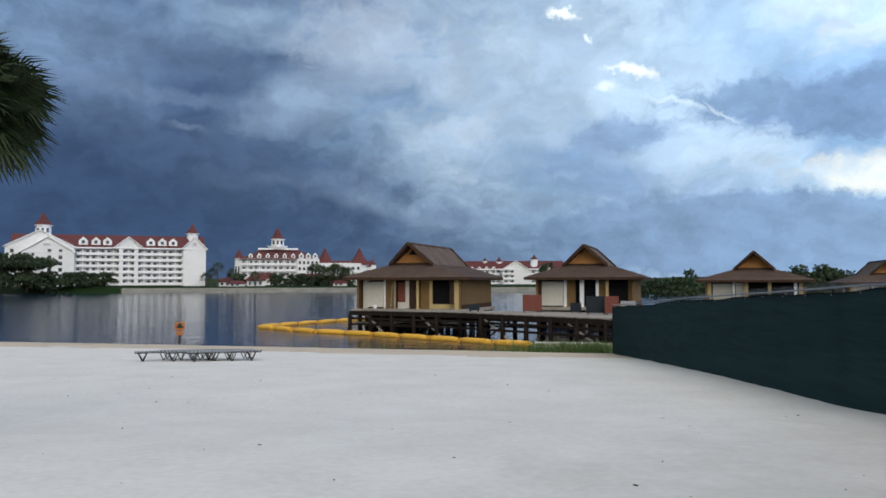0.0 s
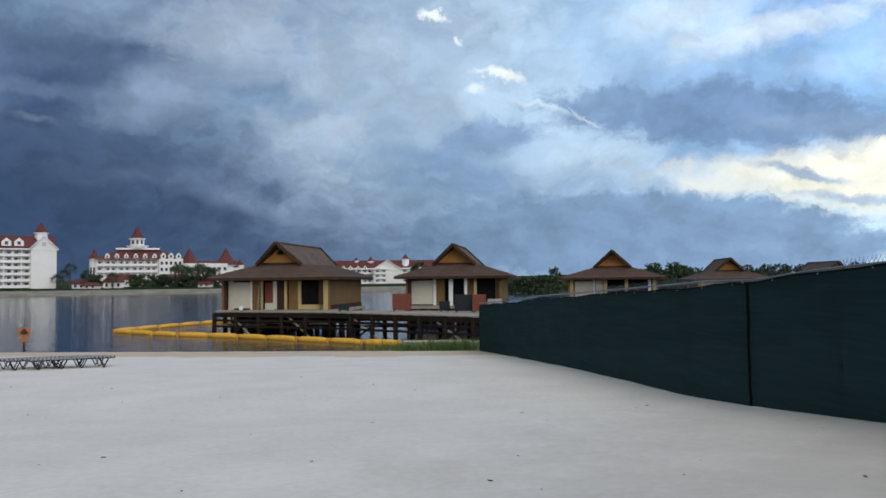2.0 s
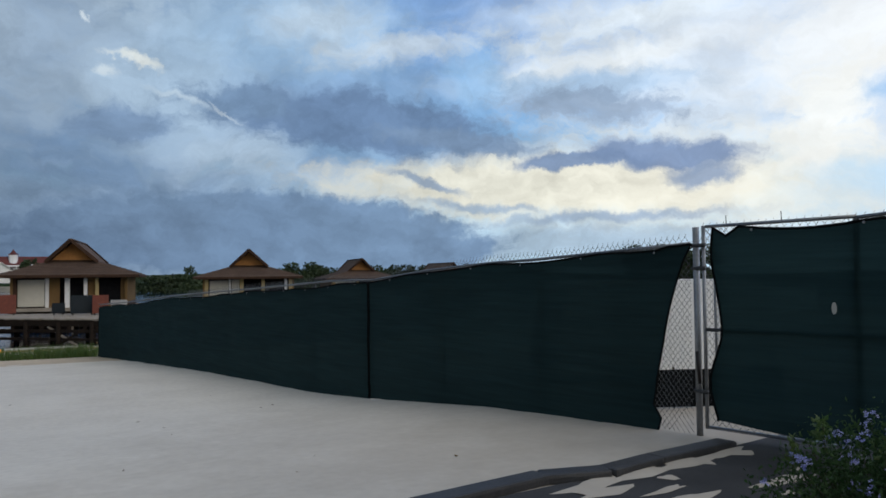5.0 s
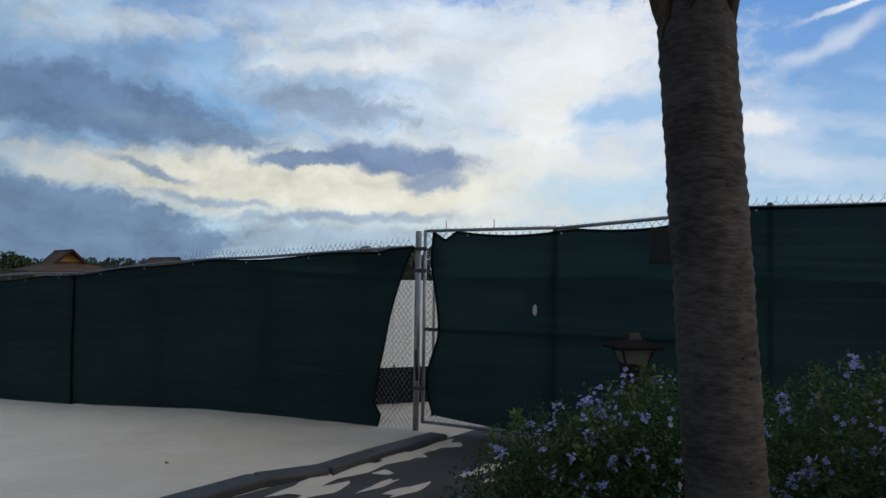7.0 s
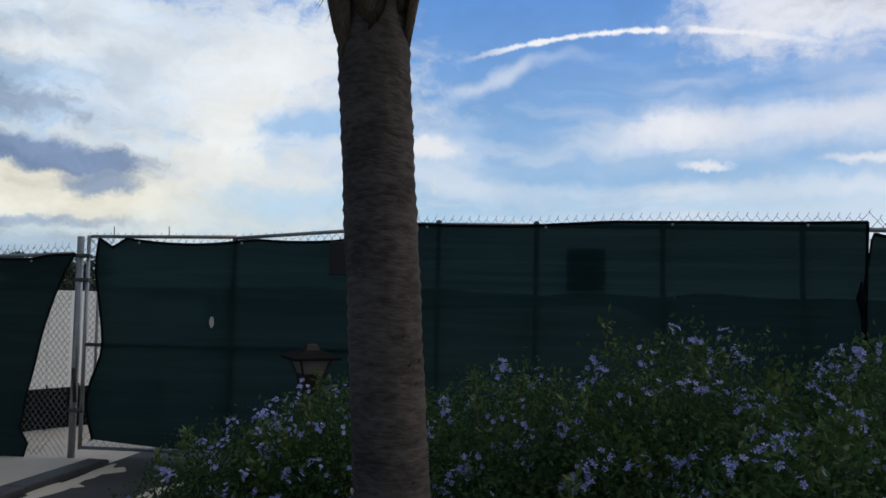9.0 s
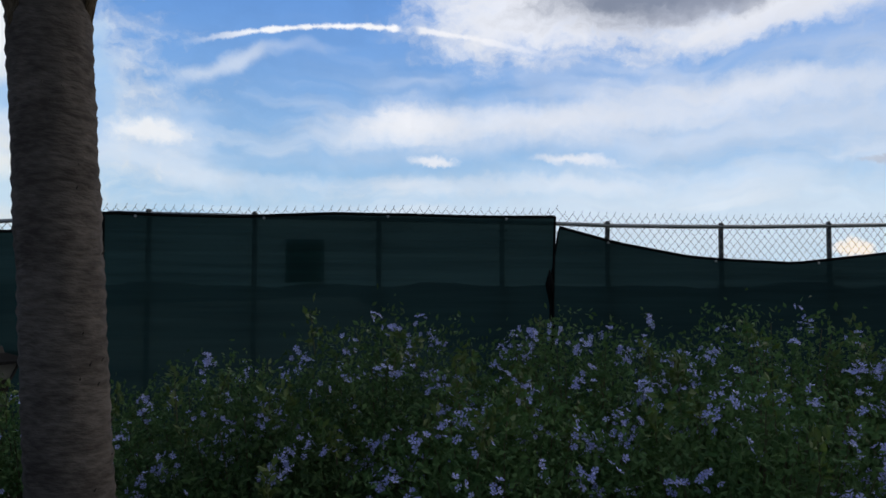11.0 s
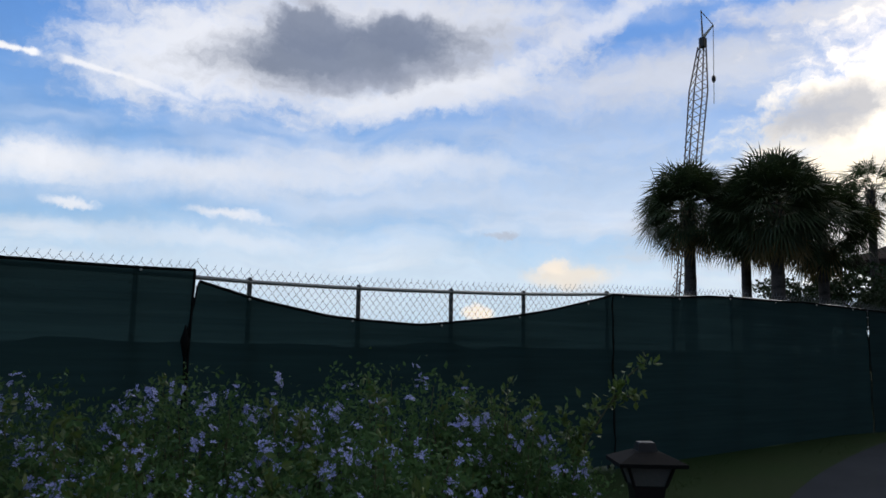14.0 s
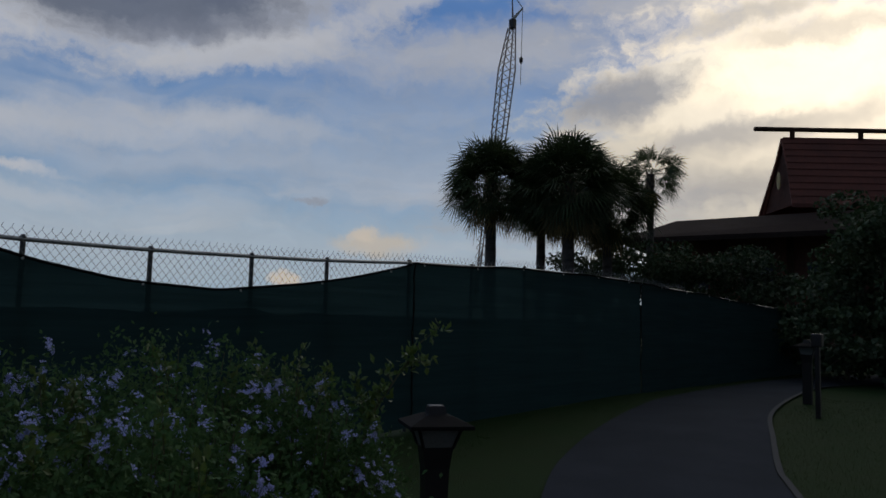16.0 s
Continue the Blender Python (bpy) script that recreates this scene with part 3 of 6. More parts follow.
def rod(a, b, r0, r1=None, n=8, bm=None):
    """A round bar from a to b."""
    bm = bm or bmesh.new()
    a, b = Vector(a), Vector(b)
    d = b - a
    m = Matrix.Translation((a + b) / 2) @ d.to_track_quat("Z", "Y").to_matrix().to_4x4()
    bmesh.ops.create_cone(bm, cap_ends=True, segments=n, radius1=r0, radius2=r0 if r1 is None else r1, depth=d.length, matrix=m)
    return bm


def prism(outline, depth, bm=None, m=None):
    """An outline in x and z, pushed along y from 0 to depth."""
    bm = bm or bmesh.new()
    m = m or Matrix()
    f = [bm.verts.new(m @ Vector((x, 0, z))) for x, z in outline]
    b = [bm.verts.new(m @ Vector((x, depth, z))) for x, z in outline]
    bm.faces.new(f)
    bm.faces.new(b[::-1])
    for i in range(len(f)):
        j = (i + 1) % len(f)
        bm.faces.new((f[j], f[i], b[i], b[j]))
    return bm


def slab(corners, t, bm=None):
    """A flat panel through the corners, t thick downwards."""
    bm = bm or bmesh.new()
    top = [bm.verts.new(c) for c in corners]
    low = [bm.verts.new((c[0], c[1], c[2] - t)) for c in corners]
    bm.faces.new(top)
    bm.faces.new(low[::-1])
    for i in range(len(top)):
        j = (i + 1) % len(top)
        bm.faces.new((top[j], top[i], low[i], low[j]))
    return bm


def lathe(rows, n=16, bm=None, m=None):
    """Rings of (radius, height) about z."""
    bm = bm or bmesh.new()
    m = m or Matrix()
    rings = [[bm.verts.new(m @ Vector((r * math.cos(6.28319 * i / n), r * math.sin(6.28319 * i / n), z))) for i in range(n)] for r, z in rows]
    for a, b in zip(rings, rings[1:]):
        for i in range(n):
            bm.faces.new((a[i], a[(i + 1) % n], b[(i + 1) % n], b[i]))
    bm.faces.new(rings[-1])
    bm.faces.new(rings[0][::-1])
    return bm


def soup(name, verts, faces, mat, parent=None, label="", kind=""):
    me = bpy.data.meshes.new(name)
    me.from_pydata(verts, [], faces)
    me.materials.append(mat)
    ob = new(name, me)
    if parent:
        ob.parent = parent
    return tagged(ob, label, kind=kind)


PROFILE = ((-400, 1.5), (-60, 0.6), (-25, 0.40), (-13, 0.32), (-8, 0.15), (-2, 0.0), (2, -0.05), (5.6, -0.17), (8.3, -0.27), (9.5, -0.35), (11, -0.47), (13, -0.64),
           (15.2, -0.79), (18.4, -0.87), (23, -1.02), (30, -1.33), (36, -1.62), (40.5, -2.0), (48, -2.8), (60, -4.0))


def ground_z(x, y):
    s = min(1.0, max(0.0, (y - 18) / 22))
    y = y + 0.25 * (min(max(x, -60), 7.9) - 7.9) * s
    if y <= PROFILE[0][0]:
        return PROFILE[0][1]
    for (a, b), (c, d) in zip(PROFILE, PROFILE[1:]):
        if y <= c:
            return b + (d - b) * (y - a) / (c - a)
    return PROFILE[-1][1]


WATER_Z = -2.0


def tube_path(points, r, n=6, bm=None):
    """One bent bar through the points."""
    bm = bm or bmesh.new()
    points = [Vector(p) for p in points]
    rings = []
    for i, p in enumerate(points):
        d = (points[min(i + 1, len(points) - 1)] - points[max(i - 1, 0)]).normalized()
        u = d.cross(Vector((1, 0, 0)))
        u = u.normalized() if u.length > 1e-4 else Vector((0, 0, 1))
        w = d.cross(u)
        rings.append([bm.verts.new(p + (u * math.cos(6.28319 * k / n) + w * math.sin(6.28319 * k / n)) * r) for k in range(n)])
    for a, b in zip(rings, rings[1:]):
        for k in range(n):
            bm.faces.new((a[k], a[(k + 1) % n], b[(k + 1) % n], b[k]))
    bm.faces.new(rings[0][::-1])
    bm.faces.new(rings[-1])
    return bm
# ---- ground, lake ----
def sheet(xs, ys, fz, keep=None):
    bm = bmesh.new()
    g = [[bm.verts.new((x, y, fz(x, y))) for x in xs] for y in ys]
    for j in range(len(ys) - 1):
        for i in range(len(xs) - 1):
            if keep is None or keep((xs[i] + xs[i + 1]) / 2, (ys[j] + ys[j + 1]) / 2):
                bm.faces.new((g[j][i], g[j][i + 1], g[j + 1][i + 1], g[j + 1][i]))
    return bm


def dimpled(x, y):
    k = 0.018 if abs(x) < 40 and abs(y) < 45 else 0
    return ground_z(x, y) + k * noise.fractal(Vector((x * 0.9, y * 0.9, 0)), 1.0, 2.0, 4)


gx = [-1500, -400, -120] + [-60 + 2 * i for i in range(15)] + [-30 + 0.5 * i for i in range(85)] + [13 + 3 * i for i in range(12)] + [120, 400, 1500]
gy = [-1200, -300, -90, -60, -45, -35, -28] + [-24 + i for i in range(26)] + [2 + 0.4 * i for i in range(110)] + [46.5, 50, 60]
bm = sheet(gx, gy, dimpled)
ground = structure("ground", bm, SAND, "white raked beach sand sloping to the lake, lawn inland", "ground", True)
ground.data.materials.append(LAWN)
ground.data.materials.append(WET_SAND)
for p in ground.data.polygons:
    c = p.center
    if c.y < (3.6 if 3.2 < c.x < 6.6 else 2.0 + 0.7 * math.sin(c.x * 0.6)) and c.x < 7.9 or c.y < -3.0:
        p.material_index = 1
    elif c.y + 0.25 * (min(max(c.x, -60), 7.9) - 7.9) + 1.8 * noise.noise(Vector((c.x * 0.25, c.y * 0.8, 0))) > 31.5:
        p.material_index = 2
bm = bmesh.new()
q = [bm.verts.new(c) for c in ((-2500, 36, WATER_Z), (2500, 36, WATER_Z), (2500, 1500, WATER_Z), (-2500, 1500, WATER_Z))]
bm.faces.new(q)
structure("water", bm, WATER, "dark calm lake water with faint ripples", "lake")


def ribbon(left, right, lift, bm=None):
    """A strip laid on the ground between two edges of equal count."""
    bm = bm or bmesh.new()
    rows = []
    for (ax, ay), (bx, by) in zip(left, right):
        row = []
        for k in range(7):
            x, y = ax + (bx - ax) * k / 6, ay + (by - ay) * k / 6
            row.append(bm.verts.new((x, y, ground_z(x, y) + lift)))
        rows.append(row)
    for a, b in zip(rows, rows[1:]):
        for k in range(6):
            bm.faces.new((a[k], a[k + 1], b[k + 1], b[k]))
    return bm


def dense(pts, n=6):
    out = []
    for i in range(len(pts) - 1):
        p0, p1, p2, p3 = (Vector(pts[max(0, min(len(pts) - 1, k))]) for k in (i - 1, i, i + 1, i + 2))
        for s in range(n):
            t = s / n
            out.append(tuple(0.5 * ((2 * p1) + (p2 - p0) * t + (2 * p0 - 5 * p1 + 4 * p2 - p3) * t * t + (3 * p1 - p0 - 3 * p2 + p3) * t ** 3)))
    return out + [tuple(pts[-1])]


path_l = dense([(2.7, 2.7), (2.0, 1.4), (1.7, -0.4), (2.0, -2.0), (3.0, -3.6), (4.5, -6.0), (5.35, -7.6), (6.25, -10.0), (7.0, -13.0), (7.3, -16.5), (7.3, -20.0), (6.6, -23.5), (4.5, -26.5)])
path_r = dense([(-2.3, 2.2), (-1.6, 1.2), (-1.0, -0.6), (-0.3, -2.2), (1.2, -4.4), (3.0, -7.8), (3.4, -8.6), (4.1, -10.4), (4.9, -12.6), (5.6, -15.8), (5.9, -18.5), (5.2, -20.8), (3.4, -22.8)])
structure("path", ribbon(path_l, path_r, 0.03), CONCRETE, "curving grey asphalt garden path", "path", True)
edge_in = [(bx + 0.0, by) for bx, by in path_r]
edge_out = [(bx - 0.06, by - 0.02) for bx, by in path_r]
structure("path_edging", ribbon(edge_in, edge_out, 0.042), KERB, "thin concrete edging along the path, dimmed in its colour", "edging", True)
drive_l = dense([(-7.0, 2.8), (-3.0, 3.2), (-0.5, 3.8), (2.2, 4.75), (3.9, 4.95), (5.1, 4.95), (6.0, 4.85), (7.2, 4.9), (8.6, 4.95)], 4)
drive_r = dense([(-7.0, 0.2), (-3.0, 0.4), (-0.5, 0.9), (2.0, 2.0), (3.3, 3.0), (4.8, 3.2), (6.2, 3.0), (7.4, 2.6), (8.6, 2.4)], 4)
structure("asphalt_drive", ribbon(drive_l, drive_r, 0.025), ASPHALT, "dark worn asphalt drive running to the gate", "drive", True)
random.seed(5)
for i in range(16):
    x, y = random.uniform(4.6, 7.3), random.uniform(3.5, 4.85)
    bm = bmesh.new()
    n = 14
    ra, rb, ph = random.uniform(0.06, 0.3), random.uniform(0.04, 0.12), random.uniform(0, 6)
    if i < 4:
        x, y, ra, rb = 5.3 + 0.6 * i, 4.74, 0.4, 0.11
    ring = [bm.verts.new((x + ra * math.cos(a) * (1 + 0.4 * math.sin(3 * a + ph)), y + rb * math.sin(a) * (1 + 0.4 * math.cos(2 * a + ph)), ground_z(x, y) + 0.032)) for a in (6.2832 * k / n for k in range(n))]
    top = bm.verts.new((x, y, ground_z(x, y) + 0.045))
    for k in range(n):
        bm.faces.new((ring[k], ring[(k + 1) % n], top))
    tagged(part("sand_patch", bm, SAND, None, "thin drift of white sand on the asphalt", True), "", "sand", "sand drifts on the drive", "stuff")

# edging boards between sand and asphalt, broken into lengths
edge = thing("edging_strip", "black rubber edging strip between sand and drive", "edging")
pts = [(1.2, 4.55), (3.7, 5.1), (5.05, 5.15), (5.6, 4.9), (6.3, 4.95), (7.45, 4.95)]
for a, b in zip(pts, pts[1:]):
    d = Vector((b[0] - a[0], b[1] - a[1], ground_z(*b) - ground_z(*a)))
    c = ((a[0] + b[0]) / 2, (a[1] + b[1]) / 2, (ground_z(*a) + ground_z(*b)) / 2 + 0.05)
    part("board", box(c, (d.length + 0.02, 0.24, 0.095), rot=d.to_track_quat("X", "Z").to_matrix().to_4x4(), bevel=0.03), BOARD, edge)

# small litter on the sand
random.seed(11)
for i in range(70):
    r, a = random.uniform(5.5, 24), radians(random.uniform(-28, 50))
    x, y = r * math.sin(a), r * math.cos(a)
    if x > 7.2 or y < 5.3:
        continue
    s = random.uniform(0.008, 0.024)
    bm = bmesh.new()
    bmesh.ops.create_icosphere(bm, subdivisions=1, radius=s, matrix=pose(x, y, ground_z(x, y) + s * 0.2, 0, 0, random.uniform(0, 360)) @ Matrix.Diagonal((1.9, 0.8, 0.4, 1)))
    tagged(part("dry_leaf", bm, random.choice((BARK, FROND_DRY, BOOT)), None, "small dry brown leaf lying on the sand"), "", "leaf", "leaf litter on the beach")

# ---- the screened fence, along x = 7.9 ----
FX = 7.9
TOPS = ((-26, 2.05), (-20, 2.22), (-16.8, 2.37), (-14.8, 2.43), (-13.4, 2.50), (-10.3, 2.51), (-9, 2.45), (-7.7, 2.42), (-6.3, 2.345), (-5.2, 2.315), (-4, 2.285), (-2.8, 2.285), (-2.2, 2.30), (2.0, 2.34), (2.55, 2.24),
        (3.8, 2.19), (5.5, 2.20), (5.62, 2.02), (7.2, 1.95), (8.2, 1.90), (9.4, 1.87), (10.9, 1.79), (12.9, 1.62), (15.2, 1.50), (18.4, 1.36), (26, 1.06), (30, 0.82), (36, 0.55))


def lift(y):
    return 0.08 * min(1.0, max(0.0, (y - 13.0) / 1.5))


def fence_top(y):
    return plain_top(y) + lift(y)


def plain_top(y):
    for (a, b), (c, d) in zip(TOPS, TOPS[1:]):
        if y <= c:
            return b + (d - b) * (y - a) / (c - a)
    return TOPS[-1][1]


SAG = ((-7.7, 0.0), (-6.7, -0.17), (-5.83, -0.275), (-4.72, -0.365), (-3.6, -0.29), (-2.85, -0.16), (-2.25, -0.02))


def hitched(y):
    """The taut cloth is hitched above the rail towards its far end."""
    return 0.055 * min(1.0, max(0.0, (0.8 - y) / 1.6)) if -2.25 <= y < 2.1 else 0.0


def screen_top(y):
    z = fence_top(y) - 0.03
    if -7.7 < y < -2.25:
        for (a, b), (c, d) in zip(SAG, SAG[1:]):
            if a <= y <= c:
                return z + b + (d - b) * (y - a) / (c - a)
    if 6 < y:
        return z - lift(y) * (0.75 + 0.25 * math.sin(y * 0.9)) - 0.03 * abs(math.sin(y * 1.35))
    return z + 0.03 - 0.025 * abs(math.sin(y * 1.3)) + hitched(y)


fence = thing("chain_link_fence", "galvanised chain-link fence with top rail and posts", "fence", group="fence runs along the work site")


def posts(ys, parent, mat):
    for y in ys:
        z0, z1 = ground_z(FX, y), fence_top(y) - (0.05 if y > 6 else 0.0)
        p = part("post", rod((FX + 0.04, y, z0 - 0.05), (FX + 0.04, y, z1 + 0.01), 0.025, n=10), mat, parent)
        if y < 6:
            part("cap", lathe(((0.030, 0), (0.031, 0.012), (0.02, 0.032), (0.004, 0.038)), 10, m=Matrix.Translation((FX + 0.04, y, z1))), mat, p)


posts((-25, -23.3, -21.6, -20, -18.4, -16.8, -15.3, -13.4, -11.8, -10.32, -9.0, -7.69, -6.26, -5.18, -3.98, -2.77, -1.69, -0.48, 0.69, 1.65), fence, DULL_STEEL)
posts((8.2, 10.6, 12.95, 15.4, 18, 20.6, 23.2, 25.9, 28.4, 31, 33.5, 36), fence, DULL_STEEL)
ry = [-26 + 0.8 * i for i in range(36)]
for span in ([y for y in ry if y < 2.3], [5.7 + 0.9 * i for i in range(35)]):
    bm = tube_path([(FX + 0.03, a, fence_top(a) - 0.01) for a in span], 0.021, 8)
    part("top_rail", bm, STEEL, fence, "", True)


def wires(y0, y1, low, high, pitch=0.085, ends=None):
    """Diamond wire: two sets of slanting strands, each strand a thin three-sided bar, with bent ends on top."""
    vs, fs = [], []

    def strand(a, b):
        a, b = Vector(a), Vector(b)
        d = (b - a).normalized()
        u = d.cross(Vector((1, 0, 0))).normalized() * 0.0024
        w = Vector((0.0024, 0, 0))
        i = len(vs)
        for p in (a, b):
            vs.extend((p + u, p - u * 0.5 + w, p - u * 0.5 - w))
        fs.extend(((i, i + 1, i + 4, i + 3), (i + 1, i + 2, i + 5, i + 4), (i + 2, i, i + 3, i + 5)))

    y = y0
    while y < y1:
        for s in (-1, 1):
            lo, hi = low(y), high(y)
            run = (hi - lo) * 0.85
            a, b = Vector((FX + 0.004 * s, y, hi)), Vector((FX + 0.004 * s, y + s * run, lo))
            if ends:
                t0, t1 = sorted(((ends[0] - a.y) / (b.y - a.y), (ends[1] - a.y) / (b.y - a.y)))
                t0, t1 = max(0.0, t0), min(1.0, t1)
                if t1 - t0 < 0.01:
                    continue
                a, b = a.lerp(b, t0), a.lerp(b, t1)
            strand(a, b)
        if ends:
            y += pitch
            continue
        strand((FX, y, high(y)), (FX - 0.004, y - 0.016, high(y) + 0.035))
        y += pitch
    return vs, fs


vs, fs = wires(-16, 2.2, lambda y: min(screen_top(y), fence_top(y)) - 0.35, lambda y: fence_top(y) + (0.085 if y < -2.2 else 0.045) + hitched(y))
soup("wire_mesh", vs, fs, WIRE, fence)
vs, fs = wires(5.75, 24, lambda y: fence_top(y) - 0.18, lambda y: fence_top(y) + 0.075)
soup("wire_mesh", vs, fs, WIRE, fence)
vs, fs = wires(4.2, 8.4, lambda y: -0.17, lambda y: 1.98, 0.07, (5.68, 6.9))
soup("wire_mesh", vs, fs, WIRE, fence)


GROMMET = finish("grommet", lathe(((0.013, -0.004), (0.013, 0.004), (0.005, 0.005)), 8, m=pose(0, 0, 0, 0, -90, 0)), STEEL)


def screen(y0, y1, top, bottom, label, slant0=None, slant1=None, seed=0, mat=SCREEN, seam=0.013):
    """A hung sheet of mesh cloth with folds and hems; slants bend its ends sideways with height."""
    ob = thing("privacy_screen", label, "screen", group="privacy screens on the fence")
    n, k = max(6, int((y1 - y0) / 0.16)), 14
    grid = []
    for i in range(n + 1):
        row = []
        for j in range(k + 1):
            h = j / k
            a = y0 + (slant0(h) if slant0 else 0)
            b = y1 + (slant1(h) if slant1 else 0)
            y = a + (b - a) * i / n
            z = bottom(y) + (top(y) - bottom(y)) * h
            fold = 0.022 * noise.fractal(Vector((y * 0.55, z * 1.6, seed)), 1.0, 2.0, 4) + 0.012 * math.sin(z * 9 + 2.5 * noise.noise(Vector((y * 0.3, 0, seed)))) * (1 - h)
            if seed == 4:  # drawn folds where the slack cloth hangs from its ends
                pull = min(1.0, max(0.0, (abs(y + 5.0) - 0.5) / 2.2))
                fold += 0.020 * pull * math.sin(16 * (z - 0.22 * abs(y + 5.0)) + 1.5 * noise.noise(Vector((y, z, 8)))) * (0.3 + 0.7 * h)
            row.append((FX - 0.045 + fold, y, z))
        grid.append(row)
    bm = bmesh.new()
    g = [[bm.verts.new(c) for c in row] for row in grid]
    for i in range(n):
        for j in range(k):
            bm.faces.new((g[i][j], g[i][j + 1], g[i + 1][j + 1], g[i + 1][j]))
    part("cloth", bm, mat, ob, "", True)

    def hem(cells, name, wide):
        part(name, tube_path([Vector(c) + Vector((-0.008, 0, 0)) for c in cells], wide, 5), HEM, ob)

    hem([r[-1] for r in grid], "top_hem", 0.015)
    hem(grid[0], "side_hem", seam)
    hem(grid[-1], "side_hem", seam)
    for i in range(3, n, 7):
        g1 = part("grommet", GROMMET, STEEL, ob)
        g1.matrix_basis = Matrix.Translation(Vector(grid[i][-1]) + Vector((-0.035, 0, -0.025)))
    return ob


def low(gap):
    return lambda y: ground_z(FX, y) + gap + 0.025 * math.sin(y * 2.1)


dark = "dark green mesh privacy screen tied to the fence"
screen(12.92, 36, screen_top, low(-0.03), dark + ", long and faded", seed=1)
screen(6.0, 12.97, screen_top, low(-0.02), "dark green mesh privacy screen with its end pulled slack", slant0=lambda h: 0.42 * (1 - h) ** 1.5 - 0.11 - 0.26 * h ** 6 - (0.16 if h < 0.08 else 0), seed=2)
screen(-2.2, 2.07, screen_top, low(0.05), "taut see-through green privacy screen on the fence", slant0=lambda h: 0.05 * (1 - h), seed=3, mat=SCREEN_THIN)
slack = screen(-7.7, -2.26, screen_top, low(0.05), "dark green mesh privacy screen sagging from the rail", slant1=lambda h: 0.11 * min(1.0, (1 - h) / 0.3), seed=4, mat=SCREEN_THIN, seam=0.009)
part("knot", lathe(((0.004, -0.18), (0.03, -0.06), (0.045, 0.0), (0.025, 0.07), (0.004, 0.15)), 8, m=Matrix.Translation((FX - 0.07, -2.14, 1.68))), HEM, slack, "bunched black corner of the cloth", True)
screen(-14.0, -7.72, screen_top, low(-0.02), "dark green mesh privacy screen lapped over its neighbour", seed=5, mat=SCREEN_GATE, seam=0.005)
screen(-25.5, -14.02, screen_top, low(-0.03), dark + ", beside the path", seed=6, seam=0.005)

# gate with its two posts
gate = thing("site_gate", "tubular chain-link gate with a green screen", "gate")
def tube(a, b, r, mat, name, parent=gate):
    return part(name, rod(a, b, r, n=12), mat, parent, "", True)
tube((FX, 5.60, -0.25), (FX, 5.60, 2.19), 0.037, STEEL, "gate_post")
tube((FX, 5.50, -0.08), (FX, 5.50, 2.20), 0.021, STEEL, "leaf_stile")
tube((FX, 5.36, 0.02), (FX, 5.36, 2.06), 0.016, STEEL, "stretcher_bar")
tube((FX, 2.1, -0.02), (FX, 2.1, 2.30), 0.028, STEEL, "leaf_stile")
tube((FX, 3.79, 0.0), (FX, 3.79, 2.18), 0.028, DULL_STEEL, "leaf_stile")
tube((FX, 5.47, 2.19), (FX, 3.79, 2.19), 0.019, STEEL, "leaf_rail")
tube((FX, 3.79, 2.18), (FX, 2.1, 2.29), 0.019, STEEL, "leaf_rail")
tube((FX, 5.47, -0.06), (FX, 2.1, 0.02), 0.02, STEEL, "leaf_rail")
tube((FX - 0.01, 5.47, 1.03), (FX - 0.01, 2.1, 1.07), 0.02, DULL_STEEL, "leaf_rail")
for z in (1.72, 0.33, 1.98):
    tube((FX - 0.02, 5.64, z), (FX - 0.02, 5.47, z), 0.024, DULL_STEEL, "hinge")
tube((FX - 0.05, 5.55, 0.42), (FX - 0.05, 5.58, 0.78), 0.02, BRONZE, "latch_bar")
for y in (5.2, 4.55):
    tube((FX, y, 2.2), (FX + 0.01, y + 0.01, 2.30), 0.005, WIRE, "wire_end")
vs, fs = wires(2.1, 5.5, lambda y: 2.02, lambda y: fence_top(y) + 0.0)
soup("wire_mesh", vs, fs, WIRE, gate)
vs, fs = wires(3.8, 6.8, lambda y: -0.06, lambda y: 2.17, 0.07, (5.2, 5.47))
soup("wire_mesh", vs, fs, WIRE, gate)
vs, fs = wires(4.2, 5.5, lambda y: -0.05, lambda y: 0.12)
soup("wire_mesh", vs, fs, WIRE, gate)


def gate_top(y):
    if y > 5.0:
        return 2.17 - 0.10 * math.sin((y - 5.0) / 0.34 * 3.1416) if y < 5.34 else 2.17
    return fence_top(y) - 0.035 - 0.05 * abs(math.sin((5.0 - y) * 2.2))


screen(2.02, 5.34, gate_top, lambda y: 0.03 + 0.05 * (5.3 - y) / 3 - 0.05 * math.sin((y - 3.2) * 1.6), "dark green mesh screen laced to the gate, torn once", slant1=lambda h: 0.10 * math.sin(h * 9.0) * (0.4 + 0.6 * (1 - h)) - 0.02, seed=7, mat=SCREEN_GATE)
tear = part("torn_hole", lathe(((0.028, 0), (0.032, 0.004)), 9, m=pose(FX - 0.085, 3.98, 1.31, 0, -90, 0) @ Matrix.Diagonal((1.9, 0.85, 1, 1))), WRAP, None)
tagged(tear, "small pale torn hole in the gate screen", "tear")
patch = part("cloth_patch", box((FX + 0.012, 0.22, 1.90), (0.012, 0.36, 0.41), bevel=0.003), SCREEN_PATCH, None)
tagged(patch, "dark doubled patch of cloth behind the screen", "patch")
plate = part("lock_plate", box((FX - 0.09, 2.62, 1.98), (0.03, 0.22, 0.34), bevel=0.01), BLACK_PRINT, None)
tagged(plate, "black plate hung on the gate rail", "plate")
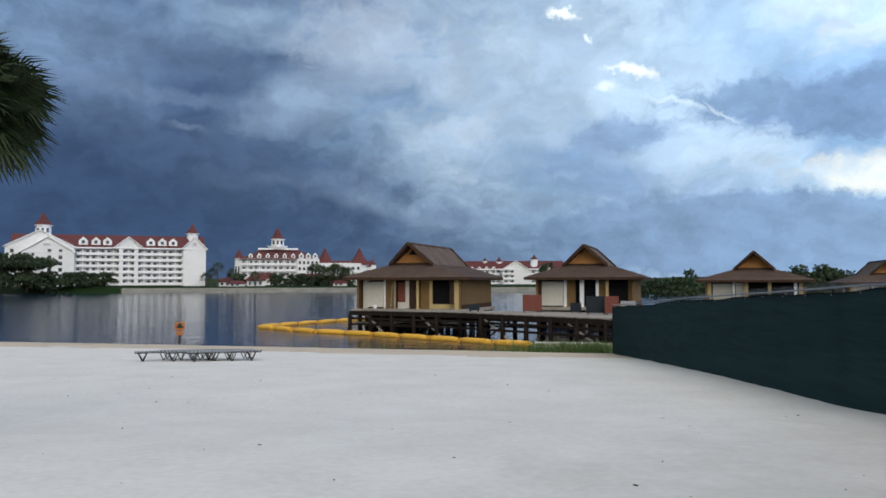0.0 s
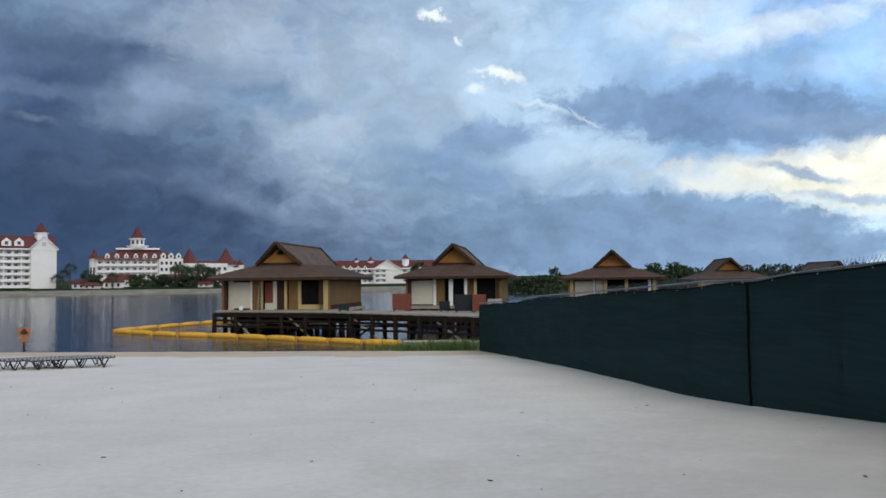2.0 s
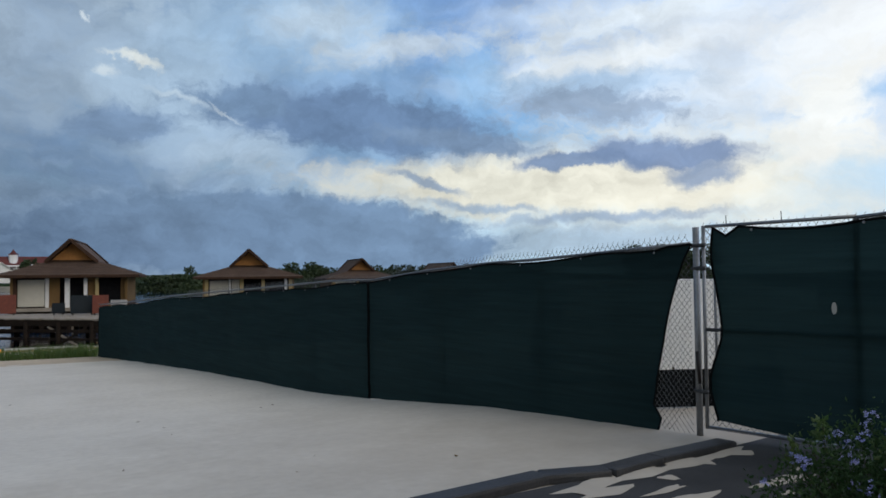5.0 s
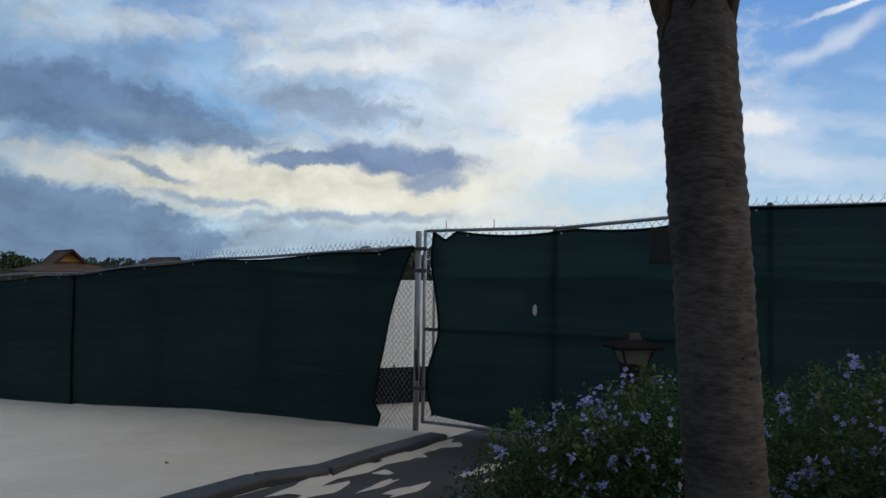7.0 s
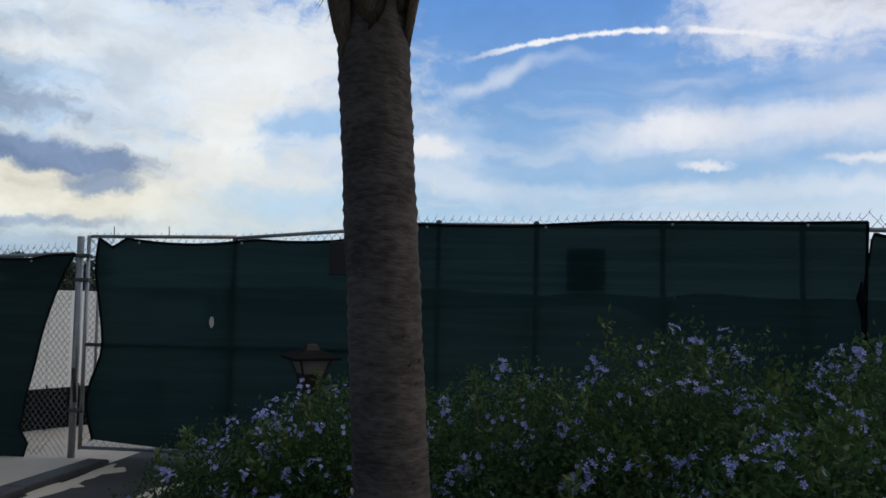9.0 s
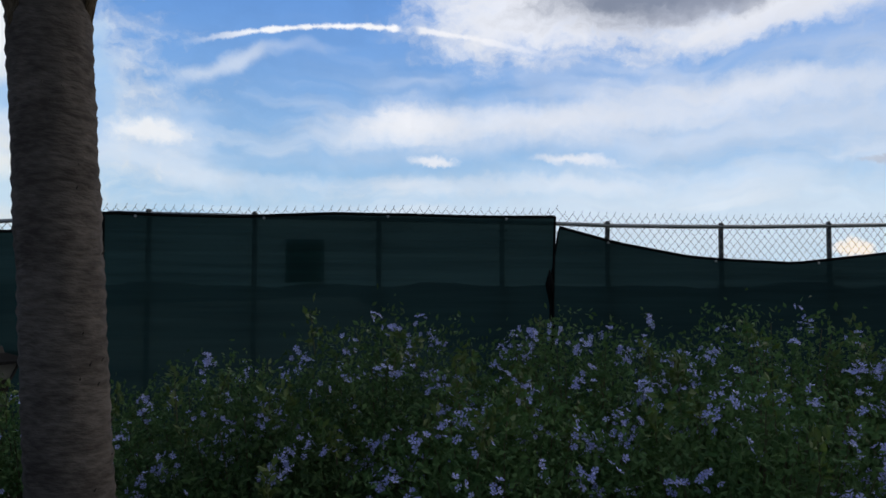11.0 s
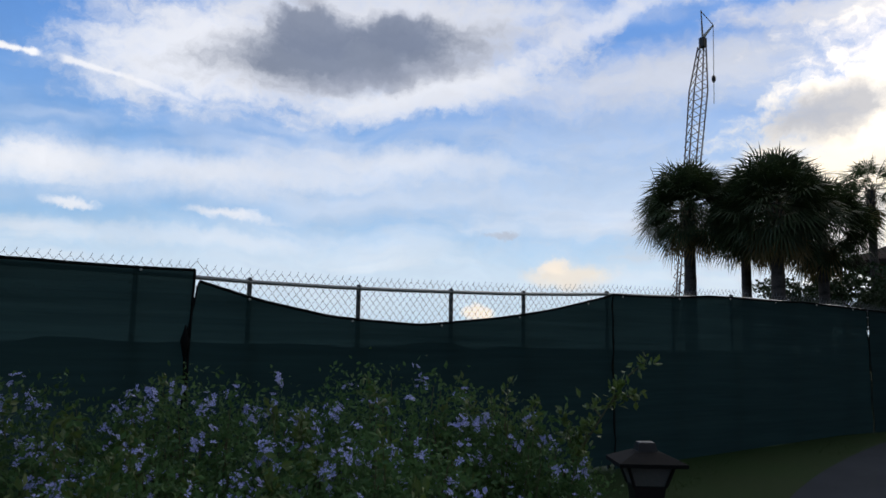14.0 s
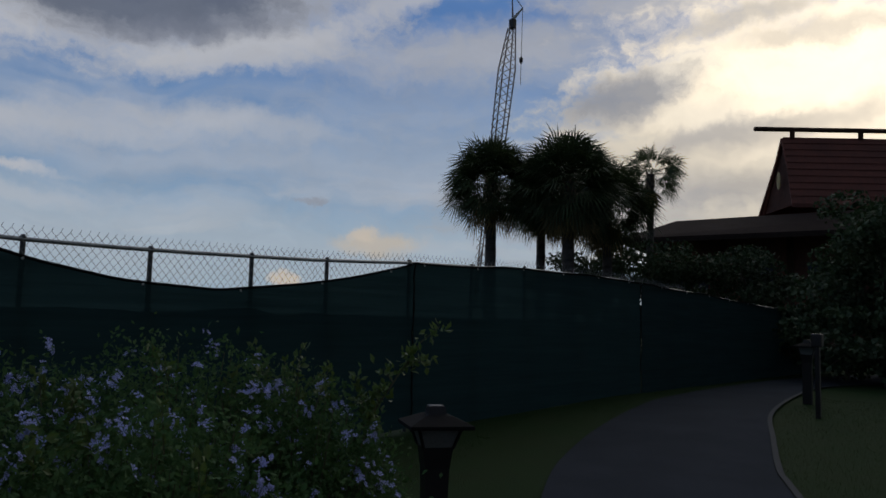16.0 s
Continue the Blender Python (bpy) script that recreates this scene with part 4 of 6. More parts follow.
# what shows through the gap beside the gate
trailer = thing("site_shelter", "white fabric-covered site shelter beyond the gate", "shelter", pose(13.1, 10.1, -0.35, 0, 0, -32))
part("cover", prism(((-2.3, 0.0), (2.3, 0.0), (2.05, 1.72), (1.6, 1.90), (-1.6, 1.90), (-2.05, 1.72)), 3.0, m=Matrix.Translation((0, 0, 0))), FABRIC, trailer)
for x in (-1.4, -0.5, 0.4, 1.3):
    part("seam", box((x, -1.51, 0.9), (0.05, 0.03, 1.75), bevel=0.008), FABRIC, trailer)
part("hem_rail", box((0, -1.53, 0.95), (4.2, 0.03, 0.06), bevel=0.008), FABRIC, trailer)
sf = thing("silt_fence", "low black plastic silt fence on stakes", "fence")
for i in range(5):
    part("panel", box((9.2 + 0.35 * i, 7.2 - 0.2 * i, 0.06), (0.42, 0.02, 0.52), rot=pose(0, 0, 0, 0, 0, -30)), HEM, sf)
    part("stake", rod((9.05 + 0.35 * i, 7.32 - 0.2 * i, -0.4), (9.05 + 0.35 * i, 7.32 - 0.2 * i, 0.36), 0.015, n=6), BARK, sf)

# ---- garden lamps ----
def garden_lamp(m, label):
    ob = thing("garden_lamp", label, "lamp", m, group="post lamps along the garden")
    bm = bmesh.new()
    def ring(w, z):
        return [bm.verts.new((sx * w, sy * w, z)) for sx, sy in ((-1, -1), (1, -1), (1, 1), (-1, 1))]
    def skin(rows):
        rs = [ring(w, z) for w, z in rows]
        for a, b in zip(rs, rs[1:]):
            for i in range(4):
                bm.faces.new((a[i], a[(i + 1) % 4], b[(i + 1) % 4], b[i]))
        bm.faces.new(rs[-1])
        bm.faces.new(rs[0][::-1])
    skin(((0.075, -0.1), (0.075, 0.55), (0.080, 0.72), (0.098, 0.86)))
    part("post", bm, BRONZE, ob)
    bm = bmesh.new()
    skin(((0.094, 0.862), (0.135, 0.985)))
    part("lens", bm, LENS, ob, "frosted glass lens")
    for sx, sy in ((-1, -1), (1, -1), (1, 1), (-1, 1)):
        part("corner_bar", rod((sx * 0.097, sy * 0.097, 0.855), (sx * 0.142, sy * 0.142, 0.99), 0.011, n=6), BRONZE, ob)
    bm = bmesh.new()
    skin(((0.208, 0.985), (0.208, 1.008), (0.085, 1.062), (0.07, 1.066)))
    part("cap", bm, BRONZE_CAP, ob)
    bm = bmesh.new()
    skin(((0.062, 1.066), (0.050, 1.115), (0.046, 1.12)))
    part("finial", bm, BRONZE, ob)
    return ob


E0 = Vector((0.45, -0.2, 0))
def from_eye(a, d, z, turn=0.0):
    return Matrix.Translation(E0) @ at(a, d, z, turn)


lamp = garden_lamp(from_eye(137.4, 5.15, -0.03, 14), "square bronze post lamp with frosted lens beside the flowering shrubs")
l2 = copy_thing(lamp, Matrix.Translation((0.47, 0.07, 0)) @ at(68.95, 7.05, 0.06, 20))
tagged(l2, "square bronze post lamp half hidden by blue-flowered shrubs")
l3 = copy_thing(lamp, pose(5.0, -14.7, 0.34, 0, 0, 10))
tagged(l3, "square bronze post lamp at the far bend of the path")
marker = thing("path_marker", "thin dark post standing in the lawn by the path", "post")
part("stake", box((4.25, -12.8, 0.85), (0.07, 0.07, 1.2), bevel=0.01), BRONZE, marker)
part("head", box((4.25, -12.8, 1.48), (0.16, 0.12, 0.2), bevel=0.02), BRONZE, marker)
# ---- plants ----
def leaf_soup(pts, size, droop, seed, long=2.2):
    """A small folded leaf at each point: four corners about a bent mid-rib."""
    rng = np.random.default_rng(seed)
    n = len(pts)
    d = rng.normal(size=(n, 3))
    d[:, 2] += droop
    d /= np.linalg.norm(d, axis=1)[:, None]
    s = np.cross(d, rng.normal(size=(n, 3)))
    s /= np.linalg.norm(s, axis=1)[:, None]
    w = np.cross(d, s)
    k = (size * rng.uniform(0.6, 1.3, n))[:, None]
    v = np.stack([pts, pts + d * k * 0.5 + s * k / long * 0.55 + w * k * 0.08, pts + d * k, pts + d * k * 0.5 - s * k / long * 0.55 + w * k * 0.08], 1).reshape(-1, 3)
    return v.tolist(), [(4 * i, 4 * i + 1, 4 * i + 2, 4 * i + 3) for i in range(n)]


def flowers(pts, seed):
    """A round head of five-petalled florets at each point."""
    rng = np.random.default_rng(seed)
    vs, fs = [], []
    for p in pts:
        out = Vector((-0.5, 0, 0.75)) + Vector(rng.normal(size=3)) * 0.4
        out.normalize()
        for _ in range(int(rng.integers(3, 9))):
            n = (out + Vector(rng.normal(size=3)) * 0.55).normalized()
            c = Vector(p) + n * 0.035 + Vector(rng.normal(size=3)) * 0.016
            u = n.orthogonal().normalized()
            w = n.cross(u)
            a0 = rng.uniform(0, 6.28)
            for k in range(5):
                a = a0 + 1.2566 * k
                r = 0.0135 * rng.uniform(0.8, 1.2)
                e1 = u * math.cos(a - 0.42) + w * math.sin(a - 0.42)
                e2 = u * math.cos(a + 0.42) + w * math.sin(a + 0.42)
                i = len(vs)
                vs.extend((c - n * 0.004, c + e1 * r, c + (e1 + e2) * 0.5 * r * 1.22 + n * 0.002, c + e2 * r))
                fs.append((i, i + 1, i + 2, i + 3))
    return [tuple(v) for v in vs], fs


def shrub(cx, cy, rx, ry_, top, seed, n_leaf, n_flower, shoots=10, label=""):
    """A mounded shrub: arching stems, leaves in tufts along them, flower heads near the skin."""
    rng = np.random.default_rng(seed)
    ob = thing("plumbago_shrub", label, "shrub", group="blue-flowered shrubs in the bed")
    z0 = ground_z(cx, cy)

    def skin(n, inner=0.75):
        a = rng.uniform(0, 6.2832, n)
        h = rng.uniform(0.03, 1, n) ** 0.8
        r = np.sqrt(np.clip(1 - h ** 2.6, 0, 1)) * (1 + 0.13 * np.sin(3 * a + seed) + 0.08 * np.sin(7 * a + 2 * seed))
        k = rng.uniform(inner, 1.04, n)
        z = h * k * top * (1 + 0.06 * np.sin(4 * a + 3 * seed))
        return np.stack([cx + rx * r * k * np.cos(a), cy + ry_ * r * k * np.sin(a), z0 + z], 1)

    tufts = skin(n_leaf // 5, 0.6)
    base = np.array([cx, cy, z0 - 0.05])
    vs, fs = [], []
    for p in tufts[::5]:
        a = Vector(base + (p - base) * np.array([0.35, 0.35, 0.0]) + np.array([0, 0, 0.05]))
        b = Vector(p)
        mid = (a + b) / 2 + Vector((0, 0, 0.12))
        for s, e, r0, r1 in ((a, mid, 0.006, 0.0045), (mid, b, 0.0045, 0.002)):
            i = len(vs)
            for q, r in ((s, r0), (e, r1)):
                vs.extend(((q.x + r, q.y, q.z), (q.x - r, q.y + r, q.z), (q.x - r, q.y - r, q.z)))
            fs.extend(((i, i + 1, i + 4, i + 3), (i + 1, i + 2, i + 5, i + 4), (i + 2, i, i + 3, i + 5)))
    soup("branchwork", vs, fs, STEM, ob, kind="stuff")
    pts = np.repeat(tufts, 15, 0) + rng.normal(size=(len(tufts) * 15, 3)) * np.array([0.055, 0.055, 0.05])
    soup("foliage", *leaf_soup(pts, 0.033, 0.5, seed + 1), LEAF, ob, kind="stuff")
    # upright young shoots
    sp, st, sf = [], [], []
    tops = skin(shoots * 6, 0.97)
    tops = tops[np.argsort(-tops[:, 2])][:shoots * 2]
    for p in tops[rng.permutation(len(tops))[:shoots]]:
        lean = np.array([rng.normal() * 0.25, rng.normal() * 0.25, 1.0]) * rng.uniform(0.08, 0.20)
        for q in range(30):
            sp.append(p + lean * q / 30 + rng.normal(size=3) * 0.016)
        i = len(st)
        for q, r in ((p - lean * 0.3, 0.003), (p + lean, 0.0012)):
            st.extend(((q[0] + r, q[1], q[2]), (q[0] - r, q[1] + r, q[2]), (q[0] - r, q[1] - r, q[2])))
        sf.extend(((i, i + 1, i + 4, i + 3), (i + 1, i + 2, i + 5, i + 4), (i + 2, i, i + 3, i + 5)))
    soup("young_growth", st, sf, STEM, ob, kind="stuff")
    soup("young_foliage", *leaf_soup(np.array(sp), 0.045, 0.7, seed + 2), LEAF_YOUNG, ob, kind="stuff")
    heads = skin(int(n_flower * 2.1), 0.97)
    soup("blossom", *flowers(heads, seed + 3), FLOWER, ob, kind="stuff")
    return ob


bed_l = dense([(3.9, 3.3), (5.2, 3.3), (6.2, 2.9)], 5)
bed_r = dense([(2.7, -4.0), (4.6, -4.4), (6.6, -3.6)], 5)
structure("planting_bed", ribbon(bed_l, bed_r, 0.02), MULCH, "dark mulched soil under the shrubs", "soil")
blue = "plumbago shrub covered in pale blue flower heads"
SHRUBS = (
    (62.0, 5.0, 0.75, 0.65, 0.85, 5000, 26, blue + ", low at the drive"),
    (69.5, 5.2, 0.9, 0.8, 1.06, 8000, 44, blue + ", crowding a lamp"),
    (80.0, 4.3, 0.8, 0.75, 1.20, 8000, 42, blue + ", behind the palm"),
    (83.5, 3.5, 0.7, 0.7, 1.12, 8000, 50, blue + ", by the palm"),
    (92.0, 3.9, 0.9, 0.9, 1.42, 11000, 75, blue + ", full and tall"),
    (100.0, 3.1, 0.75, 0.7, 1.20, 10000, 70, blue + ", leaning towards the lawn"),
    (106.5, 4.0, 0.95, 0.9, 1.42, 11000, 80, blue + ", tallest of the bed"),
    (117.0, 3.2, 0.8, 0.75, 1.24, 10000, 70, blue + ", wide and dense"),
    (119.5, 4.2, 0.9, 0.9, 1.43, 10000, 66, blue + ", against the fence side"),
    (127.0, 3.9, 0.62, 0.6, 1.27, 7500, 40, blue + ", at the bed's end"),
    (130.2, 4.2, 0.40, 0.40, 1.13, 3500, 20, blue + ", thin beside a lamp"),
)
for i, (a, d, rx, ry_, top, nl, nf, lab) in enumerate(SHRUBS):
    p = E0 + Vector((d * math.sin(radians(a)), d * math.cos(radians(a)), 0))
    shrub(p.x, p.y, rx, ry_, top, 20 + 3 * i, nl, nf, 9, lab)
# one long stray branch above the lamp
stray = thing("stray_branch", "long yellow-green shrub shoot reaching past the lamp", "branch")
random.seed(3)
b0, b1 = from_eye(131.0, 4.1, 0.95).translation, from_eye(136.2, 4.3, 1.52).translation
part("stem", rod(b0, b1, 0.008, 0.003, 6), STEM, stray)
sp = []
for k in range(9):
    q = b0.lerp(b1, 0.25 + 0.75 * k / 8)
    e = q + Vector((random.uniform(-0.12, 0.12), random.uniform(-0.12, 0.12), random.uniform(0.0, 0.12)))
    part("twig", rod(q, e, 0.004, 0.002, 5), STEM, stray)
    for _ in range(26):
        sp.append(tuple(q.lerp(e, random.uniform(0.2, 1.1)) + Vector((random.gauss(0, 0.022), random.gauss(0, 0.022), random.gauss(0, 0.018)))))
soup("foliage", *leaf_soup(np.array(sp), 0.05, 0.5, 9), LEAF_YOUNG, stray, kind="stuff")


def blades(points, tall, seed):
    rng = np.random.default_rng(seed)
    vs, fs = [], []
    for x, y in points:
        z, a, h = ground_z(x, y) - 0.01, rng.uniform(0, 6.28), tall * rng.uniform(0.5, 1.3)
        w = 0.05 * h
        dx, dy = math.cos(a), math.sin(a)
        lx, ly = rng.normal() * 0.35 * h, rng.normal() * 0.35 * h
        i = len(vs)
        vs.extend(((x - dx * w, y - dy * w, z), (x + dx * w, y + dy * w, z), (x + lx, y + ly, z + h)))
        fs.append((i, i + 1, i + 2))
    return vs, fs


rng = np.random.default_rng(8)
pl = [(x, y) for x, y in zip(rng.uniform(2, 7.8, 30000), rng.uniform(-16, -2.5, 30000)) if not (1.45 + 0.0 < (x - (-0.9 - 0.42 * y)) < 4.2 and y > -11)][:20000]


def on_path(x, y):
    for (ax, ay), (bx, by) in zip(path_l, path_r):
        if abs((ay + by) / 2 - y) < 0.45 and bx - 0.06 < x < ax + 0.06:
            return True
    return False


pl = [p for p in pl if not on_path(*p)]
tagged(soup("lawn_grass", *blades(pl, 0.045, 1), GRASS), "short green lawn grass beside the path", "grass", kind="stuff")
ps = []
for x, y in zip(rng.uniform(-9, 8.2, 16000), rng.uniform(36, 45, 16000)):
    e = y + 0.25 * (min(x, 7.9) - 7.9)
    dens = 0.03 + 0.97 * max(0.0, min(1.0, (x - 1.0) / 6)) ** 1.5
    if 39.0 - 2.6 * dens < e < 40.4 and rng.random() < dens:
        ps.append((x, y))
tagged(soup("shore_grass", *blades(ps, 0.55, 2), SHORE_GRASS), "rough green grass along the waterline", "grass", kind="stuff")


# ---- palms ----
def fan_leaf(base, out, up, length, rng, vs, fs, dry=False):
    """A stalk with a pleated fan of narrow leaflets that bend at the tips."""
    roll = rng.uniform(-0.9, 0.9)
    side = out.cross(up).normalized()
    side, up = side * math.cos(roll) + up * math.sin(roll), up * math.cos(roll) - side * math.sin(roll)
    hub = base + out * length * 0.56 - Vector((0, 0, 0.08 * length))
    i = len(vs)
    w = side * 0.016
    vs.extend((base + w, base - w, hub - w * 0.6, hub + w * 0.6))
    fs.append((i, i + 1, i + 2, i + 3))
    n = 25
    for k in range(n):
        a = radians(-118 + 236 * k / (n - 1))
        d = (out * math.cos(a) + side * math.sin(a)).normalized()
        ln = length * (0.56 - 0.14 * abs(a) / 2.0) * rng.uniform(0.86, 1.1)
        ww = d.cross(up).normalized() * 0.017 * (1 + length * 0.3)
        m1 = hub + d * ln * 0.55 + up * 0.04 * length
        tip = hub + d * ln - Vector((0, 0, ln * rng.uniform(0.08, 0.30)))
        i = len(vs)
        vs.extend((hub, m1 + ww, tip, m1 - ww))
        fs.append((i, i + 1, i + 2, i + 3))


def fan_palm(m, tall, radius, leaves, seed, label, trunk_r=0.17, skirt=10, low_limit=-0.55, bend=0.0):
    rng = np.random.default_rng(seed)
    ob = thing("fan_palm", label, "palm tree", m, group="")
    rows, n = [], 18
    for k in range(n + 1):
        h = k / n
        rows.append((trunk_r * (1.15 - 0.25 * h) * (1 + 0.05 * (k % 2)), -0.3 + (tall + 0.3) * h))
    bm = lathe(rows, 12)
    for v in bm.verts:
        v.co.x += bend * (v.co.z / tall) ** 2
    part("trunk", bm, TRUNK, ob, "", True)
    top = Vector((bend, 0, tall))
    vs, fs, dv, df = [], [], [], []
    for k in range(leaves):
        e = math.asin(min(0.99, low_limit + (1.0 - low_limit) * ((k + 0.5) / leaves) ** 0.9))
        a = 2.39996 * k + rng.normal() * 0.25
        out = Vector((math.cos(a) * math.cos(e), math.sin(a) * math.cos(e), math.sin(e)))
        side = out.cross(Vector((0, 0, 1))).normalized()
        up = side.cross(out).normalized()
        fan_leaf(top + out * 0.1, out, up, radius * rng.uniform(0.85, 1.08), rng, vs, fs)
    for k in range(skirt):
        a = rng.uniform(0, 6.28)
        out = Vector((math.cos(a) * 0.45, math.sin(a) * 0.45, -0.9)).normalized()
        side = out.cross(Vector((0, 0, 1))).normalized()
        fan_leaf(top - Vector((0, 0, 0.25)), out, side.cross(out), radius * rng.uniform(0.7, 0.95), rng, dv, df)
    soup("crown", [tuple(v) for v in vs], fs, FROND, ob)
    if skirt:
        soup("dead_fronds", [tuple(v) for v in dv], df, FROND_DRY, ob)
    bm = bmesh.new()
    for k in range(26):
        a, z = 2.4 * k, tall - 0.85 + 0.035 * k
        o = Vector((math.cos(a), math.sin(a), 0))
        rod(Vector((bend * (z / tall) ** 2, 0, z)) + o * trunk_r * 0.85, Vector((bend, 0, z + 0.22)) + o * trunk_r * 1.5, 0.04, 0.015, 5, bm)
    tagged(part("leaf_base_collar", bm, BOOT, ob), kind="stuff")
    return ob


# the near trunk, ringed, with old leaf bases at its head
palm = thing("near_palm", "palm with ringed grey-brown trunk and papery leaf bases", "palm tree")
rows = []
E1 = Matrix.Translation((0.475, 0.06, 0))
T0, T1 = (E1 @ at(76.2, 3.05)).translation, (E1 @ at(72.3, 3.1, 3.1)).translation
nring = 112
bm = bmesh.new()
rings = []
rngp = np.random.default_rng(4)
for k in range(nring + 1):
    h = k / nring
    c = T0.lerp(T1, h) + Vector((0, 0, -0.15 * (1 - h)))
    r = 0.146 - 0.006 * h + 0.03 * math.exp(-h * 9)
    saw = 0.0075 * ((k * 0.5) % 1.0) * 2
    ring = []
    for i in range(40):
        a = 6.28319 * i / 40
        rr = r + saw * (0.6 + 0.8 * noise.noise(Vector((math.cos(a) * 2, math.sin(a) * 2, k * 0.35)))) + 0.006 * noise.noise(Vector((math.cos(a) * 4, math.sin(a) * 4, k * 0.12)))
        ring.append(bm.verts.new(c + Vector((rr * math.cos(a), rr * math.sin(a), 0.012 * noise.noise(Vector((a, k * 0.4, 3)))))))
    rings.append(ring)
for a, b in zip(rings, rings[1:]):
    for i in range(40):
        bm.faces.new((a[i], a[(i + 1) % 40], b[(i + 1) % 40], b[i]))
part("trunk", bm, TRUNK, palm, "", True)
bm = bmesh.new()
for k in range(60):
    h = rngp.uniform(0.05, 0.8)
    a = rngp.uniform(0, 6.28)
    c = T0.lerp(T1, h)
    o = Vector((math.cos(a), math.sin(a), 0))
    rod(c + o * (0.139 - 0.012 * h), c + o * (0.154 - 0.012 * h) + Vector((0, 0, 0.018)), 0.005, 0.001, 4, bm)
tagged(part("bark_fibre", bm, TRUNK, palm), kind="stuff")
head = T0.lerp(T1, 0.865)
for k in range(15):
    a = 2.39996 * k
    o = Vector((math.cos(a), math.sin(a), 0))
    s = Vector((-o.y, o.x, 0))
    z = 0.03 * k
    bm = bmesh.new()
    prof = ((-0.05, 0.015, 0.122), (0.04, 0.06, 0.136), (0.12, 0.078, 0.150), (0.22, 0.085, 0.168), (0.45, 0.06, 0.205), (0.75, 0.035, 0.30))
    vv = []
    for dz, w, off in prof:
        p = head + Vector((0, 0, z + dz - 0.1)) + o * (off + 0.0012 * k)
        vv.append([bm.verts.new(p - s * w), bm.verts.new(p + o * 0.02), bm.verts.new(p + s * w)])
    for p0, p1 in zip(vv, vv[1:]):
        for i in range(2):
            bm.faces.new((p0[i], p0[i + 1], p1[i + 1], p1[i]))
    bmesh.ops.solidify(bm, geom=bm.faces[:], thickness=0.012)
    part("leaf_base", bm, BOOT, palm, "", True)
hang = head + (from_eye(67, 3.1, 0).translation - from_eye(73, 3.1, 0).translation).normalized() * 0.145
part("loose_husk", rod(hang + Vector((0, 0, 0.0)), hang + Vector((-0.02, 0.06, 0.24)), 0.014, 0.006, 6), BOOT, palm)
vs, fs = [], []
rngp = np.random.default_rng(14)
for k in range(26):
    a = 2.39996 * k
    e = radians(8 + 60 * k / 26)
    out = Vector((math.cos(a) * math.cos(e), math.sin(a) * math.cos(e), math.sin(e)))
    side = out.cross(Vector((0, 0, 1))).normalized()
    fan_leaf(T1 + Vector((0, 0, 0.55)), out, side.cross(out), 1.5, rngp, vs, fs)
soup("crown", [tuple(v) for v in vs], fs, FROND, palm)

fan_palm(at(-32.4, 13.0, ground_z(-7, 11)), 4.30 - ground_z(-7, 11), 1.18, 170, 31, "fan palm with green fronds and browned lower skirt on the beach", 0.18, 26, -0.75)
fan_palm(from_eye(140.9, 27, 0.4), 6.1, 1.78, 125, 32, "dark fan palm with round crown behind the fence", 0.19, 6, -0.75)
fan_palm(from_eye(146.6, 26, 0.4), 5.95, 1.92, 140, 33, "tall fan palm with shaggy crown behind the fence", 0.2, 22, -0.9)
fan_palm(from_eye(144.6, 30, 0.4), 6.1, 1.7, 80, 34, "fan palm crowding its neighbours", 0.17, 8, -0.8)
fan_palm(from_eye(149.4, 29, 0.4), 5.7, 1.8, 90, 35, "fan palm half hidden among darker crowns", 0.17, 16, -0.9)
fan_palm(from_eye(152.4, 33, 0.4), 7.5, 1.45, 32, 36, "slender palm with tufted open crown", 0.15, 5, -0.7)
bare = thing("bare_twigs", "leafless twig standing out of a palm crown", "branch")
tw = from_eye(139.6, 27, 6.2).translation
for dx, dz in ((-1.1, 1.9), (-0.7, 1.5), (-0.95, 1.3)):
    part("twig", rod(tw, tw + Vector((-dx * 0.75, -dx * 0.0, dz)), 0.03, 0.008, 5), BARK, bare)


def leafy_tree(m, tall, wide, seed, label, n=2600, crown_low=0.3, size=0.28, name="tree", cat="tree", group=""):
    """Tapered trunk, forking limbs, and leaves in clumps about the limb ends."""
    rng = np.random.default_rng(seed)
    ob = thing(name, label, cat, m, group)
    part("trunk", rod((0, 0, -0.4), (0.04 * tall, 0, tall * 0.55), 0.035 * tall, 0.016 * tall, 9), BARK, ob)
    ends = []
    for k in range(9):
        a = 2.39996 * k + rng.normal() * 0.2
        z0 = tall * rng.uniform(max(0.12, crown_low - 0.1), 0.55)
        h = rng.uniform(crown_low, 0.88)
        r = wide / 2 * math.sqrt(max(0.05, 1 - abs(2 * (h - crown_low) / (1 - crown_low) - 0.85) ** 2)) * rng.uniform(0.6, 0.95)
        e = Vector((r * math.cos(a), r * math.sin(a), h * tall))
        part("limb", rod((0.03 * tall, 0, z0), e, 0.014 * tall, 0.004 * tall, 6), BARK, ob)
        ends.append(e)
    cl = np.array([tuple(e) for e in ends] + [(rng.normal() * wide * 0.2, rng.normal() * wide * 0.2, tall * rng.uniform(crown_low + 0.15, 0.93)) for _ in range(12)])
    pick = rng.integers(0, len(cl), n)
    sp = rng.normal(size=(n, 3))
    sp /= np.linalg.norm(sp, axis=1)[:, None]
    sp *= (rng.uniform(0.3, 1, n) ** 0.5)[:, None] * np.array([wide * 0.19, wide * 0.19, tall * 0.095])
    soup("crown", *leaf_soup(cl[pick] + sp, size, 0.1, seed + 1, 1.5), TREE_LEAF, ob)
    return ob


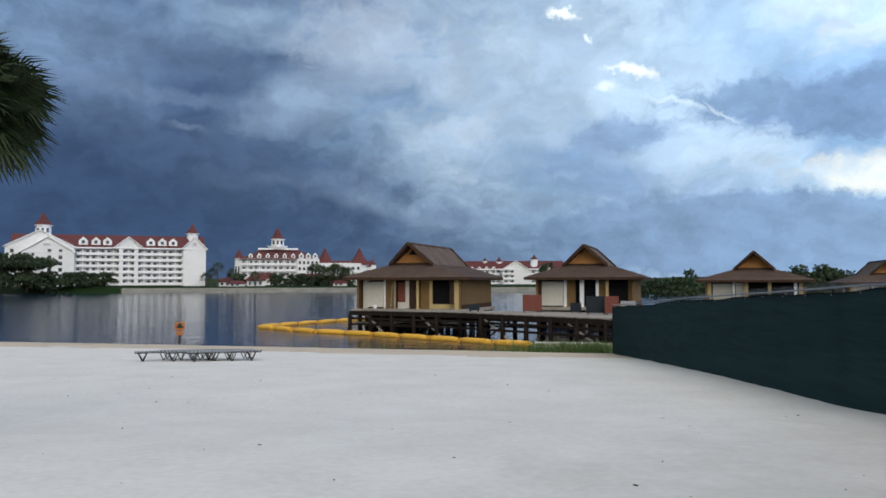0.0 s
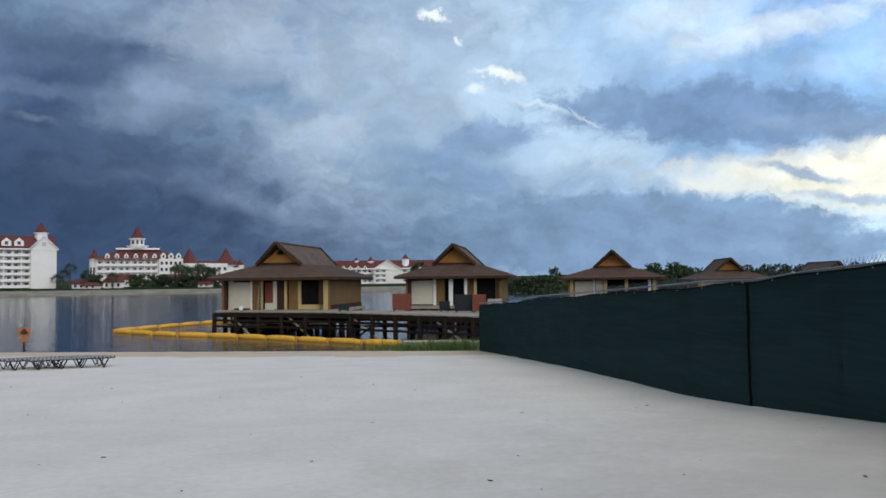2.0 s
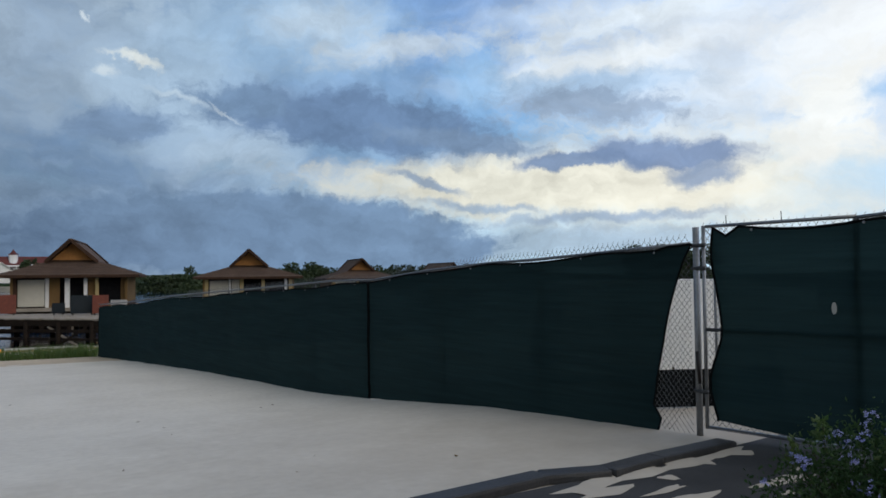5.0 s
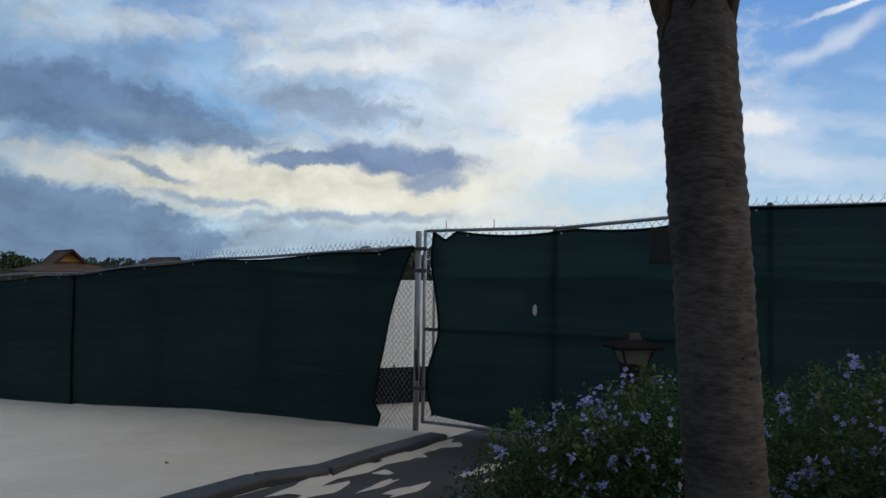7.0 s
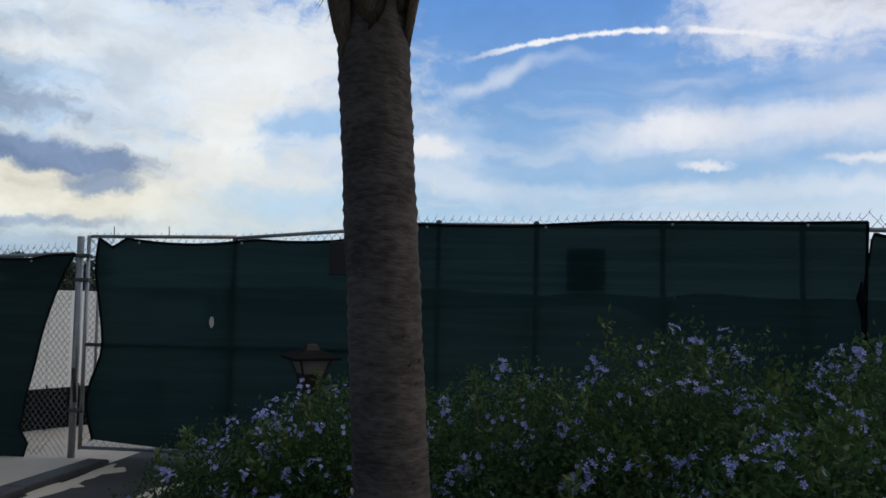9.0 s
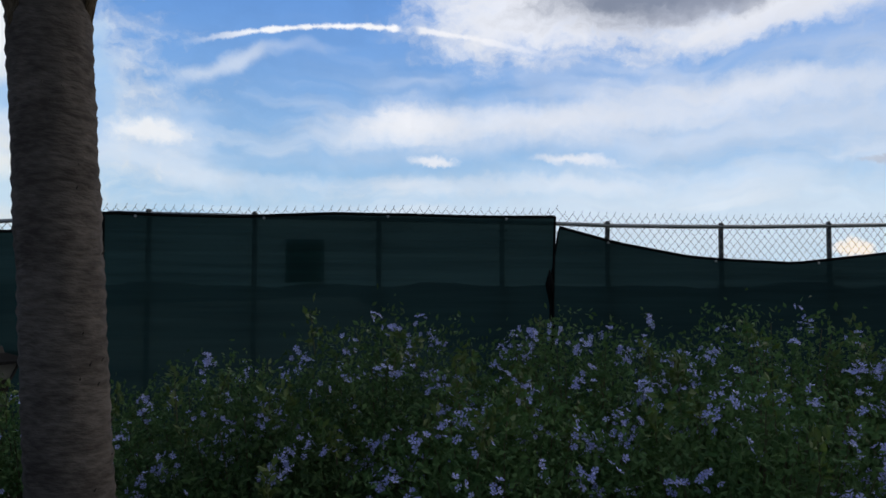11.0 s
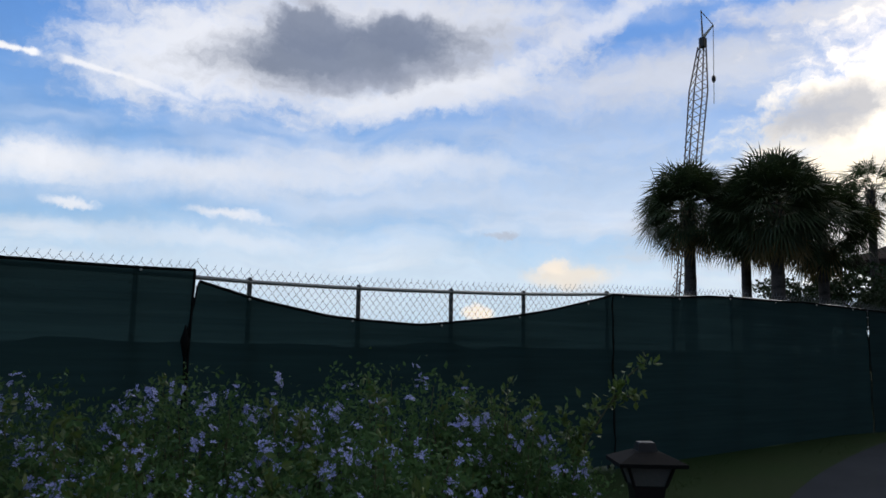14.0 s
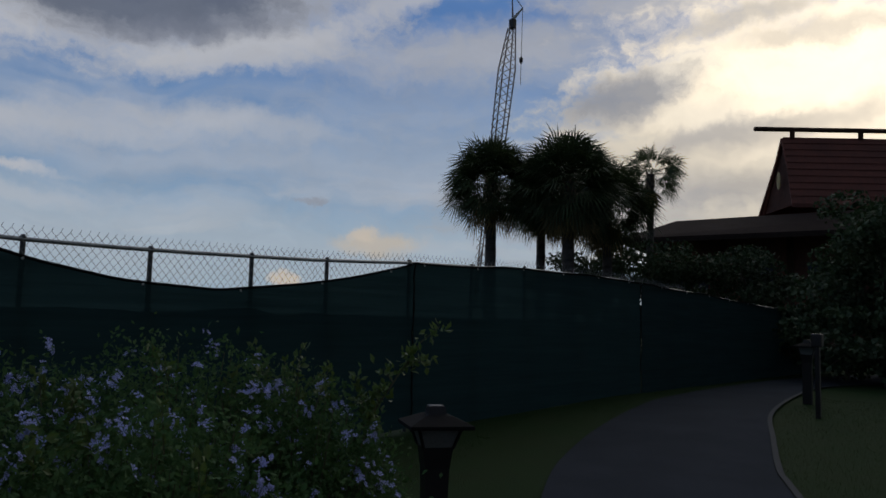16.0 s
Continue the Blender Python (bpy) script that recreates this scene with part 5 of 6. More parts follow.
for a, d, h, w, s in ((152.5, 31, 4.6, 4.6, 1), (155.5, 30, 4.2, 4.4, 2), (158.8, 29, 4.3, 4.2, 3), (148.0, 34, 4.6, 5.0, 4)):
    leafy_tree(from_eye(a, d, 0.4), h, w, 60 + s, "dark broad shrub tree behind the fence by the lodge", 6500, 0.12, 0.15)
leafy_tree(from_eye(167.0, 24, 0.4), 5.0, 4.6, 71, "dense dark tree standing before the lodge", 9000, 0.10, 0.15)
leafy_tree(from_eye(171.0, 22, 0.4), 5.2, 4.6, 72, "dense dark tree at the lawn's edge", 8000, 0.10, 0.15)
for k, (a, d) in enumerate(((160.5, 24.5), (162.5, 23.0), (164.8, 21.5), (167.0, 20.5))):
    leafy_tree(from_eye(a, d, 0.35), 1.9, 2.6, 80 + k, "low dark hedge shrub at the end of the lawn", 1500, 0.05, 0.16, "hedge_shrub", "shrub", "hedge at the lawn's end")
# ---- stilt bungalows ----
def share(name, mesh, parent, loc=(0, 0, 0), rz=0.0, label=""):
    ob = new(name, mesh)
    ob.parent = parent
    ob.matrix_basis = pose(*loc, 0, 0, rz)
    return tagged(ob, label)


SHINGLE_PIECE = finish("shingle_course", box((0, 0, 0), (1, 1, 1)), SHINGLE)


def bungalow(m, W, front, label, D=8.6, ridge=(0.35, 8.6)):
    ob = thing("stilt_bungalow", label, "bungalow", m, group="stilt bungalows over the lake")
    h, e, ze = W / 2, 0.8, 2.42
    gw, zg, za = 1.62, 3.42, 4.98
    part("floor", box((0, D / 2, -0.12), (W + 0.5, D + 0.6, 0.24)), DECK, ob)
    part("side_wall", box((-h + 0.09, D / 2, 1.25), (0.18, D, 2.5)), TAN, ob)
    part("side_wall", box((h - 0.09, D / 2, 1.25), (0.18, D, 2.5)), TAN, ob)
    part("base_board", box((h + 0.03, D / 2, 0.17), (0.07, D - 0.2, 0.34)), TIMBER, ob)
    part("back_wall", box((0, D - 0.09, 1.25), (W - 0.36, 0.18, 2.5)), TAN, ob)
    part("front_frame", box((0, 0.10, 2.32), (W, 0.2, 0.36)), TIMBER, ob)
    # sheet behind the bays, with the room's shade in its colour
    part("inner_shade_sheet", box((0, 2.4, 1.2), (W - 0.4, 0.1, 2.4)), DARK_GAP, ob)
    for x0, x1, z0, z1, mat, name in front:
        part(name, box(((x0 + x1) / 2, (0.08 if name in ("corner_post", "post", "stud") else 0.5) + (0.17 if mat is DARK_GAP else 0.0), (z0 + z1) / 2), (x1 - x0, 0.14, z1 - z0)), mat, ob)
    # roof: low skirt on four sides, steep gablet above
    y0, y1 = ridge[0] + 0.85, ridge[1] - 0.85
    E = ((-h - e, -e, ze), (h + e, -e, ze), (h + e, D + e, ze), (-h - e, D + e, ze))
    I = ((-gw, y0, zg), (gw, y0, zg), (gw, y1, zg), (-gw, y1, zg))
    for k in range(4):
        j = (k + 1) % 4
        sk = part("roof_skirt", slab((E[k], E[j], I[j], I[k]), 0.14), SHINGLE, ob)
        for c in range(1, 8):
            t = c / 8
            a, b = Vector(E[k]).lerp(Vector(I[k]), t), Vector(E[j]).lerp(Vector(I[j]), t)
            q = (b - a)
            o = part("shingle_course", SHINGLE_PIECE, SHINGLE, sk)
            up = (Vector(I[k]) - Vector(E[k])).normalized()
            o.matrix_basis = Matrix.Translation((a + b) / 2 + Vector((0, 0, 0.012))) @ q.to_track_quat("X", "Z").to_matrix().to_4x4() @ Matrix.Diagonal((q.length, 0.10, 0.03, 1))
        a, b = Vector(E[k]), Vector(E[j])
        q = b - a
        part("fascia", box((a + b) / 2 + Vector((0, 0, -0.13)), (q.length + 0.04, 0.07, 0.2), rot=q.to_track_quat("X", "Z").to_matrix().to_4x4()), TIMBER, ob)
    for s in (-1, 1):
        c = ((0, ridge[0] - 0.25, za), (0, ridge[1] + 0.25, za), (s * (gw + 0.12), y1 + 0.35, zg - 0.05), (s * (gw + 0.12), y0 - 0.45, zg - 0.05))
        part("gable_roof", slab(c if s < 0 else c[::-1], 0.12), SHINGLE, ob)
        for ya, yb in ((ridge[0] - 0.28, y0 - 0.48), (ridge[1] + 0.28, y1 + 0.38)):
            a, b = Vector((0, ya, za - 0.02)), Vector((s * (gw + 0.16), yb, zg - 0.08))
            q = b - a
            part("barge_board", box((a + b) / 2, (q.length, 0.09, 0.24), rot=q.to_track_quat("X", "Z").to_matrix().to_4x4()), TIMBER, ob)
    part("ridge_cap", box((0, (ridge[0] + ridge[1]) / 2, za + 0.02), (0.24, ridge[1] - ridge[0] + 0.6, 0.09)), SHINGLE, ob)
    for y in (y0 - 0.05, y1 + 0.0):
        part("gable_panel", prism(((-gw + 0.1, zg - 0.02), (gw - 0.1, zg - 0.02), (0, za - 0.22)), 0.08, m=Matrix.Translation((0, y, 0))), OCHRE, ob)
    if W > 8 and ridge[1] > 10:
        # the vent's shade is painted on as a near-black triangle
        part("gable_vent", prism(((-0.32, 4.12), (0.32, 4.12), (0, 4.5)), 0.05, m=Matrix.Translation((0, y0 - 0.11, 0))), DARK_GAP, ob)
    part("gable_sill", box((0, y0 - 0.12, zg + 0.02), (2 * gw, 0.16, 0.12)), TIMBER, ob)
    # piles
    pile = finish("post", rod((0, 0, -2.6), (0, 0, -0.24), 0.17, n=9), PILE, True)
    for i in range(9):
        for j in range(6):
            share("post", pile, ob, (-h + 0.2 + (W - 0.4) * i / 8 + 0.15 * math.sin(3 * i + 5 * j), 0.2 + (D - 0.4) * j / 5, 0))
    for j in range(4):
        part("cross_beam", box((0, 0.2 + (D - 0.4) * j / 3, -0.38), (W + 0.3, 0.24, 0.3)), PILE, ob)
    part("waler", box((0, 0.0, -1.05), (W, 0.09, 0.16)), DECK, ob)
    # added near-black boards fill in the shade under the floor
    for j in range(1, 5):
        part("waler", box((0, D * j / 5, -0.8), (W, 0.1, 0.5)), PILE, ob)
    for k in range(14):
        part("batten", box((-h + 1.4 + k * 0.52, 0.42, -1.05), (0.09 + 0.05 * (k % 3), 0.06, 1.2)), DECK if k % 2 else PILE, ob)
    return ob


f1 = ((-4.2, -3.85, 0, 2.15, TIMBER, "corner_post"), (-3.85, -3.45, 0, 2.15, WRAP, "jamb"), (-3.45, -2.15, 0.12, 2.05, WRAP, "wrapped_panel"), (-2.12, -1.98, 0, 2.15, WHITE_TRIM, "jamb"),
      (-1.98, -1.15, 0, 2.15, TAN, "wall_panel"), (-1.12, -1.02, 0, 2.15, CREAM, "stud"), (-0.98, -0.35, 0.5, 2.0, PLY, "plywood_panel"), (-0.98, -0.35, 0, 0.5, WRAP, "wall_panel"), (-0.35, -0.05, 0.05, 2.1, WRAP, "jamb"),
      (-0.05, 0.68, 0, 2.1, TIMBER, "wall_panel"), (0.68, 0.86, 0, 2.15, CREAM, "stud"), (0.86, 1.58, 0, 2.15, TAN, "wall_panel"), (1.58, 3.66, 0.02, 0.36, CREAM, "window_frame"), (1.58, 1.80, 0.36, 2.1, CREAM, "window_frame"),
      (1.8, 3.45, 0.36, 1.98, DARK_GAP, "window_opening"), (3.3, 3.64, 0.36, 2.15, TIMBER, "post"), (3.66, 4.05, 0, 2.15, CREAM, "stud"), (4.05, 4.2, 0, 2.15, TIMBER, "corner_post"))
f2 = ((-3.9, -3.5, 0, 2.15, TIMBER, "corner_post"), (-3.5, -1.75, 0.1, 2.05, WRAP, "wrapped_panel"), (-1.7, -1.45, 0, 2.15, WHITE_TRIM, "jamb"), (-1.45, -0.75, 0, 2.15, TAN, "wall_panel"), (-0.75, -0.4, 0.3, 2.0, DARK_GAP, "window_opening"),
      (-0.35, -0.02, 0, 2.15, WHITE_TRIM, "stud"), (0.0, 0.9, 0, 2.0, DARK_GAP, "door_opening"), (0.92, 1.15, 0, 2.15, WHITE_TRIM, "stud"), (1.15, 1.7, 0, 2.15, TAN, "wall_panel"), (1.7, 1.92, 0, 2.15, CREAM, "stud"),
      (1.92, 3.4, 0.3, 2.0, DARK_GAP, "window_opening"), (1.92, 3.4, 0, 0.3, TAN, "wall_panel"), (3.4, 3.9, 0, 2.15, TAN, "wall_panel"))
f3 = ((-4.2, -3.7, 0, 2.15, CREAM, "corner_post"), (-3.6, -1.9, 0, 2.05, WRAP, "wrapped_panel"), (-1.85, -1.65, 0, 2.15, WHITE_TRIM, "stud"), (-1.6, -0.9, 0, 2.1, WRAP, "wrapped_panel"), (-0.85, -0.5, 0, 2.15, CREAM, "stud"),
      (-0.4, 1.1, 0.4, 1.95, DARK_GAP, "window_opening"), (1.15, 1.45, 0, 2.15, CREAM, "stud"), (1.5, 3.3, 0.3, 1.9, DARK_GAP, "window_opening"), (3.3, 3.55, 0, 2.15, WHITE_TRIM, "stud"), (3.7, 4.2, 0, 2.15, CREAM, "corner_post"))
B1 = at(-2.6, 58.5, -0.28, -21.0)
bungalow(B1, 8.4, f1, "stilt bungalow under construction, wall wrap and ochre gable showing", ridge=(0.3, 10.2))
B2 = at(10.3, 63.0, -0.28, -7.4)
bungalow(B2, 7.8, f2, "stilt bungalow under construction with open dark bays", ridge=(0.35, 8.4))
bungalow(at(21.85, 76, -0.5, -1.0), 8.4, f3, "stilt bungalow with cream posts and ochre gable", ridge=(0.35, 8.4))
bungalow(at(29.9, 104, -0.75, 13.0), 8.4, f3, "distant stilt bungalow with brown shingle roof", ridge=(0.35, 9.0))
bungalow(at(36.6, 125, -1.0, 28.0), 8.4, f3, "distant stilt bungalow, only its ridge above the fence", ridge=(0.35, 9.0))
ladder = thing("ladder", "pale wooden step ladder leaning on the bungalow", "ladder", B1)
for x in (-1.25, -0.95):
    part("rail", rod((x, -0.35, 0.0), (x, 0.0, 2.0), 0.03, n=6), DECK, ladder)
for k in range(6):
    part("rung", rod((-1.25, -0.3 + 0.05 * k, 0.3 + 0.28 * k), (-0.95, -0.3 + 0.05 * k, 0.3 + 0.28 * k), 0.022, n=6), DECK, ladder)
bucket = thing("bucket", "small white bucket on the bungalow deck", "bucket", B1)
part("body", lathe(((0.13, 0.0), (0.16, 0.3), (0.17, 0.31)), 12, m=Matrix.Translation((-2.55, -0.3, 0.0))), WHITE_TRIM, bucket)

# ---- boardwalk before the bungalows ----
pier = thing("boardwalk", "weathered grey boardwalk on dark piles over the lake", "boardwalk")
edge_f = [(-7.0, 58.4), (1.2, 52.9), (10.4, 41.6)]
edge_b = [(-5.8, 60.2), (3.2, 55.2), (17.5, 47.0)]
plank = finish("plank", box((0, 0, 0), (1, 1, 1)), DECK)
pile = finish("post", rod((0, 0, -2.6), (0, 0, -0.5), 0.16, n=9), PILE, True)
for (fa, fb), (ba, bb) in zip(zip(edge_f, edge_f[1:]), zip(edge_b, edge_b[1:])):
    fa, fb, ba, bb = (Vector((*v, -0.34)) for v in (fa, fb, ba, bb))
    n = int((fb - fa).length / 0.32)
    for k in range(n):
        t = (k + 0.5) / n
        a, b = fa.lerp(fb, t), ba.lerp(bb, t)
        q = b - a
        o = part("plank", plank, DECK, pier)
        o.matrix_basis = Matrix.Translation((a + b) / 2 + Vector((0, 0, 0.012 * math.sin(k * 2.3)))) @ q.to_track_quat("X", "Z").to_matrix().to_4x4() @ Matrix.Diagonal((q.length, 0.295, 0.07, 1))
    for a, b, off in ((fa, fb, 0.12), (ba, bb, -0.12)):
        q = b - a
        for dz, hh in ((-0.22, 0.3), (-0.62, 0.16), (-1.05, 0.14)):
            part("stringer", box((a + b) / 2 + Vector((0, off, dz)), (q.length, 0.14, hh), rot=q.to_track_quat("X", "Z").to_matrix().to_4x4()), PILE, pier)
        m = int(q.length / 1.9)
        for k in range(m + 1):
            p = a.lerp(b, k / m)
            share("post", pile, pier, (p.x, p.y + off * 1.4, 0))
    for k in (1, 4):
        a, b = fa.lerp(fb, k / 6), fa.lerp(fb, (k + 1) / 6)
        part("brace", rod(a + Vector((0, 0.1, -1.7)), b + Vector((0, 0.1, -0.4)), 0.07, n=6), PILE, pier)
        part("brace", rod(a + Vector((0, 0.2, -0.4)), b + Vector((0, 0.2, -1.7)), 0.07, n=6), DECK, pier)


def site_panel(a, d, w, h, mat, label):
    ob = thing("barrier_panel", label, "barrier", at(a, d, -0.30), group="barrier panels on the boardwalk")
    part("sheet", box((0, 0, h / 2 + 0.08), (w, 0.06, h), bevel=0.01), mat, ob)
    for x in (-w / 2 + 0.12, w / 2 - 0.12):
        part("foot", box((x, 0, 0.05), (0.09, 0.5, 0.1)), PILE, ob)


site_panel(6.55, 52.4, 1.28, 1.10, PLY, "rust-red plywood barrier panel on the boardwalk")
site_panel(11.15, 49.5, 1.25, 1.05, TARP, "slate-grey barrier panel on the boardwalk")
site_panel(12.25, 49.0, 0.85, 1.05, PLY, "narrow rust-red barrier panel on the boardwalk")
site_panel(9.7, 51.0, 0.7, 0.6, TARP, "low dark barrier panel on the boardwalk")
site_panel(13.4, 49.2, 0.9, 0.75, STRAP, "pale grey barrier panel on the boardwalk")
site_panel(2.3, 53.6, 0.75, 0.42, TARP, "small grey crate panel on the boardwalk")
raft = thing("work_raft", "flat cream work raft moored by the grass", "raft", at(9.6, 44.5, WATER_Z))
part("hull", box((0, 0, 0.12), (4.6, 1.2, 0.34), bevel=0.06), WRAP, raft)
part("rub_rail", box((0, -0.61, 0.22), (4.6, 0.05, 0.08)), CREAM, raft)

# ---- floating boom ----
boom = thing("floating_boom", "yellow floating turbidity boom of linked fabric floats", "boom")
fl = bmesh.new()
lathe(((0.05, -1.32), (0.20, -1.18), (0.25, -0.9), (0.26, 0), (0.25, 0.9), (0.20, 1.18), (0.05, 1.32)), 10, fl, pose(0, 0, 0.06, 0, 90, 0) @ Matrix.Diagonal((0.85, 1, 1, 1)))
flo = finish("float", fl, YELLOW, True)
line = [(5.2, 44.9), (3.0, 46.6), (0.56, 49.0), (-3.2, 52.7), (-6.7, 55.8), (-10.4, 58.6), (-15.1, 63.9)]
back = [(-15.1, 63.9), (-12.6, 69.5), (-9.2, 75.5), (-5.0, 82.0)]
for L in (line, back):
    P = dense(L, 12)
    acc, last = 0.0, Vector((*P[0], 0))
    for q in P[1:]:
        q = Vector((*q, 0))
        if (q - last).length >= 2.55:
            d = q - last
            c = (q + last) / 2
            share("float", flo, boom, (c.x, c.y, WATER_Z + 0.03), math.degrees(math.atan2(d.y, d.x)) + 3 * math.sin(c.x * 5))
            part("joint", box((q.x, q.y, WATER_Z + 0.08), (0.16, 0.3, 0.34), rot=pose(0, 0, 0, 0, 0, math.degrees(math.atan2(d.y, d.x)))), YELLOW, boom)
            last = q

# ---- loungers, sign ----
def lounger(x, y, rz, label):
    z = ground_z(x, y)
    ob = thing("sun_lounger", label, "lounger", pose(x, y, z, 0, 0, rz), group="bare loungers on the beach")
    for sy in (-0.31, 0.31):
        part("side_rail", rod((-0.98, sy, 0.33), (0.98, sy, 0.33), 0.022, n=7), BRONZE, ob)
        for sx in (-0.7, 0.62):
            part("leg", rod((sx - 0.16, sy, 0.33), (sx, sy, 0.0), 0.018, n=6), BRONZE, ob)
            part("leg", rod((sx + 0.16, sy, 0.33), (sx, sy, 0.0), 0.018, n=6), BRONZE, ob)
    for k in range(15):
        part("strap", box((-0.9 + 0.128 * k, 0, 0.345), (0.085, 0.64, 0.012)), STRAP, ob)
    return ob


for k, (dx, dy, r, lab) in enumerate(((-1.3, -0.25, 4, "folded flat"), (-0.75, 0.5, -9, "pushed among others"), (-0.25, -0.1, 8, "tangled with others"), (0.2, 0.75, -7, "pushed against another"), (0.6, -0.35, 3, "set low"), (0.95, 0.4, 10, "turned askew"), (1.25, 0.05, -4, "at the row's end"))):
    lounger(-9.0 + dx, 28.9 + dy, 17 + r, "strap sun lounger with dark metal frame, " + lab)
post = thing("water_sign", "small orange warning sign on a post in the lake", "sign", at(-18.7, 50.5, WATER_Z))
part("post", rod((0, 0, -0.6), (0, 0, 1.0), 0.05, n=8), TIMBER, post)
bd = part("board", box((0, -0.05, 1.05), (0.62, 0.05, 0.5), bevel=0.01), SIGN, post)
part("mark", prism(((-0.24, 0.95), (0, 0.88), (0.24, 0.95), (0, 1.25)), 0.01, m=Matrix.Translation((0, -0.09, 0.02))), BLACK_PRINT, bd)
part("lower_board", box((0, -0.05, 0.62), (0.42, 0.05, 0.26)), SIGN, post)

# ---- far shore ----
def bank(rows, a0, a1, step):
    """A strip of ground that curves round the lake: rows of (distance, height)."""
    bm = bmesh.new()
    n = int((a1 - a0) / step)
    g = []
    for d, z in rows:
        row = []
        for k in range(n + 1):
            a = a0 + (a1 - a0) * k / n
            w = 1.6 * noise.noise(Vector((a * 0.35, d * 0.01, 0))) + 0.8 * noise.noise(Vector((a * 1.4, 5, 0)))
            row.append(bm.verts.new(((d + w) * math.sin(radians(a)), (d + w) * math.cos(radians(a)), z)))
        g.append(row)
    for p, q in zip(g, g[1:]):
        for k in range(n):
            bm.faces.new((p[k], p[k + 1], q[k + 1], q[k]))
    return bm


structure("far_shore", bank(((324, -2.8), (329, -1.5), (335, 0.5), (430, 1.0), (900, 2.0)), -80, 80, 0.5), LAWN, "low far bank of dark lawn round the lake", "shore")
structure("far_beach", bank(((325.2, -2.05), (328.4, -1.35), (332.5, -0.1)), -22.5, 14, 0.25), FAR_SAND, "strip of pale sand along the far bank", "beach")


def gable_roof(parent, x0, x1, y0, y1, ze, zr, over=0.8, label="", hip=0.0):
    ym = (y0 + y1) / 2
    a, b = x0 - over, x1 + over
    for s, yy in ((-1, y0 - over), (1, y1 + over)):
        c = ((a, yy, ze), (b, yy, ze), (b - hip, ym, zr), (a + hip, ym, zr))
        part("roof", slab(c if s < 0 else c[::-1], 0.3), RED_ROOF, parent)
    for xx, xi in ((a, a + hip), (b, b - hip)):
        bm = bmesh.new()
        v = [bm.verts.new(c) for c in ((xx, y0 - over, ze), (xx, y1 + over, ze), (xi, ym, zr))]
        bm.faces.new(v)
        bmesh.ops.solidify(bm, geom=bm.faces[:], thickness=0.2)
        part("roof_end", bm, RED_ROOF if hip else WHITE_WALL, parent)


PANE_MESH = {}


def pane(parent, x, y, z, w, h):
    key = (round(w, 2), round(h, 2))
    if key not in PANE_MESH:
        PANE_MESH[key] = finish("window_pane", box((0, 0, 0), (w, 0.12, h)), PANE)
    share("window_pane", PANE_MESH[key], parent, (x, y, z))


def verandas(parent, x0, x1, y, z0, floors, fh, bays, deep=1.5):
    """Storeys of recessed balconies: back wall greyed to carry the shade, with panes, floor slabs, piers and rails."""
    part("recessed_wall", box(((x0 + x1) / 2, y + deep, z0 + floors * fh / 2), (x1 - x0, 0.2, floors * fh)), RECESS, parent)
    bw = (x1 - x0) / bays
    pier_mesh = finish("pier", box((0, 0, 0), (0.5, deep, floors * fh)), WHITE_TRIM)
    rail = finish("balcony_rail", box((0, 0, 0), (bw - 0.5, 0.1, 0.85)), WHITE_TRIM)
    for f in range(floors + 1):
        part("floor_slab", box(((x0 + x1) / 2, y + deep / 2 - 0.1, z0 + f * fh), (x1 - x0, deep + 0.2, 0.42)), WHITE_TRIM, parent)
    for b in range(bays + 1):
        share("pier", pier_mesh, parent, (x0 + b * bw, y + deep / 2, z0 + floors * fh / 2))
    for f in range(floors):
        for b in range(bays):
            xc = x0 + (b + 0.5) * bw
            share("balcony_rail", rail, parent, (xc, y + 0.05, z0 + f * fh + 0.62))
            pane(parent, xc + bw * 0.1 * (1 if b % 2 else -1), y + deep - 0.12, z0 + f * fh + 1.3, bw * 0.36, 1.35)


def dormer(parent, x, y, z, w=3.4, h=3.6):
    d = part("dormer", prism(((x - w / 2, z), (x + w / 2, z), (x + w / 2, z + h * 0.55), (x, z + h), (x - w / 2, z + h * 0.55)), 3.0, m=Matrix.Translation((0, y, 0))), WHITE_WALL, parent)
    part("dormer_pane", box((x, y - 0.05, z + h * 0.36), (w * 0.34, 0.14, h * 0.4)), PANE, d)


def turret(parent, x, y, z, r, wall, cone, panes=True):
    t = part("turret", lathe(((r, z), (r, z + wall), (r * 1.2, z + wall), (r * 1.2, z + wall + 0.4)), 8, m=Matrix.Translation((x, y, 0))), WHITE_TRIM, parent)
    part("turret_roof", lathe(((r * 1.25, z + wall + 0.4), (r * 0.55, z + wall + cone * 0.5), (0.08, z + wall + cone)), 8, m=Matrix.Translation((x, y, 0))), RED_ROOF, t)
    if panes:
        for k in (-1, 0, 1):
            part("turret_pane", box((x + k * r * 0.6, y - r * (0.98 if k == 0 else 0.78), z + wall * 0.5), (r * 0.3, 0.2, wall * 0.45)), PANE, t)


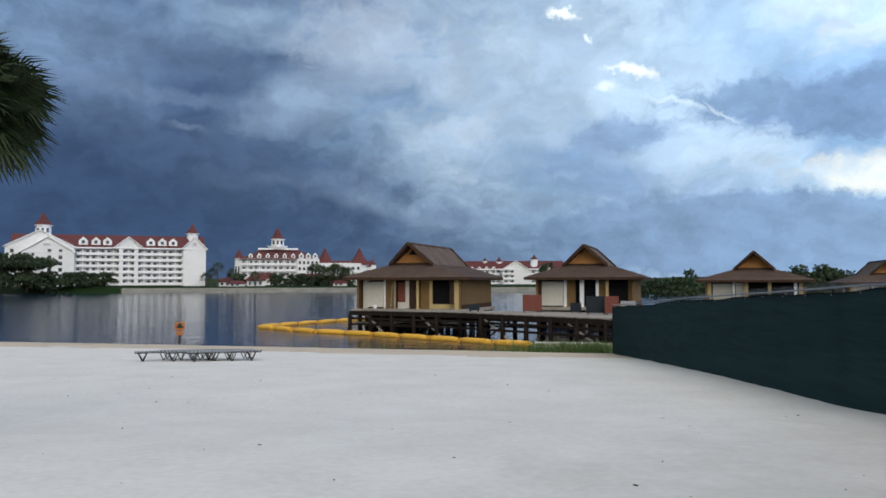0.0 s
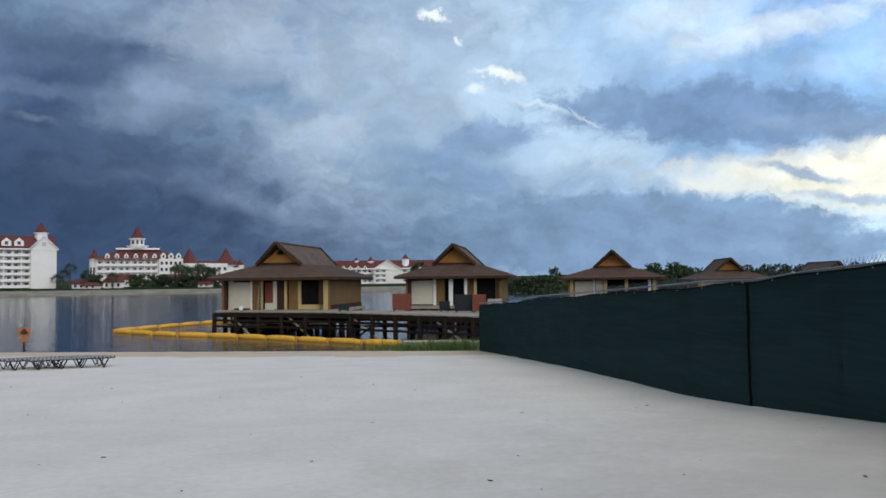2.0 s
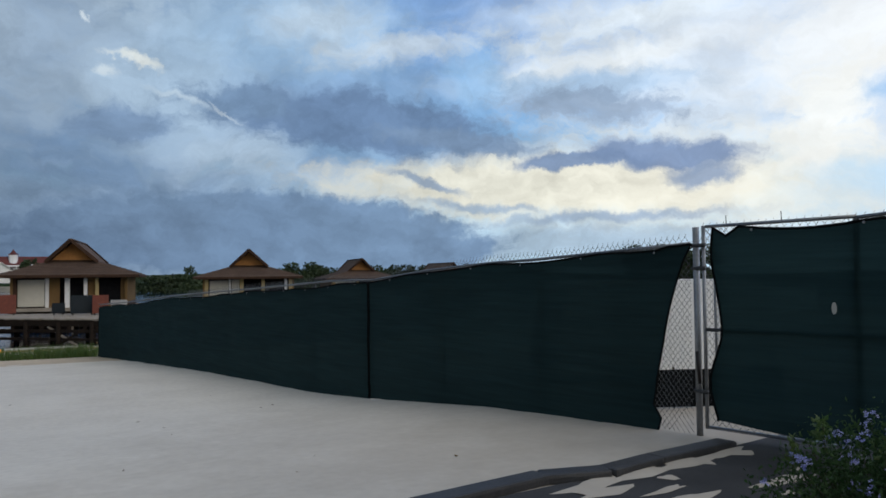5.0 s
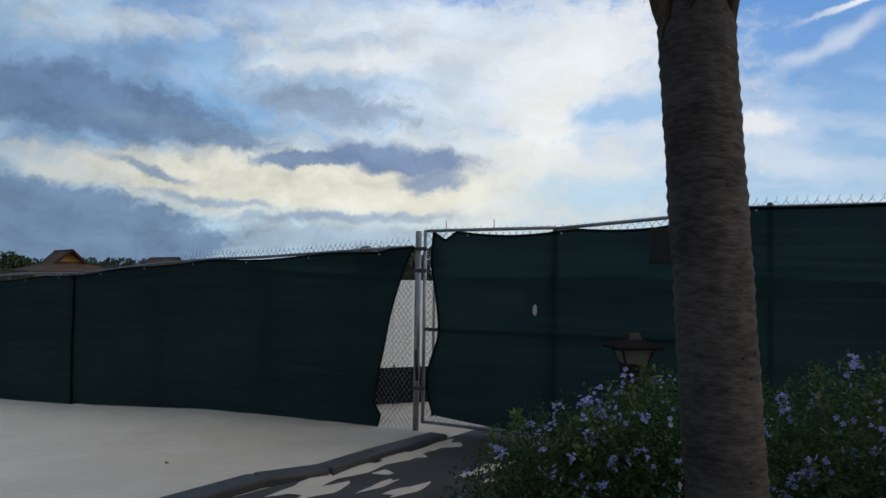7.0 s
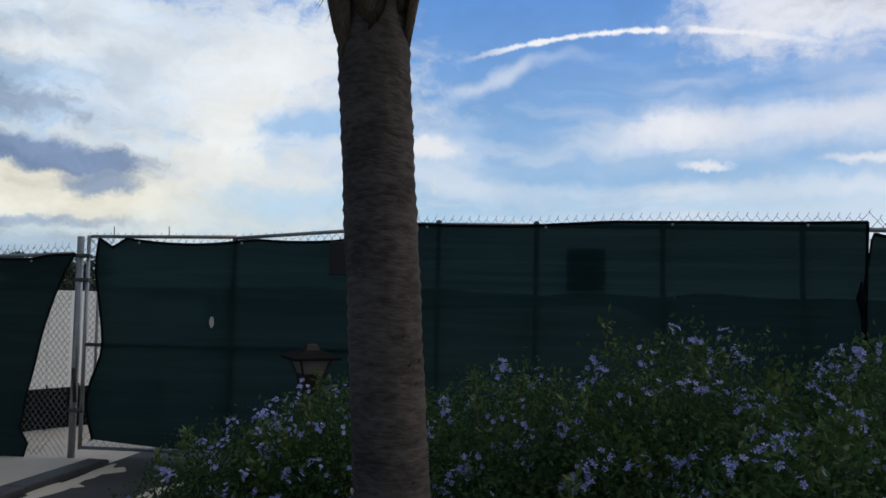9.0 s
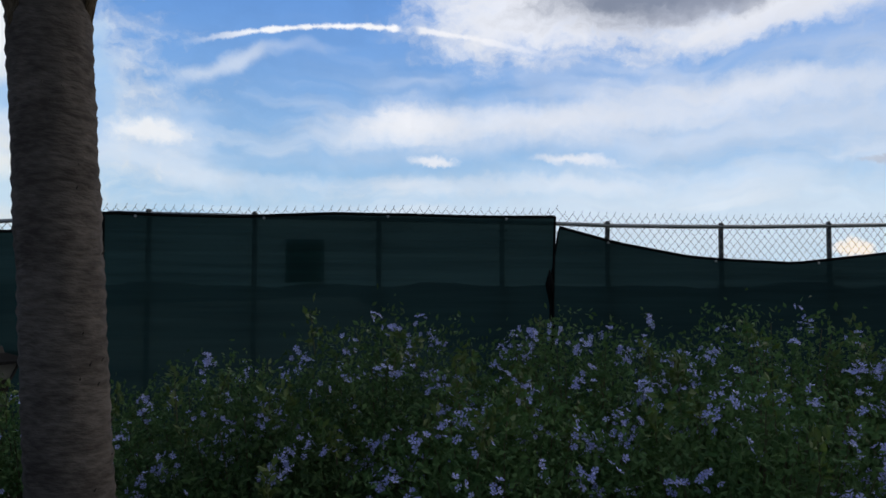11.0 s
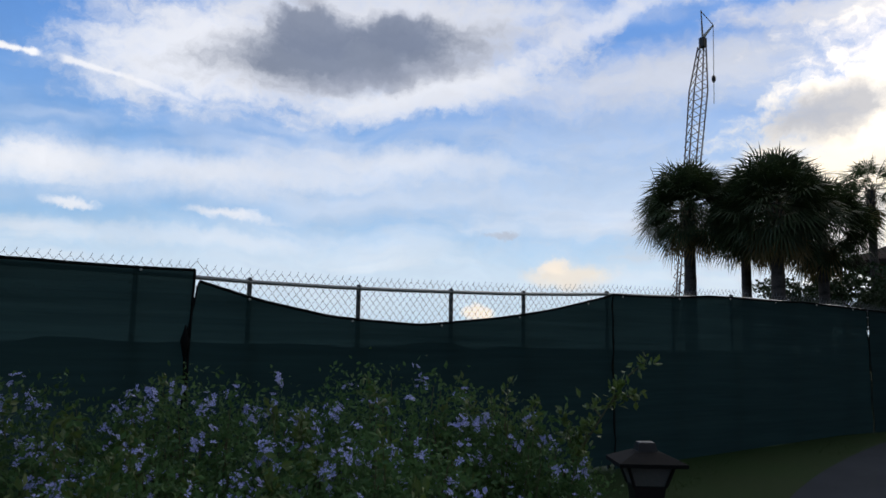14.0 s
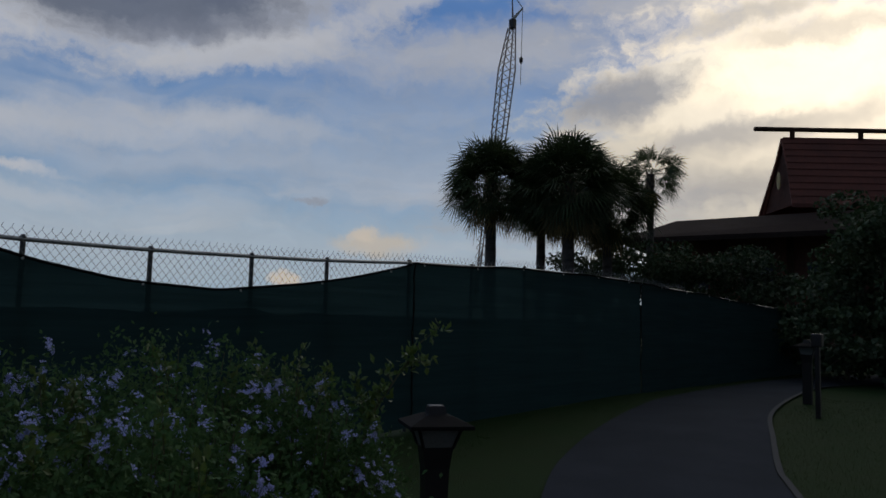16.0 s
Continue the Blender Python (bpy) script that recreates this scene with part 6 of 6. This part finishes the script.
def gabled_front(parent, x0, x1, y, z0, zw, zp, deep=6):
    part("gabled_wall", prism(((x0, z0), (x1, z0), (x1, zw), ((x0 + x1) / 2, zp), (x0, zw)), deep, m=Matrix.Translation((0, y, 0))), WHITE_WALL, parent)
    for s in (-1, 1):
        a, b = Vector(((x0 + x1) / 2, y + deep / 2 - 0.3, zp + 0.2)), Vector(((x0 + x1) / 2 + s * ((x1 - x0) / 2 + 0.8), y + deep / 2 - 0.3, zw - 0.3))
        q = b - a
        part("verge", box((a + b) / 2, (q.length, deep + 0.8, 0.35), rot=q.to_track_quat("X", "Z").to_matrix().to_4x4()), WHITE_TRIM, parent)
    part("gable_band", box(((x0 + x1) / 2, y - 0.1, zw - 0.2), (x1 - x0 + 0.8, 0.3, 0.4)), WHITE_TRIM, parent)


# white wing across the lake
A = thing("hotel_wing", "long white lakeside hotel wing with red shingle roof", "hotel", at(-22, 352, 0.9) @ Matrix.Diagonal((1, 1, 0.915, 1)))
gable_roof(A, -44, 29.5, 1, 17, 17.3, 23.6, 1.0)
verandas(A, -21, -3.5, 0, 0.4, 6, 2.75, 6)
verandas(A, 2.5, 21.2, 0, 0.4, 6, 2.75, 6)
verandas(A, -3.2, 2.2, -0.8, 0.4, 6, 2.75, 2)
part("end_wall", box((-7, 14, 8.5), (74, 6, 17)), WHITE_WALL, A)
for x in (-3.5, 2.5):
    part("pilaster", box((x, -0.9, 8.5), (1.6, 1.0, 17.0)), WHITE_TRIM, A)
part("cornice", box((-0.5, -0.3, 17.2), (42, 0.9, 0.6)), WHITE_TRIM, A)
gabled_front(A, -5.8, 4.8, -1.2, 17.0, 17.4, 22.2, 5)
gabled_front(A, 21.3, 30.5, -2.0, -0.2, 17.2, 22.8, 16)
gabled_front(A, -46, -21.2, -3.0, -0.2, 17.5, 24.5, 16)
gabled_front(A, -40, -21.0, -4.5, -0.2, 15.0, 21.5, 4)
for f in range(6):
    for x in (-43.5, -30, -26):
        pane(A, x, -4.6 if x > -40 else -3.1, 1.6 + 2.75 * f, 1.3, 1.6)
    part("side_window", box((30.6, 2 + 0, 1.8 + 2.75 * f), (0.12, 1.4, 1.5)), PANE, A)
# vents take the same grey as painted shade
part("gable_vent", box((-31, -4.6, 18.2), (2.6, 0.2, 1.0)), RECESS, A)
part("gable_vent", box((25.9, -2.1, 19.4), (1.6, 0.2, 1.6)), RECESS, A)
for x in (-18, -13.2, -8.8, 8.2, 12.8, 17.2):
    dormer(A, x, 1.0, 18.6)
turret(A, -33.5, 8, 23.0, 3.0, 4.2, 6.4)
turret(A, 25.6, 8, 21.5, 2.4, 3.2, 5.4, False)

# main hotel house with its cupola
Bh = thing("hotel_main_house", "white hotel main house with red mansard and tall cupola", "hotel", at(-12.3, 400, 0.9))
gable_roof(Bh, -16, 22, 0, 22, 13.2, 18.4, 0.8, hip=11)
verandas(Bh, -16, 11, -0.4, 4.0, 3, 3.05, 9, 1.2)
part("ground_storey", box((-2, 4, 2), (30, 8, 4)), WHITE_WALL, Bh)
for k in range(11):
    pane(Bh, -14.5 + 2.5 * k, -0.08, 1.9, 1.1, 2.4)
part("body", box((2, 13, 6.5), (40, 18, 13)), WHITE_WALL, Bh)
part("bay_wing", box((17, 2.5, 6.7), (11, 8, 13.4)), WHITE_WALL, Bh)
for f in range(4):
    for k in range(5):
        pane(Bh, 12.8 + 2.1 * k, -1.55, 2.0 + 3.1 * f, 1.1, 1.5)
part("long_wing", box((33, 6, 5.6), (22, 10, 11.2)), WHITE_WALL, Bh)
for f in range(3):
    for k in range(8):
        pane(Bh, 24.4 + 2.6 * k, 0.95, 2.2 + 3.2 * f, 1.3, 1.5)
part("roof_deck", box((2, 11, 18.6), (20, 6, 0.9)), WHITE_TRIM, Bh)
for k in range(6):
    dormer(Bh, -11.5 + 4.2 * k, 0.6, 13.6, 2.0, 2.6)
turret(Bh, -17.2, 3, -0.5, 2.2, 13.6, 5.2)
for x in (13.5, 17, 20.5):
    dormer(Bh, x, -1.2, 13.5, 2.4, 3.0)
cup = part("cupola", lathe(((4.6, 18.7), (4.6, 19.73), (5.2, 19.73), (5.2, 20.17), (3.2, 20.17), (3.2, 23.4), (3.8, 23.4), (3.8, 23.84)), 8, m=Matrix.Translation((1.8, 11, 0))), WHITE_TRIM, Bh)
for k in (-1, 0, 1):
    part("cupola_pane", box((1.8 + 2.0 * k, 7.75 if k == 0 else 8.3, 21.93), (1.0, 0.2, 2.0)), PANE, cup)
part("cupola_roof", lathe(((3.8, 23.84), (2.4, 25.31), (1.9, 26.49), (0.1, 30.02)), 8, m=Matrix.Translation((1.8, 11, 0))), RED_ROOF, cup)
part("portico_roof", slab(((-10, -5, 3.6), (2, -5, 3.6), (0, 0, 6.2), (-8, 0, 6.2)), 0.3), RED_ROOF, Bh)
part("portico_wall", box((-4, -2.3, 1.8), (10, 4, 3.6)), WHITE_WALL, Bh)
part("bay_roof", slab(((10, -5, 4.4), (25, -5, 4.4), (23, -1, 6.0), (12, -1, 6.0)), 0.3), RED_ROOF, Bh)
for k in range(6):
    part("bay_column", rod((11 + 2.6 * k, -4.6, 0), (11 + 2.6 * k, -4.6, 4.2), 0.3, n=8), WHITE_TRIM, Bh)
C = thing("hotel_east_wing", "white hotel wing with pointed red turret roofs", "hotel", at(-7.2, 410, 0.9) @ Matrix.Diagonal((1, 1, 0.88, 1)))
part("body", box((0, 6, 5.6), (27, 10, 11.2)), WHITE_WALL, C)
gable_roof(C, -13, 13, 1, 11, 11.0, 14.6, 0.6)
for x, r in ((-10.5, 4.4), (7.5, 4.6)):
    turret(C, x, 3, 0, r, 11.5, 10.8)
turret(C, 14.5, 4, 0, 1.9, 11.6, 3.8)
for f in range(3):
    for k in range(9):
        pane(C, -11.6 + 2.9 * k, 0.95, 2.0 + 3.1 * f, 1.3, 1.5)
for k in range(5):
    dormer(C, -5 + 2.6 * k, 0.2, 11.2, 1.8, 2.2)
Dh = thing("hotel_north_wing", "white gabled hotel wing behind the bungalows", "hotel", at(4.8, 430, 0.9) @ Matrix.Diagonal((1, 1, 0.88, 1)))
part("body", box((2, 8, 5), (54, 10, 10)), WHITE_WALL, Dh)
gable_roof(Dh, -26, 30, 3, 13, 8.9, 15.0, 0.7)
gabled_front(Dh, -3.5, 12, -2, 0, 9.0, 14.6, 12)
verandas(Dh, -25, -3.8, 1.6, 0.3, 3, 3.0, 7, 1.2)
verandas(Dh, -2.5, 3.5, -3.2, 0.3, 3, 3.0, 2, 1.2)
verandas(Dh, 12.5, 29, 1.6, 0.3, 3, 3.0, 5, 1.2)
for x in (-20, -16, -12, -8, 18, 22):
    dormer(Dh, x, 2.6, 9.4, 1.7, 2.1)
turret(Dh, -13, 8, 12, 1.4, 2.6, 2.6, False)
turret(Dh, -5, 8, 12, 1.8, 2.2, 3.4, False)
turret(Dh, 14.5, 6, 11, 2.0, 4.4, 3.6, False)
for a, d, w, h, rise in ((-15.6, 346, 6, 2.2, 1.6), (-14.85, 338, 6.5, 1.3, 1.2), (-7.55, 345, 6, 1.5, 1.3), (-13.55, 348, 7.5, 2.7, 2.5)):
    ob = thing("lake_pavilion", "small white lakeside pavilion with red hip roof", "pavilion", at(a, d, 0.5), group="pavilions on the far bank")
    part("wall", box((0, 2.5, h / 2), (w, 5, h)), WHITE_WALL, ob)
    gable_roof(ob, -w / 2, w / 2, 0, 5, h, h + rise, 0.7, hip=w * 0.32)
    for k in range(int(w / 2.2)):
        pane(ob, -w / 2 + 1.2 + 2.2 * k, -0.02, h * 0.5, 1.0, h * 0.5)

# far trees and palms
t0 = leafy_tree(at(-28.2, 322, -0.8), 13.5, 17, 101, "dark dense oak on the far bank", 3800, 0.12, 1.1, "shore_tree", "tree", "trees on the far bank")
for a, d in ((-29.6, 320), (-31.0, 326), (-27.0, 330)):
    copy_thing(t0, at(a, d, -0.9 - (6.5 if a > -28 else 0), a * 37))
t1 = leafy_tree(at(-24.6, 336, 0.3), 6.0, 10, 102, "dark rounded shrub tree on the far bank", 1800, 0.08, 0.8, "shore_tree", "tree", "trees on the far bank")
for a, d in ((-23.9, 337), (-25.5, 335), (-14.9, 352), (-10.7, 380), (-12.0, 372)):
    copy_thing(t1, at(a, d, 0.3, a * 53))
t2 = leafy_tree(at(25.6, 240, -4.2), 10.5, 13, 103, "green tree in the wood beyond the bungalows", 2600, 0.12, 0.8, "wood_tree", "tree", "wood beyond the bungalows")
for a, d, z in ((14.8, 236, -8.0), (16.0, 232, -7.8), (17.0, 236, -7.4), (18.4, 238, -8.0), (19.4, 250, -8.2), (24.4, 250, -5.6), (26.6, 245, -5.0), (28.0, 240, -6.0), (29.2, 250, -5.6), (30.4, 250, -5.2), (32.5, 250, -5), (35, 250, -5), (38, 250, -5), (41, 250, -5), (50.6, 200, -1.6), (52.0, 205, -1.6), (53.4, 200, -1.6)):
    copy_thing(t2, at(a, d, z, a * 71))
leafy_tree(at(17.7, 240, -2.6), 8.4, 5.5, 107, "tall narrow tree in the wood beyond the bungalows", 1500, 0.1, 0.6, "wood_tree", "tree", "wood beyond the bungalows")
t3 = leafy_tree(at(7.6, 345, 0.4), 10, 7, 104, "narrow dark tree on the far bank", 1500, 0.1, 0.8, "shore_tree", "tree", "trees on the far bank")
fp = fan_palm(at(-16.2, 340, 0.4), 8.0, 3.0, 26, 105, "far palm on the hotel shore", 0.3, 0, -0.5)
tagged(fp, group="palms on the hotel shore")
for k in range(18):
    a = -9.6 + 0.16 * k + 0.1 * math.sin(k * 5)
    copy_thing(fp, at(a, 355 + 8 * math.sin(k * 3), -0.6 + 1.2 * math.sin(k * 7), 40 * k))
for a in (-17.0, -15.2, -13.6, -16.6):
    copy_thing(fp, at(a, 345, -3.0 + math.sin(a * 9), 10))
for a in (-9.3, -8.6, -7.9, -7.4):
    copy_thing(t1, at(a, 352, -0.8, a * 31))
bm = bmesh.new()
prism(((-600, -3), (600, -3), (600, 4.5), (400, 7), (250, 5), (100, 8), (0, 6), (-150, 8), (-300, 5), (-450, 7), (-600, 4)), 20, bm, pose(180, 700, 0))
tagged(part("backdrop", bm, TREE_LEAF), "dark far line of woods behind the lake", "woods", kind="structure")

bm = bmesh.new()
line_top = [(-160 + 4 * k, 1.9 + 1.3 * noise.noise(Vector((k * 0.35, 2.0, 0))) + 0.9 * noise.noise(Vector((k * 1.3, 7.0, 0)))) for k in range(81)]
prism([(-160, -3), (160, -3)] + line_top[::-1], 12, bm, pose(130, -60, 0, 0, 0, 70))
tagged(part("backdrop", bm, TREE_LEAF), "low dark far line of woods beyond the work site", "woods", kind="structure")

# ---- crane ----
crane = thing("crawler_crane", "tall lattice boom crane behind the palms", "crane")
c0, c1 = from_eye(139.95, 120, 2.0).translation, from_eye(142.2, 122, 50.3).translation
ax = (c1 - c0).normalized()
sx = ax.cross(Vector((0, 0, 1))).normalized()
sy = ax.cross(sx)
def chord(t, i):
    w = (1.05 if t < 0.82 else 1.05 - (t - 0.82) * 3.9) * min(1, 0.35 + t * 5)
    return c0.lerp(c1, t) + sx * w * (1 if i in (0, 3) else -1) + sy * w * (1 if i < 2 else -1)
N = 34
for i in range(4):
    for a, b in ((0.0, 0.82), (0.82, 0.97)):
        part("chord", rod(chord(a if a else 0.03, i), chord(b, i), 0.11, n=5), CRANE, crane)
lac = bmesh.new()
for k in range(N):
    for i in range(4):
        rod(chord(0.03 + 0.94 * k / N, i), chord(0.03 + 0.94 * (k + 1) / N, (i + 1) % 4), 0.055, n=4, bm=lac)
tagged(part("lacing", lac, CRANE, crane), kind="stuff")
part("head", box(c1 + Vector((0, 0, -0.8)), (0.9, 0.9, 1.6), bevel=0.1), BRONZE, crane)
part("mast", rod(c1 + Vector((0, 0, 0)), c1 + Vector((0.2, 0, 4.6)) , 0.18, 0.08, 6), CRANE, crane)
jb = from_eye(142.95, 122, 52.2).translation
part("jib_tip", rod(c1, jb, 0.3, 0.12, 6), CRANE_WHITE, crane)
part("stay", rod(c1 + Vector((0.2, 0, 4.4)), jb, 0.07, n=5), CRANE, crane)
part("hoist_rope", rod(jb, from_eye(142.86, 122, 39.5).translation, 0.05, n=5), CRANE, crane)
part("hook_block", lathe(((0.1, -0.6), (0.3, -0.2), (0.3, 0.3), (0.1, 0.6)), 8, m=from_eye(142.88, 122, 43.5)), BRONZE, crane)
for k in range(3):
    part("pendant", rod(c0 + Vector((0.8 + 0.7 * k, 0.8, -1.5)), c0.lerp(c1, 0.25) + Vector((0.4, 0, 0)), 0.035, n=4), CRANE, crane)

# ---- lodge ----
lodge = thing("lodge", "dark longhouse lodge with steep red-brown roof and ridge pole", "lodge", from_eye(163, 45, 0.4, 0))
W0 = Matrix.Rotation(radians(24), 4, "Z")
def lp(x, y, z):
    return W0 @ Vector((x, y, z))
x0, hw = -2.0, 2.1
zt, zb = 11.4, 7.5
for s in (-1, 1):
    c = [lp(x0 + 0.5, 0, zt), lp(16, 0, zt), lp(16, s * hw * 1.05, zb), lp(x0, s * hw * 1.05, zb)]
    rf = part("steep_roof", slab(c if s > 0 else c[::-1], 0.2), LODGE_ROOF, lodge)
    for k in range(1, 10):
        t = k / 10
        a, b = c[0].lerp(c[3], t), c[1].lerp(c[2], t)
        q = b - a
        o = part("shingle_course", box((0, 0, 0), (q.length, 0.05, 0.008)), LODGE_ROOF, rf)
        o.matrix_basis = Matrix.Translation((a + b) / 2 + Vector((0, 0, 0.03))) @ q.to_track_quat("X", "Z").to_matrix().to_4x4()
bm = bmesh.new()
v = [bm.verts.new(lp(*p)) for p in ((x0 + 0.3, -hw, zb), (x0 + 0.3, hw, zb), (x0 + 0.6, 0, zt - 0.2))]
bm.faces.new(v)
bmesh.ops.solidify(bm, geom=bm.faces[:], thickness=0.15)
part("gable_end", bm, LODGE_WALL, lodge)
for s in (-1, 1):
    part("gable_trim", rod(lp(x0 + 0.25, s * hw * 0.98, zb), lp(x0 + 0.45, 0, zt - 0.1), 0.07, n=6), PLY, lodge)
part("gable_emblem", lathe(((0.22, 0), (0.24, 0.05), (0.1, 0.07)), 8, m=Matrix.Translation(lp(x0 + 0.2, -0.2, 9.0)) @ pose(0, 0, 0, 0, -90, 24) @ Matrix.Diagonal((2.0, 1, 1, 1))), CREAM, lodge)
part("ridge_pole", rod(lp(x0 - 1.0, 0, zt + 0.42), lp(16, 0, zt + 0.42), 0.13, n=8), TIMBER, lodge)
for x in (x0 + 1.0, x0 + 4.6, x0 + 8.2):
    part("ridge_strut", box(lp(x, 0, zt + 0.16), (0.25, 0.25, 0.5)), TIMBER, lodge)
ev = ((-8.6, -6.5, 5.5), (16, -6.5, 6.0), (16, 8, 6.0), (-8.6, 8, 5.5))
iv = ((-6.6, -2.6, 6.8), (14, -2.6, 7.5), (14, 4, 7.5), (-6.6, 4, 6.8))
for k in range(4):
    j = (k + 1) % 4
    part("low_roof", slab((ev[k], ev[j], iv[j], iv[k]), 0.25), LOW_SHINGLE, lodge)
part("roof_deck", slab(iv, 0.2), TIMBER, lodge)
for c, s in (((3.5, -4.2, 3.0), (22, 0.3, 6.0)), ((-7.4, 0.8, 2.85), (0.3, 9.7, 5.7)), ((3.5, 6.0, 3.0), (22, 0.3, 6.0)), ((14.5, 0.8, 3.0), (0.3, 9.7, 6.0))):
    part("wall", box(c, s), LODGE_WALL, lodge)
for k in range(7):
    part("wall_post", box((-7 + 3 * k, -4.45, 3.0), (0.3, 0.25, 6.0)), TIMBER, lodge)
    part("lodge_window", box((-5.5 + 3 * k, -4.38, 3.6), (1.5, 0.1, 1.6)), PANE, lodge)
